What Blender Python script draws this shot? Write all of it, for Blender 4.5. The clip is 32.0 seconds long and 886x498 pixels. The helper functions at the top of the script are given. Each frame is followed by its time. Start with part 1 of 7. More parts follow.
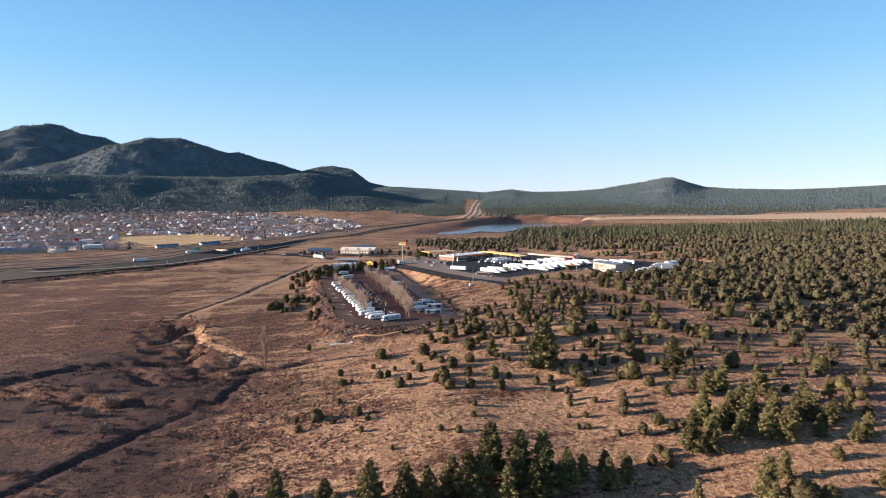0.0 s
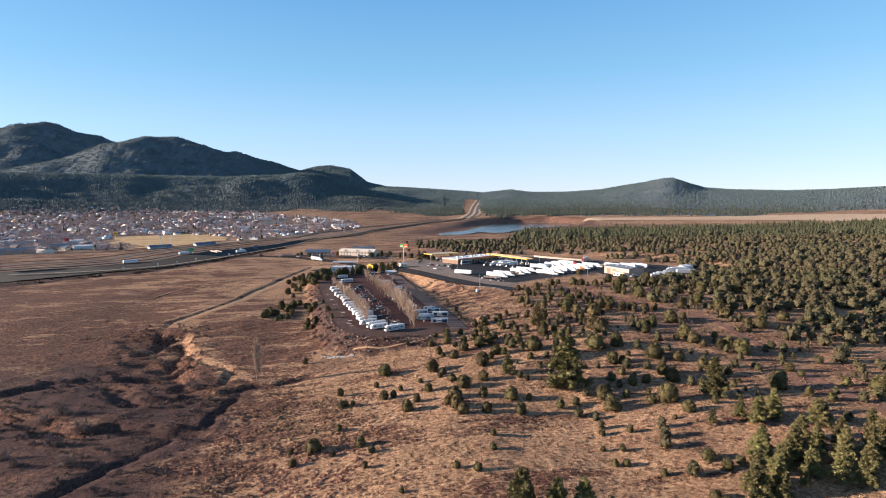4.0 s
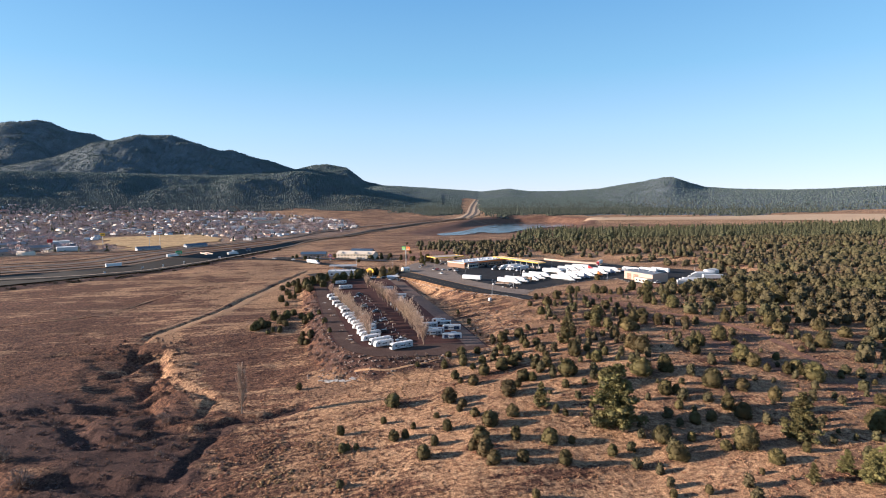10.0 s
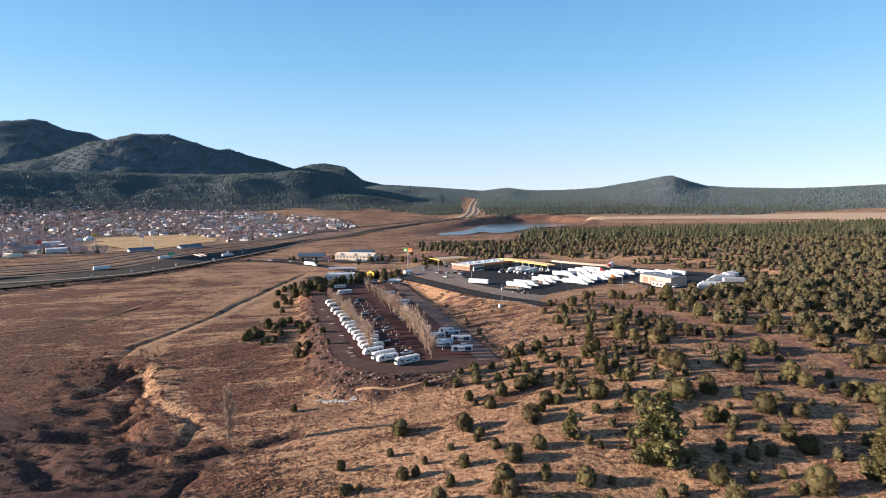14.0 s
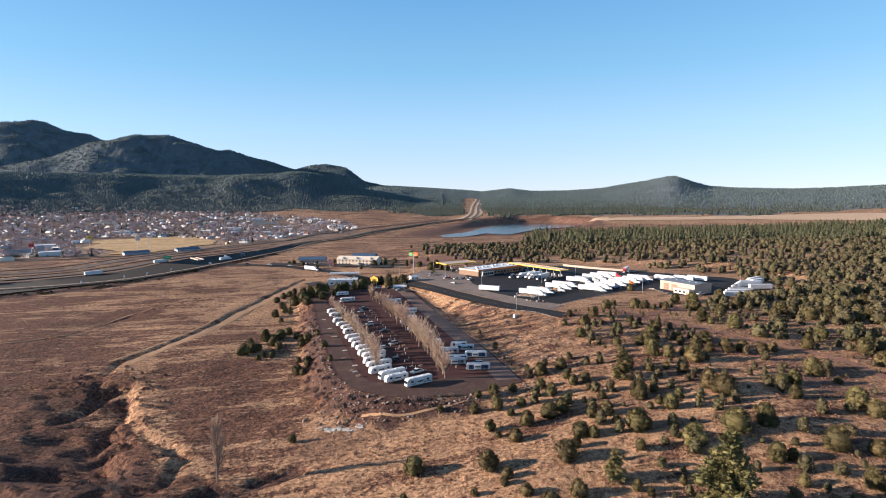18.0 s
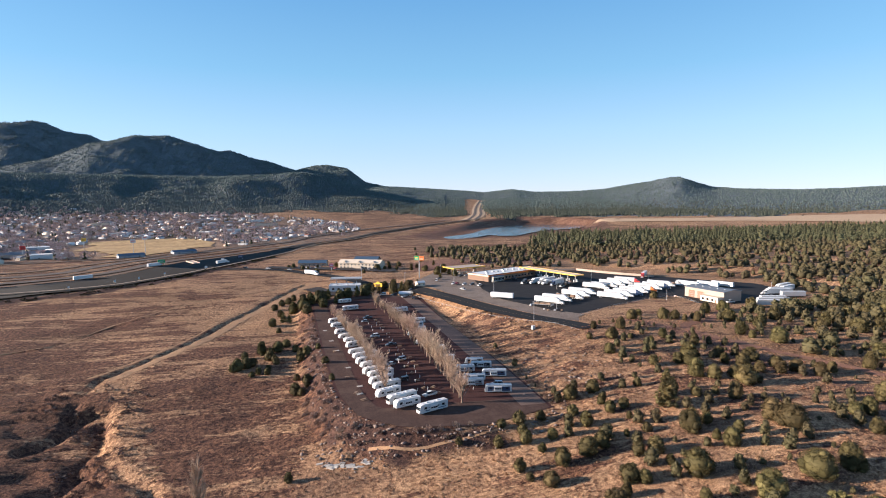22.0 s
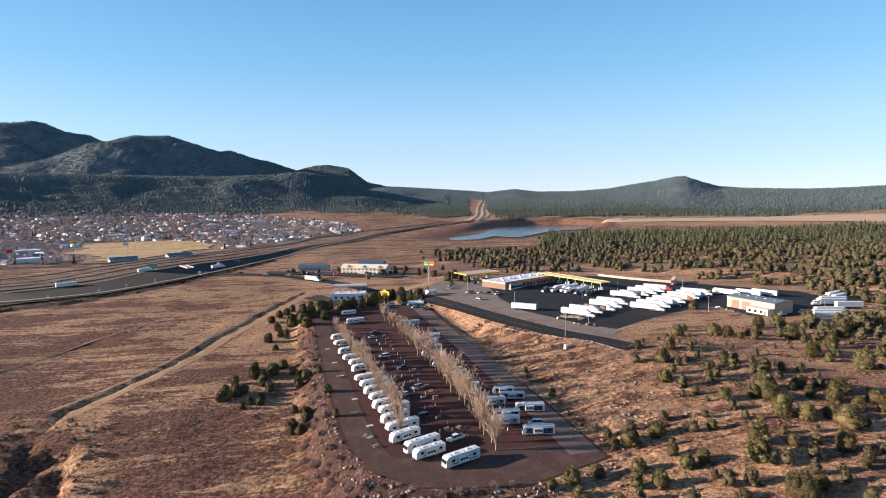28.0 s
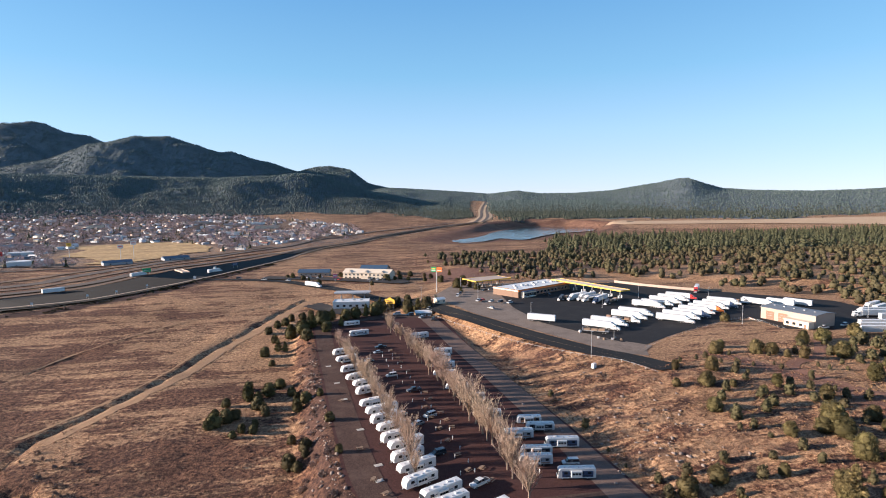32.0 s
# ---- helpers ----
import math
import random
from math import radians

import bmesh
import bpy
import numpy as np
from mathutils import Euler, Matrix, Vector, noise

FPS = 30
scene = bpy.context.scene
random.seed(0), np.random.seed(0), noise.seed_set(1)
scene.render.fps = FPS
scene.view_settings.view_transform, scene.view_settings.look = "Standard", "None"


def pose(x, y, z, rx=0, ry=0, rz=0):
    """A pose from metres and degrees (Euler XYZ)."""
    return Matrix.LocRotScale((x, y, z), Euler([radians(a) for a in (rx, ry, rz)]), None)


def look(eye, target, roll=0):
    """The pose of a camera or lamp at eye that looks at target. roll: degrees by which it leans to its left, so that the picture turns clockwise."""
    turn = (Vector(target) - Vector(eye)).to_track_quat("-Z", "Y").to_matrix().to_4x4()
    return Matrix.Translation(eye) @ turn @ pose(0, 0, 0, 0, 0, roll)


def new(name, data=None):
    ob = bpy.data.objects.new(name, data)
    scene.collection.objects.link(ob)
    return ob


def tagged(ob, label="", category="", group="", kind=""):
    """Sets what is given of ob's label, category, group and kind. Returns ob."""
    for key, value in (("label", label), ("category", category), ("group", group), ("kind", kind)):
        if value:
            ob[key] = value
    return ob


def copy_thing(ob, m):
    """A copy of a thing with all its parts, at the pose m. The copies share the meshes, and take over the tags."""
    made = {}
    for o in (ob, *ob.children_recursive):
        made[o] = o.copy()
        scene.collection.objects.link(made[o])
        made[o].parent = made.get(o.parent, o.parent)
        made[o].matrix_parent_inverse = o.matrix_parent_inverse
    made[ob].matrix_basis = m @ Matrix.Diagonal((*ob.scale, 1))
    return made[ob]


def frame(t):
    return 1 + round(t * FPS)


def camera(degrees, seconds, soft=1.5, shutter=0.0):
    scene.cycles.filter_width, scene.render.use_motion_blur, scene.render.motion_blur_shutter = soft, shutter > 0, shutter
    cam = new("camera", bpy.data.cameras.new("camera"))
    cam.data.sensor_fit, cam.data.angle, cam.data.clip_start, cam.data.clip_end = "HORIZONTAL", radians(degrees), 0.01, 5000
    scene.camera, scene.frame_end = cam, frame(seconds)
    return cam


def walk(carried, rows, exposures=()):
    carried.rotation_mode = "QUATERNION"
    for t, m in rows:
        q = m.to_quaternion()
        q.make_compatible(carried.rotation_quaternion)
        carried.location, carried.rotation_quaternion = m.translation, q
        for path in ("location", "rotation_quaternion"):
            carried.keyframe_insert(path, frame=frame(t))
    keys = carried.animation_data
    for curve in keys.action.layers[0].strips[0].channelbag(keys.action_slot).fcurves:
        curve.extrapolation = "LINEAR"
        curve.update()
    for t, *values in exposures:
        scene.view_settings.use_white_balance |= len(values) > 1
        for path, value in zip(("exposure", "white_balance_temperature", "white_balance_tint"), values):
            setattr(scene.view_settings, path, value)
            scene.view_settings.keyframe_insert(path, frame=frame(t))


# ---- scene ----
cam = camera(77.3, 32.0, soft=1.0)
PATH = [
    (0, (1.005, 0.68, 72.48), (1.397, 2.633, 72.306), -0.5),
    (6, (0.282, 38.895, 73.059), (0.685, 40.846, 72.884), -0.3),
    (9, (0.004, 58.388, 73.058), (0.413, 60.338, 72.882), -0.3),
    (13, (0.407, 84.33, 73.094), (0.824, 86.278, 72.914), -0.4),
    (19, (-0.001, 121.761, 74.287), (0.412, 123.71, 74.11), -0.5),
    (23, (-0.044, 148.887, 74.208), (0.366, 150.837, 74.034), -0.5),
    (28, (-0.346, 180.602, 74.544), (0.06, 182.553, 74.37), -0.6),
    (32, (-0.675, 206.283, 75.168), (-0.272, 208.235, 74.999), -0.5),
]
walk(cam, [(t, look(eye, target, roll)) for t, eye, target, roll in PATH],
     exposures=[(0, 1.55, 5400, 8.0), (32, 1.55, 5400, 8.0)])

# ---- sky and sun ----
SUN_EL, SUN_AZ = radians(13.5), radians(-81.0)      # azimuth from +y towards +x
world = bpy.data.worlds.new("sky")
scene.world = world
world.use_nodes = True
wn = world.node_tree
sky = wn.nodes.new("ShaderNodeTexSky")
sky.sky_type, sky.sun_disc = "NISHITA", False
sky.sun_elevation, sky.sun_rotation = SUN_EL, SUN_AZ
sky.altitude, sky.air_density, sky.dust_density, sky.ozone_density = 1500.0, 0.85, 0.35, 0.5
wn.nodes["Background"].inputs["Strength"].default_value = 0.062
veil = wn.nodes.new("ShaderNodeMix")                # thin haze, palest along the horizon, deep blue overhead
veil.data_type = "RGBA"
veil.inputs["Factor"].default_value = 0.66
aloft, height, haze = wn.nodes.new("ShaderNodeTexCoord"), wn.nodes.new("ShaderNodeSeparateXYZ"), wn.nodes.new("ShaderNodeValToRGB")
wn.links.new(aloft.outputs["Generated"], height.inputs[0])
wn.links.new(height.outputs["Z"], haze.inputs["Fac"])
haze.color_ramp.elements[0].position, haze.color_ramp.elements[0].color = 0.0, (4.4, 4.1, 4.9, 1)
haze.color_ramp.elements[1].position, haze.color_ramp.elements[1].color = 1.0, (0.92, 1.05, 1.85, 1)
for up, tone in ((0.12, (3.2, 4.15, 4.75)), (0.215, (1.95, 3.5, 4.4)), (0.33, (1.3, 2.75, 4.15))):
    haze.color_ramp.elements.new(up).color = (*tone, 1)
wn.links.new(haze.outputs["Color"], veil.inputs["B"])
wn.links.new(sky.outputs[0], veil.inputs["A"])
wn.links.new(veil.outputs["Result"], wn.nodes["Background"].inputs["Color"])
sun_data = bpy.data.lights.new("sun", "SUN")
sun_data.energy, sun_data.angle, sun_data.color = 5.0, radians(0.5), (1.0, 0.745, 0.53)
sun = new("sun", sun_data)
sun_way = Vector((math.sin(SUN_AZ) * math.cos(SUN_EL), math.cos(SUN_AZ) * math.cos(SUN_EL), math.sin(SUN_EL)))
sun.matrix_world = look(sun_way * 100, (0, 0, 0))
scene.view_settings.exposure = 0.0

# ---- making things ----
class Build:
    """Gathers corners and faces for one mesh."""

    def __init__(self):
        self.v, self.f = [], []

    def add(self, verts, faces):
        n = len(self.v)
        self.v += [tuple(p) for p in verts]
        self.f += [tuple(i + n for i in f) for f in faces]
        return self

    def box(self, x, y, z, sx, sy, sz, bevel=0.0, m=None):
        """A box centred at x, y with its base at z; its upright edges and top may be bevelled."""
        b = min(bevel, sx * 0.45, sy * 0.45, sz * 0.45)
        hx, hy = sx / 2, sy / 2
        if b <= 0:
            vs = [(i * hx, j * hy, k * sz) for k in (0, 1) for i, j in ((-1, -1), (1, -1), (1, 1), (-1, 1))]
            fs = [(3, 2, 1, 0), (4, 5, 6, 7)] + [(i, (i + 1) % 4, (i + 1) % 4 + 4, i + 4) for i in range(4)]
        else:
            def ring(k, zz):
                a, c = hx - k, hy - k
                return [(-a + b, -c, zz), (a - b, -c, zz), (a, -c + b, zz), (a, c - b, zz), (a - b, c, zz), (-a + b, c, zz), (-a, c - b, zz), (-a, -c + b, zz)]
            vs = ring(0, 0) + ring(0, sz - b) + ring(b * 0.8, sz)
            fs = [tuple(range(7, -1, -1)), tuple(range(16, 24))]
            for o in (0, 8):
                fs += [(o + i, o + (i + 1) % 8, o + 8 + (i + 1) % 8, o + 8 + i) for i in range(8)]
        vs = [Vector((a + x, c + y, d + z)) for a, c, d in vs]
        return self.add([m @ p for p in vs] if m else vs, fs)

    def prism(self, outline, y0, y1, m=None):
        """An outline in x and z drawn out along y."""
        n = len(outline)
        vs = [Vector((x, y0, z)) for x, z in outline] + [Vector((x, y1, z)) for x, z in outline]
        fs = [tuple(range(n)), tuple(range(2 * n - 1, n - 1, -1))] + [((i + 1) % n, i, i + n, (i + 1) % n + n) for i in range(n)]
        return self.add([m @ p for p in vs] if m else vs, fs)

    def rod(self, a, b, r0, r1=None, sides=8):
        """A tapered round bar from a to b."""
        a, b, r1 = Vector(a), Vector(b), r0 if r1 is None else r1
        w = (b - a).normalized()
        u = w.orthogonal().normalized()
        v = w.cross(u)
        vs = [p + (u * math.cos(t) + v * math.sin(t)) * r for p, r in ((a, r0), (b, r1)) for t in (2 * math.pi * i / sides for i in range(sides))]
        fs = [tuple(range(sides - 1, -1, -1)), tuple(range(sides, 2 * sides))] + [(i, (i + 1) % sides, (i + 1) % sides + sides, i + sides) for i in range(sides)]
        return self.add(vs, fs)

    def mesh(self, name, material, smooth=False):
        me = bpy.data.meshes.new(name)
        me.from_pydata(self.v, [], self.f)
        me.materials.append(material)
        if smooth:
            me.shade_smooth()
        return me


def part(name, build, material, parent, label="", smooth=False):
    """One mesh as a part of a thing."""
    ob = new(name, build.mesh(name, material, smooth) if isinstance(build, Build) else build)
    ob.parent = parent
    return tagged(ob, label)


def thing(name, label, category, group="", kind=""):
    return tagged(new(name), label, category, group, kind)


def solid(name, verts, faces, material, smooth=False):
    """A mesh from numpy arrays of corners and triangles (or quads)."""
    me = bpy.data.meshes.new(name)
    verts, faces = np.asarray(verts, np.float32), np.asarray(faces, np.int32)
    n, k = faces.shape
    me.vertices.add(len(verts))
    me.vertices.foreach_set("co", verts.ravel())
    me.loops.add(n * k)
    me.loops.foreach_set("vertex_index", faces.ravel())
    me.polygons.add(n)
    me.polygons.foreach_set("loop_start", np.arange(0, n * k, k, dtype=np.int32))
    me.polygons.foreach_set("loop_total", np.full(n, k, np.int32))
    if smooth:
        me.polygons.foreach_set("use_smooth", np.ones(n, bool))
    me.update(calc_edges=True)
    me.materials.append(material)
    return me


# ---- materials ----
def paint(name, color, rough=0.6, metal=0.0, spread=0.10, size=1.5, dirt=0.25, grime=(0.16, 0.11, 0.08), bump_by=0.0, per=0.12, fine=18.0, coat=0.0):
    """A worn painted or built surface: broad stains, fine grain and a shade of its own for each object."""
    m = bpy.data.materials.new(name)
    m.use_nodes = True
    t = m.node_tree
    n, ln = t.nodes, t.links
    bs = n["Principled BSDF"]
    geo = n.new("ShaderNodeNewGeometry")
    info = n.new("ShaderNodeObjectInfo")
    broad, grain = n.new("ShaderNodeTexNoise"), n.new("ShaderNodeTexNoise")
    broad.inputs["Scale"].default_value, broad.inputs["Detail"].default_value, broad.inputs["Roughness"].default_value = 1 / size, 6, 0.65
    grain.inputs["Scale"].default_value, grain.inputs["Detail"].default_value = fine / size, 4
    for q in (broad, grain):
        ln.new(geo.outputs["Position"], q.inputs["Vector"])
    hue = n.new("ShaderNodeHueSaturation")
    hue.inputs["Color"].default_value = (*color, 1)
    vary = n.new("ShaderNodeMapRange")
    vary.inputs["To Min"].default_value, vary.inputs["To Max"].default_value = 1 - per, 1 + per * 0.6
    ln.new(info.outputs["Random"], vary.inputs["Value"])
    ln.new(vary.outputs[0], hue.inputs["Value"])
    light = n.new("ShaderNodeMapRange")
    light.inputs["From Min"].default_value, light.inputs["From Max"].default_value = 0.3, 0.7
    light.inputs["To Min"].default_value, light.inputs["To Max"].default_value = 1 - spread, 1 + spread
    ln.new(grain.outputs["Fac"], light.inputs["Value"])
    mul = n.new("ShaderNodeMix")
    mul.data_type, mul.blend_type = "RGBA", "MULTIPLY"
    mul.inputs["Factor"].default_value = 1
    ln.new(hue.outputs["Color"], mul.inputs["A"])
    ln.new(light.outputs[0], mul.inputs["B"])
    soil = n.new("ShaderNodeMix")
    soil.data_type = "RGBA"
    soil.inputs["B"].default_value = (*grime, 1)
    mask = n.new("ShaderNodeMapRange")
    mask.inputs["From Min"].default_value, mask.inputs["From Max"].default_value, mask.inputs["To Max"].default_value = 0.48, 0.78, dirt
    ln.new(broad.outputs["Fac"], mask.inputs["Value"])
    ln.new(mask.outputs[0], soil.inputs["Factor"])
    ln.new(mul.outputs["Result"], soil.inputs["A"])
    ln.new(soil.outputs["Result"], bs.inputs["Base Color"])
    bs.inputs["Roughness"].default_value, bs.inputs["Metallic"].default_value = rough, metal
    bs.inputs["Coat Weight"].default_value = coat
    if rough > 0.8:
        bs.inputs["Specular IOR Level"].default_value = 0.12
    if bump_by:
        b = n.new("ShaderNodeBump")
        b.inputs["Strength"].default_value, b.inputs["Distance"].default_value = 0.6, bump_by
        ln.new(grain.outputs["Fac"], b.inputs["Height"])
        ln.new(b.outputs[0], bs.inputs["Normal"])
    return m


def leafy(name, dark, light, rough=0.75, per=0.35, through_light=0.12):
    """Foliage: every tuft its own shade, every tree its own tone."""
    m = bpy.data.materials.new(name)
    m.use_nodes = True
    t = m.node_tree
    n, ln = t.nodes, t.links
    bs = n["Principled BSDF"]
    geo, info = n.new("ShaderNodeNewGeometry"), n.new("ShaderNodeObjectInfo")
    mix = n.new("ShaderNodeMix")
    mix.data_type = "RGBA"
    mix.inputs["A"].default_value, mix.inputs["B"].default_value = (*dark, 1), (*light, 1)
    ln.new(geo.outputs["Random Per Island"], mix.inputs["Factor"])
    hue = n.new("ShaderNodeHueSaturation")
    a, b = n.new("ShaderNodeMapRange"), n.new("ShaderNodeMapRange")
    a.inputs["To Min"].default_value, a.inputs["To Max"].default_value = 1 - per, 1 + per
    b.inputs["To Min"].default_value, b.inputs["To Max"].default_value = 0.475, 0.515
    patch = n.new("ShaderNodeTexNoise")
    patch.inputs["Scale"].default_value, patch.inputs["Detail"].default_value = 0.03, 3
    ln.new(geo.outputs["Position"], patch.inputs["Vector"])
    ln.new(info.outputs["Random"], a.inputs["Value"])
    ln.new(patch.outputs["Fac"], b.inputs["Value"])
    b.inputs["From Min"].default_value, b.inputs["From Max"].default_value = 0.3, 0.7
    ln.new(a.outputs[0], hue.inputs["Value"])
    ln.new(b.outputs[0], hue.inputs["Hue"])
    ln.new(mix.outputs["Result"], hue.inputs["Color"])
    ln.new(hue.outputs["Color"], bs.inputs["Base Color"])
    bs.inputs["Roughness"].default_value = rough
    bs.inputs["Specular IOR Level"].default_value = 0.2
    return m


def glassy(name, color=(0.02, 0.025, 0.03), rough=0.08):
    m = bpy.data.materials.new(name)
    m.use_nodes = True
    bs = m.node_tree.nodes["Principled BSDF"]
    bs.inputs["Base Color"].default_value, bs.inputs["Roughness"].default_value = (*color, 1), rough
    bs.inputs["Specular IOR Level"].default_value = 0.8
    return m


def ground_material():
    """Dry grass, brush, bare red soil, dark ground with some shade painted in and haze-tinted forest floor, shared out
    by the cover of the land.
    """
    m = bpy.data.materials.new("dry_land")
    m.use_nodes = True
    t = m.node_tree
    n, ln = t.nodes, t.links
    bs = n["Principled BSDF"]
    geo = n.new("ShaderNodeNewGeometry")
    cover = n.new("ShaderNodeVertexColor")
    cover.layer_name = "cover"
    sep = n.new("ShaderNodeSeparateColor")
    ln.new(cover.outputs["Color"], sep.inputs[0])

    def tex(scale, detail=5, rough=0.62, stretch=None):
        q = n.new("ShaderNodeTexNoise")
        q.inputs["Scale"].default_value, q.inputs["Detail"].default_value, q.inputs["Roughness"].default_value = scale, detail, rough
        if stretch:
            mp = n.new("ShaderNodeMapping")
            mp.inputs["Scale"].default_value = stretch
            mp.inputs["Rotation"].default_value = (0, 0, radians(-9))
            ln.new(geo.outputs["Position"], mp.inputs["Vector"])
            ln.new(mp.outputs[0], q.inputs["Vector"])
        else:
            ln.new(geo.outputs["Position"], q.inputs["Vector"])
        return q.outputs["Fac"]

    def ramp(src, lo, hi, a=0.0, b=1.0):
        q = n.new("ShaderNodeMapRange")
        q.inputs["From Min"].default_value, q.inputs["From Max"].default_value = lo, hi
        q.inputs["To Min"].default_value, q.inputs["To Max"].default_value = a, b
        ln.new(src, q.inputs["Value"])
        return q.outputs[0]

    def math_node(op, a, b):
        q = n.new("ShaderNodeMath")
        q.operation, q.use_clamp = op, True
        for i, k in enumerate((a, b)):
            if isinstance(k, (int, float)):
                q.inputs[i].default_value = k
            else:
                ln.new(k, q.inputs[i])
        return q.outputs[0]

    def blend(fac, a, b, mode="MIX"):
        q = n.new("ShaderNodeMix")
        q.data_type, q.blend_type = "RGBA", mode
        for key, k in (("Factor", fac), ("A", a), ("B", b)):
            if isinstance(k, tuple):
                q.inputs[key].default_value = (*k, 1)
            elif isinstance(k, (int, float)):
                q.inputs[key].default_value = k
            else:
                ln.new(k, q.inputs[key])
        return q.outputs["Result"]

    broad, mid, tuft, fine = tex(0.012), tex(0.07), tex(0.7, 6, 0.72), tex(3.4, 5, 0.72)
    streak, combed = tex(0.03, 6, 0.65, (0.35, 1.6, 1)), tex(0.13, 6, 0.72, (0.22, 1.9, 1))
    streak = math_node("ADD", math_node("MULTIPLY", streak, 0.5), math_node("MULTIPLY", combed, 0.5))
    grass = blend(ramp(tuft, 0.38, 0.62), (0.185, 0.098, 0.054), (0.67, 0.418, 0.230))
    grass = blend(ramp(mid, 0.42, 0.68, 0.0, 0.45), grass, (0.28, 0.153, 0.090))
    brush = blend(ramp(tuft, 0.41, 0.60), (0.064, 0.032, 0.024), (0.262, 0.136, 0.080))
    brush = blend(ramp(mid, 0.5, 0.72, 0.0, 0.5), brush, (0.050, 0.031, 0.030))
    soil = blend(ramp(tuft, 0.35, 0.7), (0.155, 0.082, 0.060), (0.28, 0.164, 0.120))
    # forest floor paled and blued, so that distance haze is in its colour
    hazy_floor = blend(ramp(tuft, 0.4, 0.65), (0.110, 0.136, 0.150), (0.185, 0.204, 0.205))
    dry = math_node("ADD", sep.outputs[0], ramp(math_node("ADD", math_node("MULTIPLY", streak, 0.75), math_node("MULTIPLY", mid, 0.25)), 0.41, 0.59, -0.78, 0.78))
    dry = ramp(math_node("ADD", dry, ramp(tuft, 0.3, 0.7, -0.22, 0.22)), 0.28, 0.72)
    col = blend(dry, brush, grass)
    # dark brush colour that doubles as painted shade in hollows and under banks
    heath_shade = blend(ramp(tuft, 0.35, 0.65), (0.040, 0.024, 0.022), (0.128, 0.073, 0.056))
    thick = ramp(math_node("ADD", math_node("SUBTRACT", 1.0, cover.outputs["Alpha"]), ramp(streak, 0.3, 0.7, -0.3, 0.3)), 0.25, 0.75)
    col = blend(thick, col, heath_shade)
    bare = ramp(math_node("ADD", sep.outputs[2], ramp(mid, 0.3, 0.7, -0.2, 0.2)), 0.35, 0.75)
    col = blend(bare, col, soil)
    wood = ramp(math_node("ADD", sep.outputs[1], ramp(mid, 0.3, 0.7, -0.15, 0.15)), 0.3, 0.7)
    col = blend(wood, col, hazy_floor)
    col = blend(1.0, col, blend(1.0, (1, 1, 1), ramp(fine, 0.37, 0.63, 0.35, 1.65), "MULTIPLY"), "MULTIPLY")
    col = blend(1.0, col, ramp(broad, 0.3, 0.7, 0.64, 0.94), "MULTIPLY")
    ln.new(col, bs.inputs["Base Color"])
    bs.inputs["Roughness"].default_value = 0.95
    bs.inputs["Specular IOR Level"].default_value = 0.1
    b1, b2 = n.new("ShaderNodeBump"), n.new("ShaderNodeBump")
    b1.inputs["Strength"].default_value, b1.inputs["Distance"].default_value = 0.9, 0.8
    b2.inputs["Strength"].default_value, b2.inputs["Distance"].default_value = 0.7, 0.18
    ln.new(tuft, b1.inputs["Height"])
    ln.new(fine, b2.inputs["Height"])
    ln.new(b1.outputs[0], b2.inputs["Normal"])
    ln.new(b2.outputs[0], bs.inputs["Normal"])
    return m


def water_material():
    m = bpy.data.materials.new("pond_water")
    m.use_nodes = True
    n, ln = m.node_tree.nodes, m.node_tree.links
    bs = n["Principled BSDF"]
    bs.inputs["Base Color"].default_value = (0.03, 0.055, 0.075, 1)
    bs.inputs["Roughness"].default_value, bs.inputs["IOR"].default_value = 0.06, 1.33
    geo, q, b = n.new("ShaderNodeNewGeometry"), n.new("ShaderNodeTexNoise"), n.new("ShaderNodeBump")
    q.inputs["Scale"].default_value, q.inputs["Detail"].default_value = 0.25, 4
    b.inputs["Strength"].default_value, b.inputs["Distance"].default_value = 0.7, 0.5
    ln.new(geo.outputs["Position"], q.inputs["Vector"])
    ln.new(q.outputs["Fac"], b.inputs["Height"])
    ln.new(b.outputs[0], bs.inputs["Normal"])
    return m


M_GROUND, M_WATER = ground_material(), water_material()
M_ASPHALT = paint("asphalt", (0.022, 0.021, 0.022), 0.88, spread=0.3, size=9, dirt=0.6, grime=(0.052, 0.045, 0.041), bump_by=0.02, per=0.0)
# road surface, darkened so that the broad band holds its slope's shade
M_HIGHWAY = paint("dark_highway_surface", (0.019, 0.019, 0.020), 0.9, spread=0.2, size=16, dirt=0.5, grime=(0.028, 0.025, 0.024), per=0.0)
M_MEADOW = paint("golden_meadow", (0.40, 0.272, 0.13), 0.95, spread=0.4, size=70, dirt=1.0, grime=(0.19, 0.115, 0.065), per=0.0, fine=9)
M_FIELD = paint("pale_field", (0.46, 0.325, 0.205), 0.95, spread=0.18, size=90, dirt=0.6, grime=(0.33, 0.21, 0.135), per=0.0, fine=30)
M_LOTGREY = paint("worn_parking_asphalt", (0.045, 0.040, 0.038), 0.9, spread=0.25, size=10, dirt=0.55, grime=(0.105, 0.082, 0.068), per=0.0)
M_OLDROAD = paint("worn_asphalt", (0.12, 0.095, 0.078), 0.88, spread=0.15, size=14, dirt=0.5, grime=(0.19, 0.15, 0.12), per=0.0)
M_GRAVEL = paint("pale_gravel", (0.31, 0.245, 0.19), 0.95, spread=0.25, size=5, dirt=0.5, grime=(0.14, 0.10, 0.08), bump_by=0.05, per=0.0)
M_APRON = paint("worn_apron", (0.20, 0.158, 0.128), 0.93, spread=0.35, size=9, dirt=0.75, grime=(0.085, 0.067, 0.057), bump_by=0.04, per=0.0)
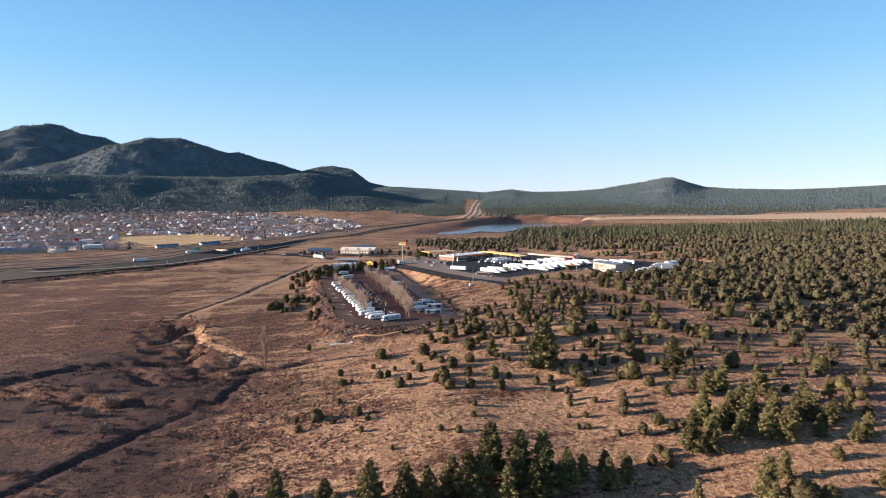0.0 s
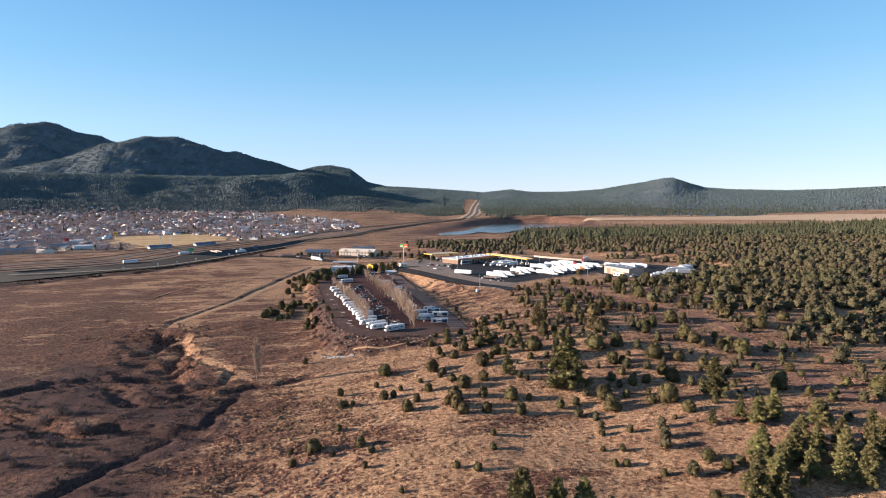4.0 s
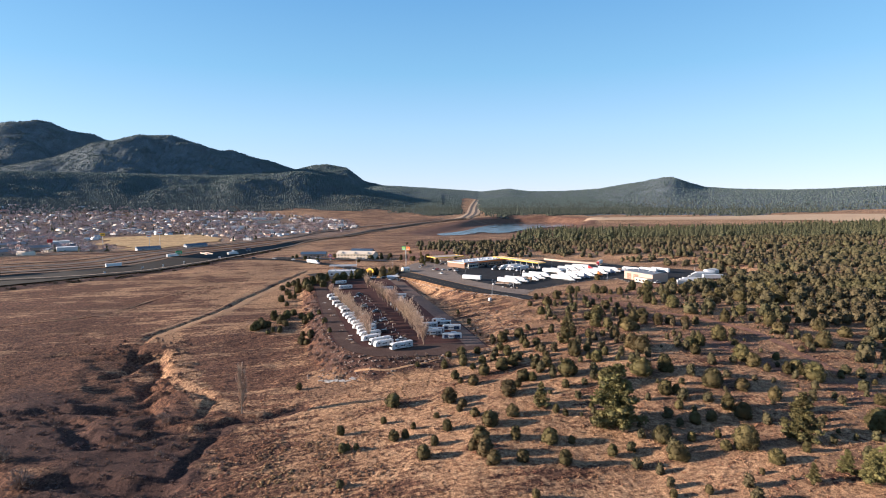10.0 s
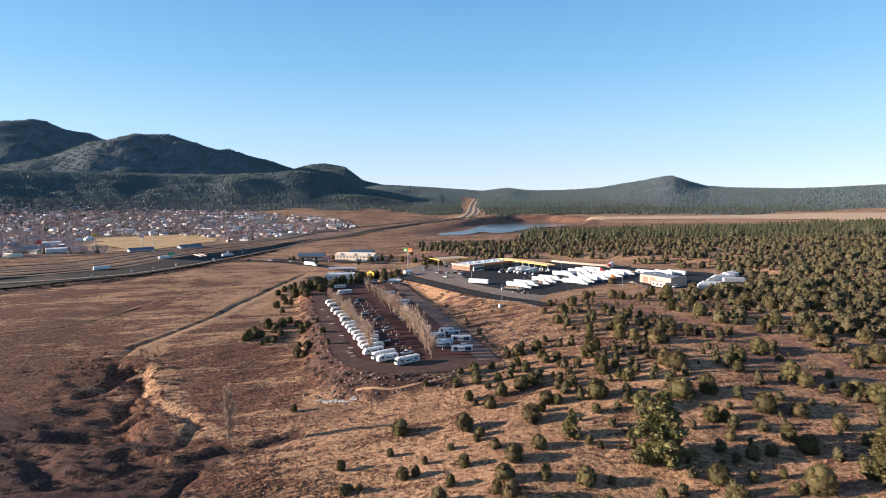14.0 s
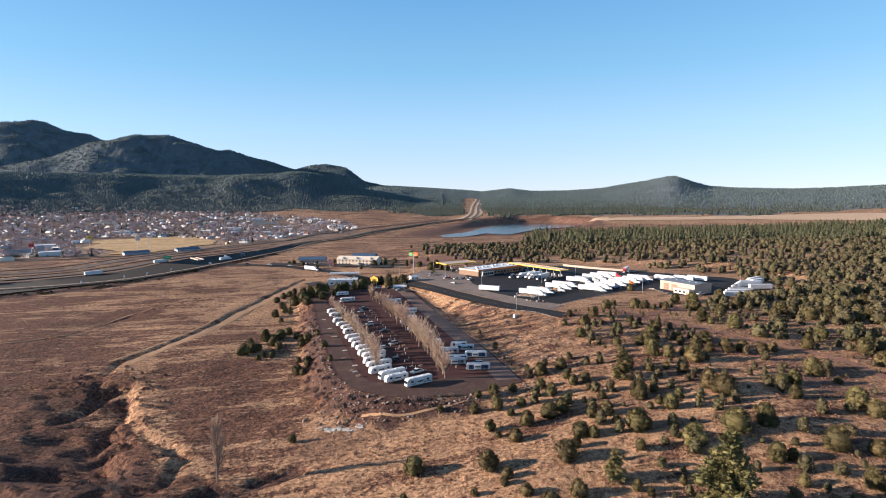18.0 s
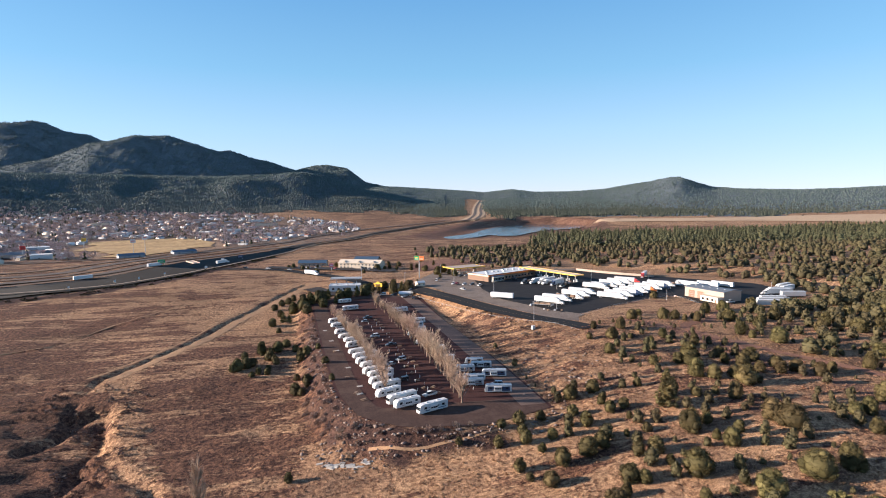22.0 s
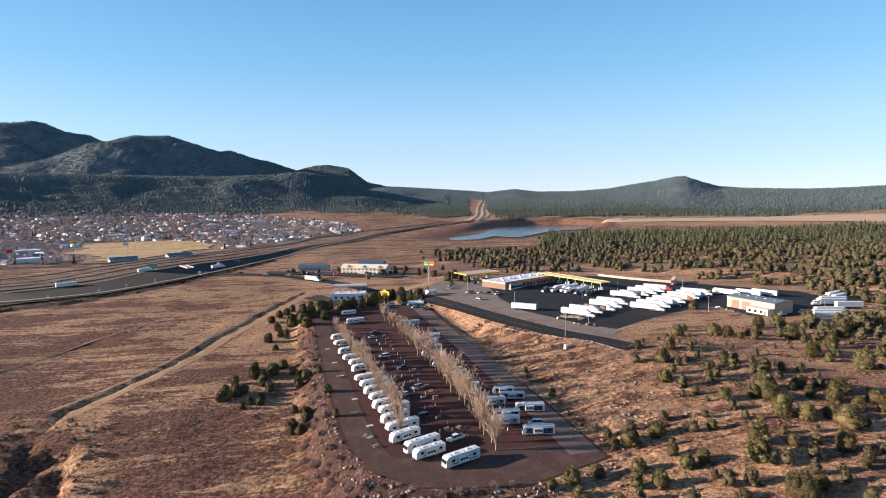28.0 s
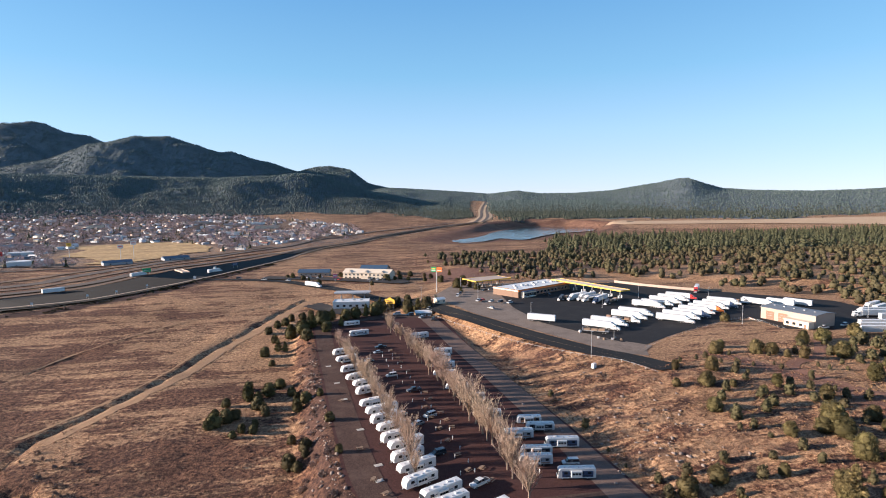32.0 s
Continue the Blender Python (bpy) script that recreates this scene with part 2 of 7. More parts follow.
M_LINE = paint("faded_line", (0.24, 0.17, 0.07), 0.8, per=0.0)
M_CINDER = paint("red_cinder", (0.062, 0.029, 0.025), 0.95, spread=0.3, size=7, dirt=0.55, grime=(0.085, 0.048, 0.040), bump_by=0.05, per=0.0)
M_PARKROAD = paint("camp_road", (0.070, 0.043, 0.034), 0.95, spread=0.4, size=6, dirt=0.8, grime=(0.125, 0.082, 0.064), bump_by=0.04, per=0.0)
M_PALEROAD = paint("pale_camp_road", (0.150, 0.104, 0.084), 0.95, spread=0.3, size=5, dirt=0.7, grime=(0.085, 0.057, 0.047), bump_by=0.04, per=0.0)
M_TRACK = paint("dirt_track", (0.33, 0.205, 0.115), 0.95, spread=0.3, size=6, dirt=0.6, grime=(0.18, 0.10, 0.065), bump_by=0.06, per=0.0)
M_VERGE = paint("dull_verge", (0.17, 0.115, 0.08), 0.95, spread=0.3, size=9, dirt=0.7, grime=(0.09, 0.06, 0.045), per=0.0)
M_REDTRACK = paint("red_dirt_track", (0.21, 0.112, 0.076), 0.95, spread=0.3, size=7, dirt=0.5, grime=(0.13, 0.075, 0.055), bump_by=0.06, per=0.0)
M_JUNIPER = leafy("juniper_green", (0.053, 0.044, 0.017), (0.120, 0.098, 0.038), per=0.25)
M_JUNIPERWOOD = leafy("juniper_wood_green", (0.043, 0.037, 0.017), (0.090, 0.077, 0.036), per=0.0)
M_PINE = leafy("pine_green", (0.105, 0.094, 0.036), (0.205, 0.175, 0.068))
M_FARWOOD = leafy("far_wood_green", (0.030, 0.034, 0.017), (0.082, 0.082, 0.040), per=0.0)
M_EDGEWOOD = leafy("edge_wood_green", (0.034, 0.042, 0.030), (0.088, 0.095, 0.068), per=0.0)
# foothill and ridge greens are paled and blued to imitate distance haze
M_FOOTHAZE = leafy("foot_haze_green", (0.050, 0.062, 0.060), (0.112, 0.127, 0.114), per=0.0)
M_RIDGEHAZE = leafy("ridge_haze_green", (0.062, 0.087, 0.084), (0.126, 0.152, 0.136), per=0.0)
M_BARE = leafy("bare_twigs", (0.30, 0.222, 0.160), (0.54, 0.415, 0.305), per=0.15)
M_SAGE = leafy("grey_brush", (0.125, 0.088, 0.074), (0.27, 0.195, 0.155), per=0.2)
M_TOWNTREE = leafy("town_twigs", (0.31, 0.245, 0.235), (0.55, 0.455, 0.43), per=0.0)
M_WILLOW = leafy("willow_twigs", (0.19, 0.142, 0.115), (0.37, 0.285, 0.225), per=0.1)
M_BARK = paint("bark", (0.13, 0.085, 0.06), 0.95, spread=0.3, size=0.6, bump_by=0.02)
M_PALEBARK = paint("pale_bark", (0.26, 0.19, 0.14), 0.9, spread=0.2, size=0.6, bump_by=0.01)
M_ROCK = paint("pale_rock", (0.225, 0.178, 0.150), 0.92, spread=0.3, size=1.2, dirt=0.6, grime=(0.16, 0.10, 0.08), bump_by=0.05, per=0.35)
M_WHITE = paint("white_paint", (0.60, 0.59, 0.575), 0.45, spread=0.04, size=2.5, dirt=0.22, grime=(0.45, 0.38, 0.32), per=0.06)
M_ROOFWHITE = paint("white_roof_sheet", (0.63, 0.62, 0.605), 0.55, spread=0.06, size=3, dirt=0.4, grime=(0.42, 0.36, 0.31), per=0.10)
M_CREAM = paint("cream_wall", (0.62, 0.52, 0.40), 0.8, spread=0.08, size=3, dirt=0.25, grime=(0.36, 0.28, 0.2), per=0.08)
M_TAN = paint("tan_wall", (0.40, 0.31, 0.245), 0.8, spread=0.1, size=3, dirt=0.3, grime=(0.26, 0.19, 0.14), per=0.1)
M_BROWN = paint("brown_wall", (0.23, 0.14, 0.09), 0.8, spread=0.12, size=3, dirt=0.3, per=0.15)
M_GREY = paint("grey_wall", (0.33, 0.33, 0.34), 0.75, spread=0.1, size=3, dirt=0.3, per=0.2)
M_DARK = paint("dark_roof", (0.10, 0.10, 0.11), 0.8, spread=0.18, size=2, dirt=0.3, per=0.3)
M_REDROOF = paint("rust_roof", (0.24, 0.10, 0.07), 0.8, spread=0.15, size=2, dirt=0.3, per=0.3)
M_BLUEROOF = paint("blue_metal_roof", (0.035, 0.075, 0.13), 0.7, spread=0.08, size=4, dirt=0.15, per=0.05)
M_GREYROOF = paint("grey_metal_roof", (0.14, 0.155, 0.175), 0.6, 0.1, spread=0.08, size=4, dirt=0.2, per=0.1)
M_YELLOW = paint("yellow_sheet", (0.80, 0.47, 0.03), 0.5, spread=0.05, size=3, dirt=0.12, per=0.03)
M_ORANGE = paint("orange_paint", (0.78, 0.20, 0.03), 0.4, spread=0.04, size=3, dirt=0.1, per=0.03)
M_RED = paint("red_paint", (0.50, 0.035, 0.03), 0.4, spread=0.05, size=3, dirt=0.1, per=0.1)
M_BLUE = paint("blue_paint", (0.03, 0.055, 0.12), 0.4, spread=0.05, size=3, dirt=0.1, per=0.1)
M_GREEN = paint("sign_green", (0.02, 0.30, 0.10), 0.5, spread=0.04, size=3, dirt=0.1, per=0.02)
M_BLACK = paint("black_trim", (0.022, 0.022, 0.024), 0.55, spread=0.1, size=2, dirt=0.15, per=0.1)
M_RUBBER = paint("tyre_rubber", (0.02, 0.02, 0.021), 0.9, spread=0.1, size=1, dirt=0.3, per=0.0)
M_STEEL = paint("galvanised_steel", (0.52, 0.53, 0.54), 0.4, 0.7, spread=0.08, size=1, dirt=0.2, per=0.05)
M_SILVER = paint("silver_paint", (0.48, 0.49, 0.50), 0.35, 0.5, spread=0.05, size=2, dirt=0.15, per=0.2)
M_CARDARK = paint("dark_car_paint", (0.035, 0.04, 0.05), 0.3, spread=0.05, size=2, dirt=0.15, per=0.3, coat=0.5)
M_CONCRETE = paint("concrete", (0.42, 0.39, 0.35), 0.9, spread=0.12, size=4, dirt=0.4, grime=(0.22, 0.18, 0.15), per=0.05)
M_WOOD = paint("weathered_wood", (0.27, 0.19, 0.13), 0.85, spread=0.2, size=1, dirt=0.3, per=0.15)
M_GLASS = glassy("dark_glass")

# ---- the lie of the land ----
# >>> LAND
def ss(a, b, v):
    """Smooth step from 0 at a to 1 at b."""
    k = np.clip((np.asarray(v, float) - a) / (b - a), 0, 1)
    return k * k * (3 - 2 * k)


def bump(x, y, cx, cy, rx, ry, turn=0.0):
    c, s = math.cos(radians(turn)), math.sin(radians(turn))
    u, v = (x - cx) * c + (y - cy) * s, -(x - cx) * s + (y - cy) * c
    return np.exp(-(u / rx) ** 2 - (v / ry) ** 2)


def waves(x, y, size, seed, octaves=4):
    """Cheap rolling noise of about -1 to 1, with features of that size in metres."""
    rng, out, amp, total = np.random.RandomState(seed), 0.0, 1.0, 0.0
    for o in range(octaves):
        part = 0.0
        for k in range(5):
            a, ph = rng.uniform(0, 2 * math.pi), rng.uniform(0, 2 * math.pi)
            part = part + np.sin((x * math.cos(a) + y * math.sin(a)) * 2 * math.pi / size * rng.uniform(0.7, 1.4) + ph)
        out, total, amp, size = out + part / 2.6 * amp, total + amp, amp * 0.5, size * 0.47
    return out / total


def inside(x, y, corners, soft):
    """About 1 inside a convex outline (counter-clockwise), falling to 0 over soft metres outside it."""
    far = -1e9
    for (ax, ay), (bx, by) in zip(corners, corners[1:] + corners[:1]):
        n = math.hypot(bx - ax, by - ay)
        far = np.maximum(far, ((x - ax) * (by - ay) - (y - ay) * (bx - ax)) / n)
    return 1 - ss(0, soft, far)


PARK = [(9.8, 324.5), (21.6, 313.8), (47.1, 308.6), (76.1, 318.6), (75.2, 367.6), (70.4, 438), (65.8, 535.1), (30, 552), (-12, 539.4), (-8.9, 495.7), (-2.9, 405), (2, 348.5)]
LOT = [(104, 468), (128, 418), (236, 424), (345, 432), (345, 545), (250, 632), (98, 640), (62, 590), (80, 520)]


def chain_near(x, y, pts):
    """Distance from a broken line."""
    best = 1e9
    for (ax, ay), (bx, by) in zip(pts, pts[1:]):
        dx, dy = bx - ax, by - ay
        k = np.clip(((x - ax) * dx + (y - ay) * dy) / (dx * dx + dy * dy), 0, 1)
        best = np.minimum(best, np.hypot(x - ax - k * dx, y - ay - k * dy))
    return best


GULLY = [(-109, 395), (-94, 387), (-85, 367), (-80, 348), (-81, 336), (-75, 316), (-66, 290), (-64, 282)]
BRANCH = [(-140, 386), (-128, 388), (-112, 387), (-96, 384), (-98, 364), (-104, 350)]
HOLLOW = [(-127, 304), (-106, 307), (-90, 306), (-76, 301)]
ISLE = [(-80, 348), (-63, 320), (-54, 313), (-47, 302), (-48, 285), (-54, 282)]
BASIN = [(-165, 386), (-117, 383), (-95, 384), (-85, 362), (-81, 345), (-76, 322), (-71, 303), (-95, 298), (-130, 302), (-165, 340)]
POND_HOLLOW = [(270, 1450), (285, 1375), (460, 1430), (760, 1715), (860, 1885), (800, 2005), (700, 2045), (555, 1950), (330, 1560)]
WASH = [(-67, 283), (-51, 273), (-43, 275), (-36, 278), (-28, 277), (-20, 280), (-11, 283)]
STREAM = [(-38, 272), (-40, 265), (-43, 255), (-46, 238), (-57, 224), (-73, 202), (-83, 187), (-92, 171), (-118, 140), (-150, 110)]
SIDE = [(-48, 232), (-63, 235), (-78, 242), (-92, 238), (-113, 256), (-140, 268), (-190, 275)]
UPPER = [(-150, 284), (-125, 300), (-108, 302), (-95, 290), (-80, 268), (-60, 272)]
OLD_TRACK = [(-200, 455), (-153, 473), (-135, 519), (-115, 548), (-91, 576), (-66, 598), (-36, 621)]
DITCH = [(-98, 362), (-102, 384), (-103, 416), (-95, 429), (-86, 447), (-76, 474), (-64, 520), (-50, 552), (-36, 593), (-19, 631)]


def carve(x, y, line, deep, floor, rim, seed):
    """A stream bed with steep uneven banks."""
    return deep * (1 - ss(floor, rim, chain_near(x, y, line) + waves(x, y, 13, seed, 2) * 1.3)) * (0.75 + 0.25 * waves(x, y, 40, seed + 1, 2))


def land(x, y):
    """Height of the ground at x, y (arrays too)."""
    x, y = np.asarray(x, float), np.asarray(y, float)
    left = -9 + 4 * ss(330, 460, y) + 9 * ss(460, 680, y) - 4 * ss(800, 1000, y) - 12 * ss(1000, 1450, y) + 4 * ss(1600, 2400, y)
    right = -2 + 12 * ss(25, 145, x) + 8 * ss(180, 600, x) - 6.5 * (1 - ss(195, 270, y - 0.2 * (x - 90))) * ss(30, 90, x) - 18 * ss(620, 1400, y) * ss(0, 300, x)
    k = ss(-40, 60, x) * (1 - 0.85 * ss(600, 1000, y))
    k = k * (1 - ss(380, 560, y) * (1 - ss(60, 130, x)))
    z = left * (1 - k) + right * k
    z = z + waves(x, y, 160, 3) * 1.1 * (1 - 0.7 * ss(600, 900, y)) * ss(30, 90, chain_near(x, y, [(40, 320), (35, 540), (110, 560)])) + waves(x, y, 24, 5, 3) * 0.22 * (1 - ss(450, 800, y))
    # the stream beds of the low ground
    cut = np.maximum(carve(x, y, GULLY, 1.5, 0.6, 3.2, 8), carve(x, y, ISLE, 1.5, 0.6, 3.0, 12))
    cut = np.maximum(cut, np.maximum(carve(x, y, WASH, 2.4, 1.5, 4.5, 16), carve(x, y, STREAM, 1.5, 0.5, 2.6, 20)))
    cut = np.maximum(cut, np.maximum(carve(x, y, SIDE, 3.0, 2, 6, 24), carve(x, y, UPPER, 2.6, 2, 6, 28)))
    cut = np.maximum(cut, np.maximum(carve(x, y, BRANCH, 1.7, 0.8, 3.2, 32), carve(x, y, HOLLOW, 2.2, 2.0, 6.0, 36)))
    z = z - cut - 1.3 * (1 - ss(0.4, 2.4, chain_near(x, y, DITCH) + 0.8 * waves(x, y, 17, 52, 2))) - 0.7 * (1 - ss(0.3, 2.0, chain_near(x, y, OLD_TRACK) + 0.6 * waves(x, y, 19, 53, 2)))
    z = z + 0.55 * np.maximum(0, waves(x, y, 30, 57, 3)) * (1 - ss(-40, 10, x)) * (1 - ss(380, 480, y))
    z = z + 0.20 * waves(x, y, 8, 77, 2) * (1 - ss(400, 520, y)) + 0.55 * waves(x, y, 13, 79, 3) * inside(x, y, [(78, 318), (190, 322), (175, 410), (128, 424), (80, 520)], 12)
    # the low ground falls slowly to the stream and rises steeply to the golden bank
    west = np.interp(y, [p[1] for p in GULLY[::-1]], [p[0] for p in GULLY[::-1]]) - x + 5 * waves(x, y, 17, 82, 3)
    fall = np.where(west > 0, np.clip(1 - west / 36, 0, 1), 1 - ss(0, 8, -west))
    z = z - 5.3 * fall * ss(284, 312, y) * (1 - ss(376, 385, y + 5 * waves(x, y, 16, 83, 3)))
    # the levelled ground of the camp and of the truck stop
    p, q = inside(x, y, PARK, 13), inside(x, y, LOT, 26)
    z = z * (1 - q) + 8.5 * q
    z = z * (1 - p) + (1.7 + 3.3 * ss(470, 555, y)) * p
    # far land: a plain that rises, then foothills and ridges
    r, az = np.hypot(x, y - 100), np.degrees(np.arctan2(x, y - 100))
    z = z + 30 * ss(1400, 2700, r)
    fold = waves(x, y, 620, 21, 4)
    # the far mountain, and the nearer one that stands before it
    for line, at, front, back in ((FAR_PEAK, 5250, 800, 700), (PEAKS, 4350, 620, 600)):
        top = 74 + at * np.tan(np.radians(np.interp(az, *line)))
        shape = np.exp(-((r - at) / np.where(r < at, front, back)) ** 2)
        z = z + np.maximum(top - z, 0) * shape * (1 + 0.30 * fold * np.sqrt(1 - shape) * (r < at))
    z = z + 7 * waves(x, y, 260, 35, 3) * ss(3500, 4000, r) * (1 - 0.75 * ss(4200, 4350, r)) * (1 - 0.85 * ss(-4.5, -3, az) * (1 - ss(3, 5, az)))
    shape = np.exp(-((r - 3350) / np.where(r < 3350, 520.0, 480.0)) ** 2) * (1 + 0.42 * waves(x, y, 560, 31, 3) * ss(40, 500, np.abs(r - 3350)))
    top = 74 + 3350 * np.tan(np.radians(np.interp(az, *FOOTHILLS)))
    z = np.maximum(z, z + (top - z) * shape * (az < 12))
    # the steep wooded knoll before the foothills
    z = np.maximum(z, z + (226 - z) * bump(x, y, -143, 3246, 240, 210))
    shape = ss(2650, 4250, r) ** 0.8
    top = 74 + 4250 * np.tan(np.radians(np.interp(az, *LOW_HILLS)))
    z = z + np.maximum(top - z, 0) * shape * (1 + 0.18 * fold * (1 - shape)) * ss(1, 6, az)
    # the water lies in a hollow
    flat = inside(x, y, POND_HOLLOW, 60)
    z = z * (1 - flat) - 16.0 * flat
    return z


# azimuth in degrees, and how high the skyline stands there in degrees
FAR_PEAK = ((-60, -45, -33, -28, -25.1, -24.0, -23.0, -21.8, -20, -19.2, -17, -12, -6, 0), (0.5, 2.0, 4.4, 5.5, 6.4, 6.7, 6.5, 5.95, 5.75, 5.3, 4.6, 3.4, 2.4, 0.5))
PEAKS = ((-60, -34, -27, -25, -23, -21.2, -20.2, -18.6, -17.2, -16.5, -15.6, -14, -12.4, -9.8, -8.8, -7, -2.8, -1.2, 0.2, 2.2, 4, 7, 11),
         (0.2, 1.8, 2.6, 3.1, 3.7, 4.5, 4.95, 5.2, 5.75, 5.92, 5.85, 5.97, 5.5, 4.7, 4.8, 4.2, 3.0, 3.45, 3.55, 3.2, 1.8, 1.2, 0))
FOOTHILLS = ((-60, -40, -26, -14, -6, -3.8, -2.4, -0.6, 1.0, 2.8, 5, 9), (0.8, 2.2, 2.4, 2.35, 2.3, 2.2, 2.1, 1.9, 1.65, 1.1, 0.4, -0.7))
LOW_HILLS = ((2, 7.3, 10.7, 14.3, 16, 18.8, 21, 24.5, 27.8, 29.9, 32, 33.6, 34.6, 36, 37.4, 39.8, 44, 47, 51, 70),
             (1.3, 1.3, 1.1, 0.85, 0.7, 0.98, 0.7, 0.7, 0.9, 1.25, 1.55, 1.9, 1.92, 1.4, 0.95, 0.75, 0.6, 0.65, 0.82, 1.0))
# <<< LAND


# ---- the ground: one sheet to the horizon ----
CLEARING = [(470, 505), (560, 690), (700, 745), (830, 770), (900, 650), (640, 480)]
GOLD_BANK = [(-98, 420), (-88, 401), (-80, 382), (-74, 360), (-66, 336), (-58, 322), (-46, 297), (-30, 290), (-12, 290)]


def cover_of(x, y):
    """Shares of dry grass, wood floor and bare soil."""
    r, az = np.hypot(x, y - 100), np.degrees(np.arctan2(x, y - 100))
    low = 1 - ss(-50, 15, x + (y - 300) * 0.10 + 22 * waves(x, y, 90, 41, 3))
    grass = 0.90 - 0.70 * low * (1 - ss(300, 470, y + 25 * waves(x, y, 120, 43, 2)) * 0.42)
    grass = grass - 0.16 * ss(380, 480, y) * low + 0.05 * ss(470, 640, y) * low - 0.36 * ss(640, 760, y) * ss(-60, 60, x)
    grass = np.where(y > 560, grass * (1 - 0.12 * ss(560, 800, y)), grass)
    grass = grass * (1 - 0.35 * inside(x, y, [(-300, 990), (-100, 1200), (80, 1620), (70, 2030), (-300, 2480), (-620, 2560), (-1180, 2480), (-900, 1700), (-430, 1000)], 60))
    grass = np.maximum(grass, 0.95 * (1 - ss(3, 13, chain_near(x - 5, y, DITCH) + 3 * waves(x, y, 22, 44, 2))) * ss(360, 420, y))
    grass = np.maximum(grass, 0.95 * (1 - ss(3, 12, chain_near(x, y, GOLD_BANK) + 3 * waves(x, y, 20, 58, 2))))
    grass = grass - 0.30 * (1 - ss(-115, -55, x)) * (1 - ss(270, 330, y)) + 0.12 * low * ss(400, 470, y) * (1 - ss(620, 700, y))
    grass = grass - 0.36 * (1 - ss(-200, -85, x + 25 * waves(x, y, 80, 49, 2))) * ss(300, 360, y) * (1 - ss(560, 640, y))
    grass = grass - 0.13 * (1 - ss(-15, 5, x)) * ss(310, 345, y) * (1 - ss(470, 540, y)) * (0.6 + 0.4 * waves(x, y, 35, 66, 3))
    grass = grass - 0.16 * low * ss(330, 380, y) * (1 - ss(450, 520, y)) + 0.30 * (1 - ss(150, 205, y)) * low
    grass = grass - 0.14 * low * ss(360, 420, y) * (1 - ss(640, 700, y)) * (1 - ss(-130, -50, x))
    grass = grass - 0.34 * bump(x, y, -18, 318, 34, 34) - 0.28 * bump(x, y, -48, 398, 42, 50) + (0.19 + 0.30 * waves(x, y, 70, 85, 3)) * low * ss(380, 430, y) * (1 - ss(640, 700, y))
    # golden meadow in the town, the pale fields beyond the water
    grass = np.maximum(grass, 1.2 * inside(x, y, [(-250, 955), (-162, 1033), (-217, 1396), (-368, 1559), (-514, 1533), (-451, 1239), (-322, 965)], 20))
    meadow = ss(1700, 1850, r) * (1 - ss(2350, 2600, r - 350 * ss(40, 52, az))) * ss(9, 15, az)
    grass = np.maximum(grass * (1 - meadow), 1.05 * meadow)
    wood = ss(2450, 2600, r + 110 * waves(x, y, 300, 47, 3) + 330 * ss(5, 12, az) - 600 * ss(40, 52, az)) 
    # less grass beside the beds paints the banks' shade as darker ground
    bed_gap = np.minimum(np.minimum(chain_near(x, y, SIDE), chain_near(x, y, UPPER)), np.minimum(chain_near(x, y, WASH), chain_near(x, y, STREAM)))
    grass = grass * (1 - 0.8 * (1 - ss(1, 6, bed_gap + 3 * waves(x, y, 25, 59, 2))))
    soil = 0.75 * (1 - ss(2, 14, np.abs(x - 172 + (y - 300) * 0.06 + 6 * waves(x, y, 60, 51, 2)))) * (y < 420) * (y > 100)
    bank = inside(x, y, [(74, 330), (110, 400), (112, 430), (74, 520)], 8)
    soil = np.maximum(soil, 0.30 * bank)
    grass = grass * (1 - 0.45 * bank * ss(-0.3, 0.3, waves(x, y, 22, 64, 3)))
    soil = np.maximum(soil, 0.10 * (1 - ss(0, 13, chain_near(x, y, [(-7.9, 495.7), (-3.9, 414.9), (2, 346.8), (15.9, 313.1), (49.3, 304.2)]))))
    rim = 1 - ss(3, 15, chain_near(x, y, [(-14, 539.5), (-7.8, 474), (-3.9, 414.9), (2, 346.8), (13.9, 315.1), (25.9, 308.3)]) + 4 * waves(x, y, 16, 62, 2))
    grass = grass * (1 - 0.9 * rim)
    soil = np.maximum(soil, 0.8 * ss(640, 700, y) * (1 - ss(740, 780, y)) * ss(70, 100, x) * (1 - ss(200, 260, x)))
    grass = np.maximum(grass, 0.9 * inside(x, y, CLEARING, 20))
    shore = ss(0.05, 0.5, inside(x, y, POND_HOLLOW, 130))
    soil, grass = np.maximum(soil, 0.55 * shore), grass * (1 - 0.75 * shore)
    rise = 1 - ss(30, 85, chain_near(x, y, [(480, 2010), (600, 2290), (735, 2880), (850, 3290)]))
    grass, wood = np.maximum(grass, 0.8 * rise), wood * (1 - rise)
    return np.clip(grass, 0, 1), np.clip(wood, 0, 1), np.clip(soil, 0, 1)


ROADSIDE = [(-395, 510), (-214, 622), (-184, 634), (-156, 660), (-128, 710), (-98, 795), (-70, 890)]


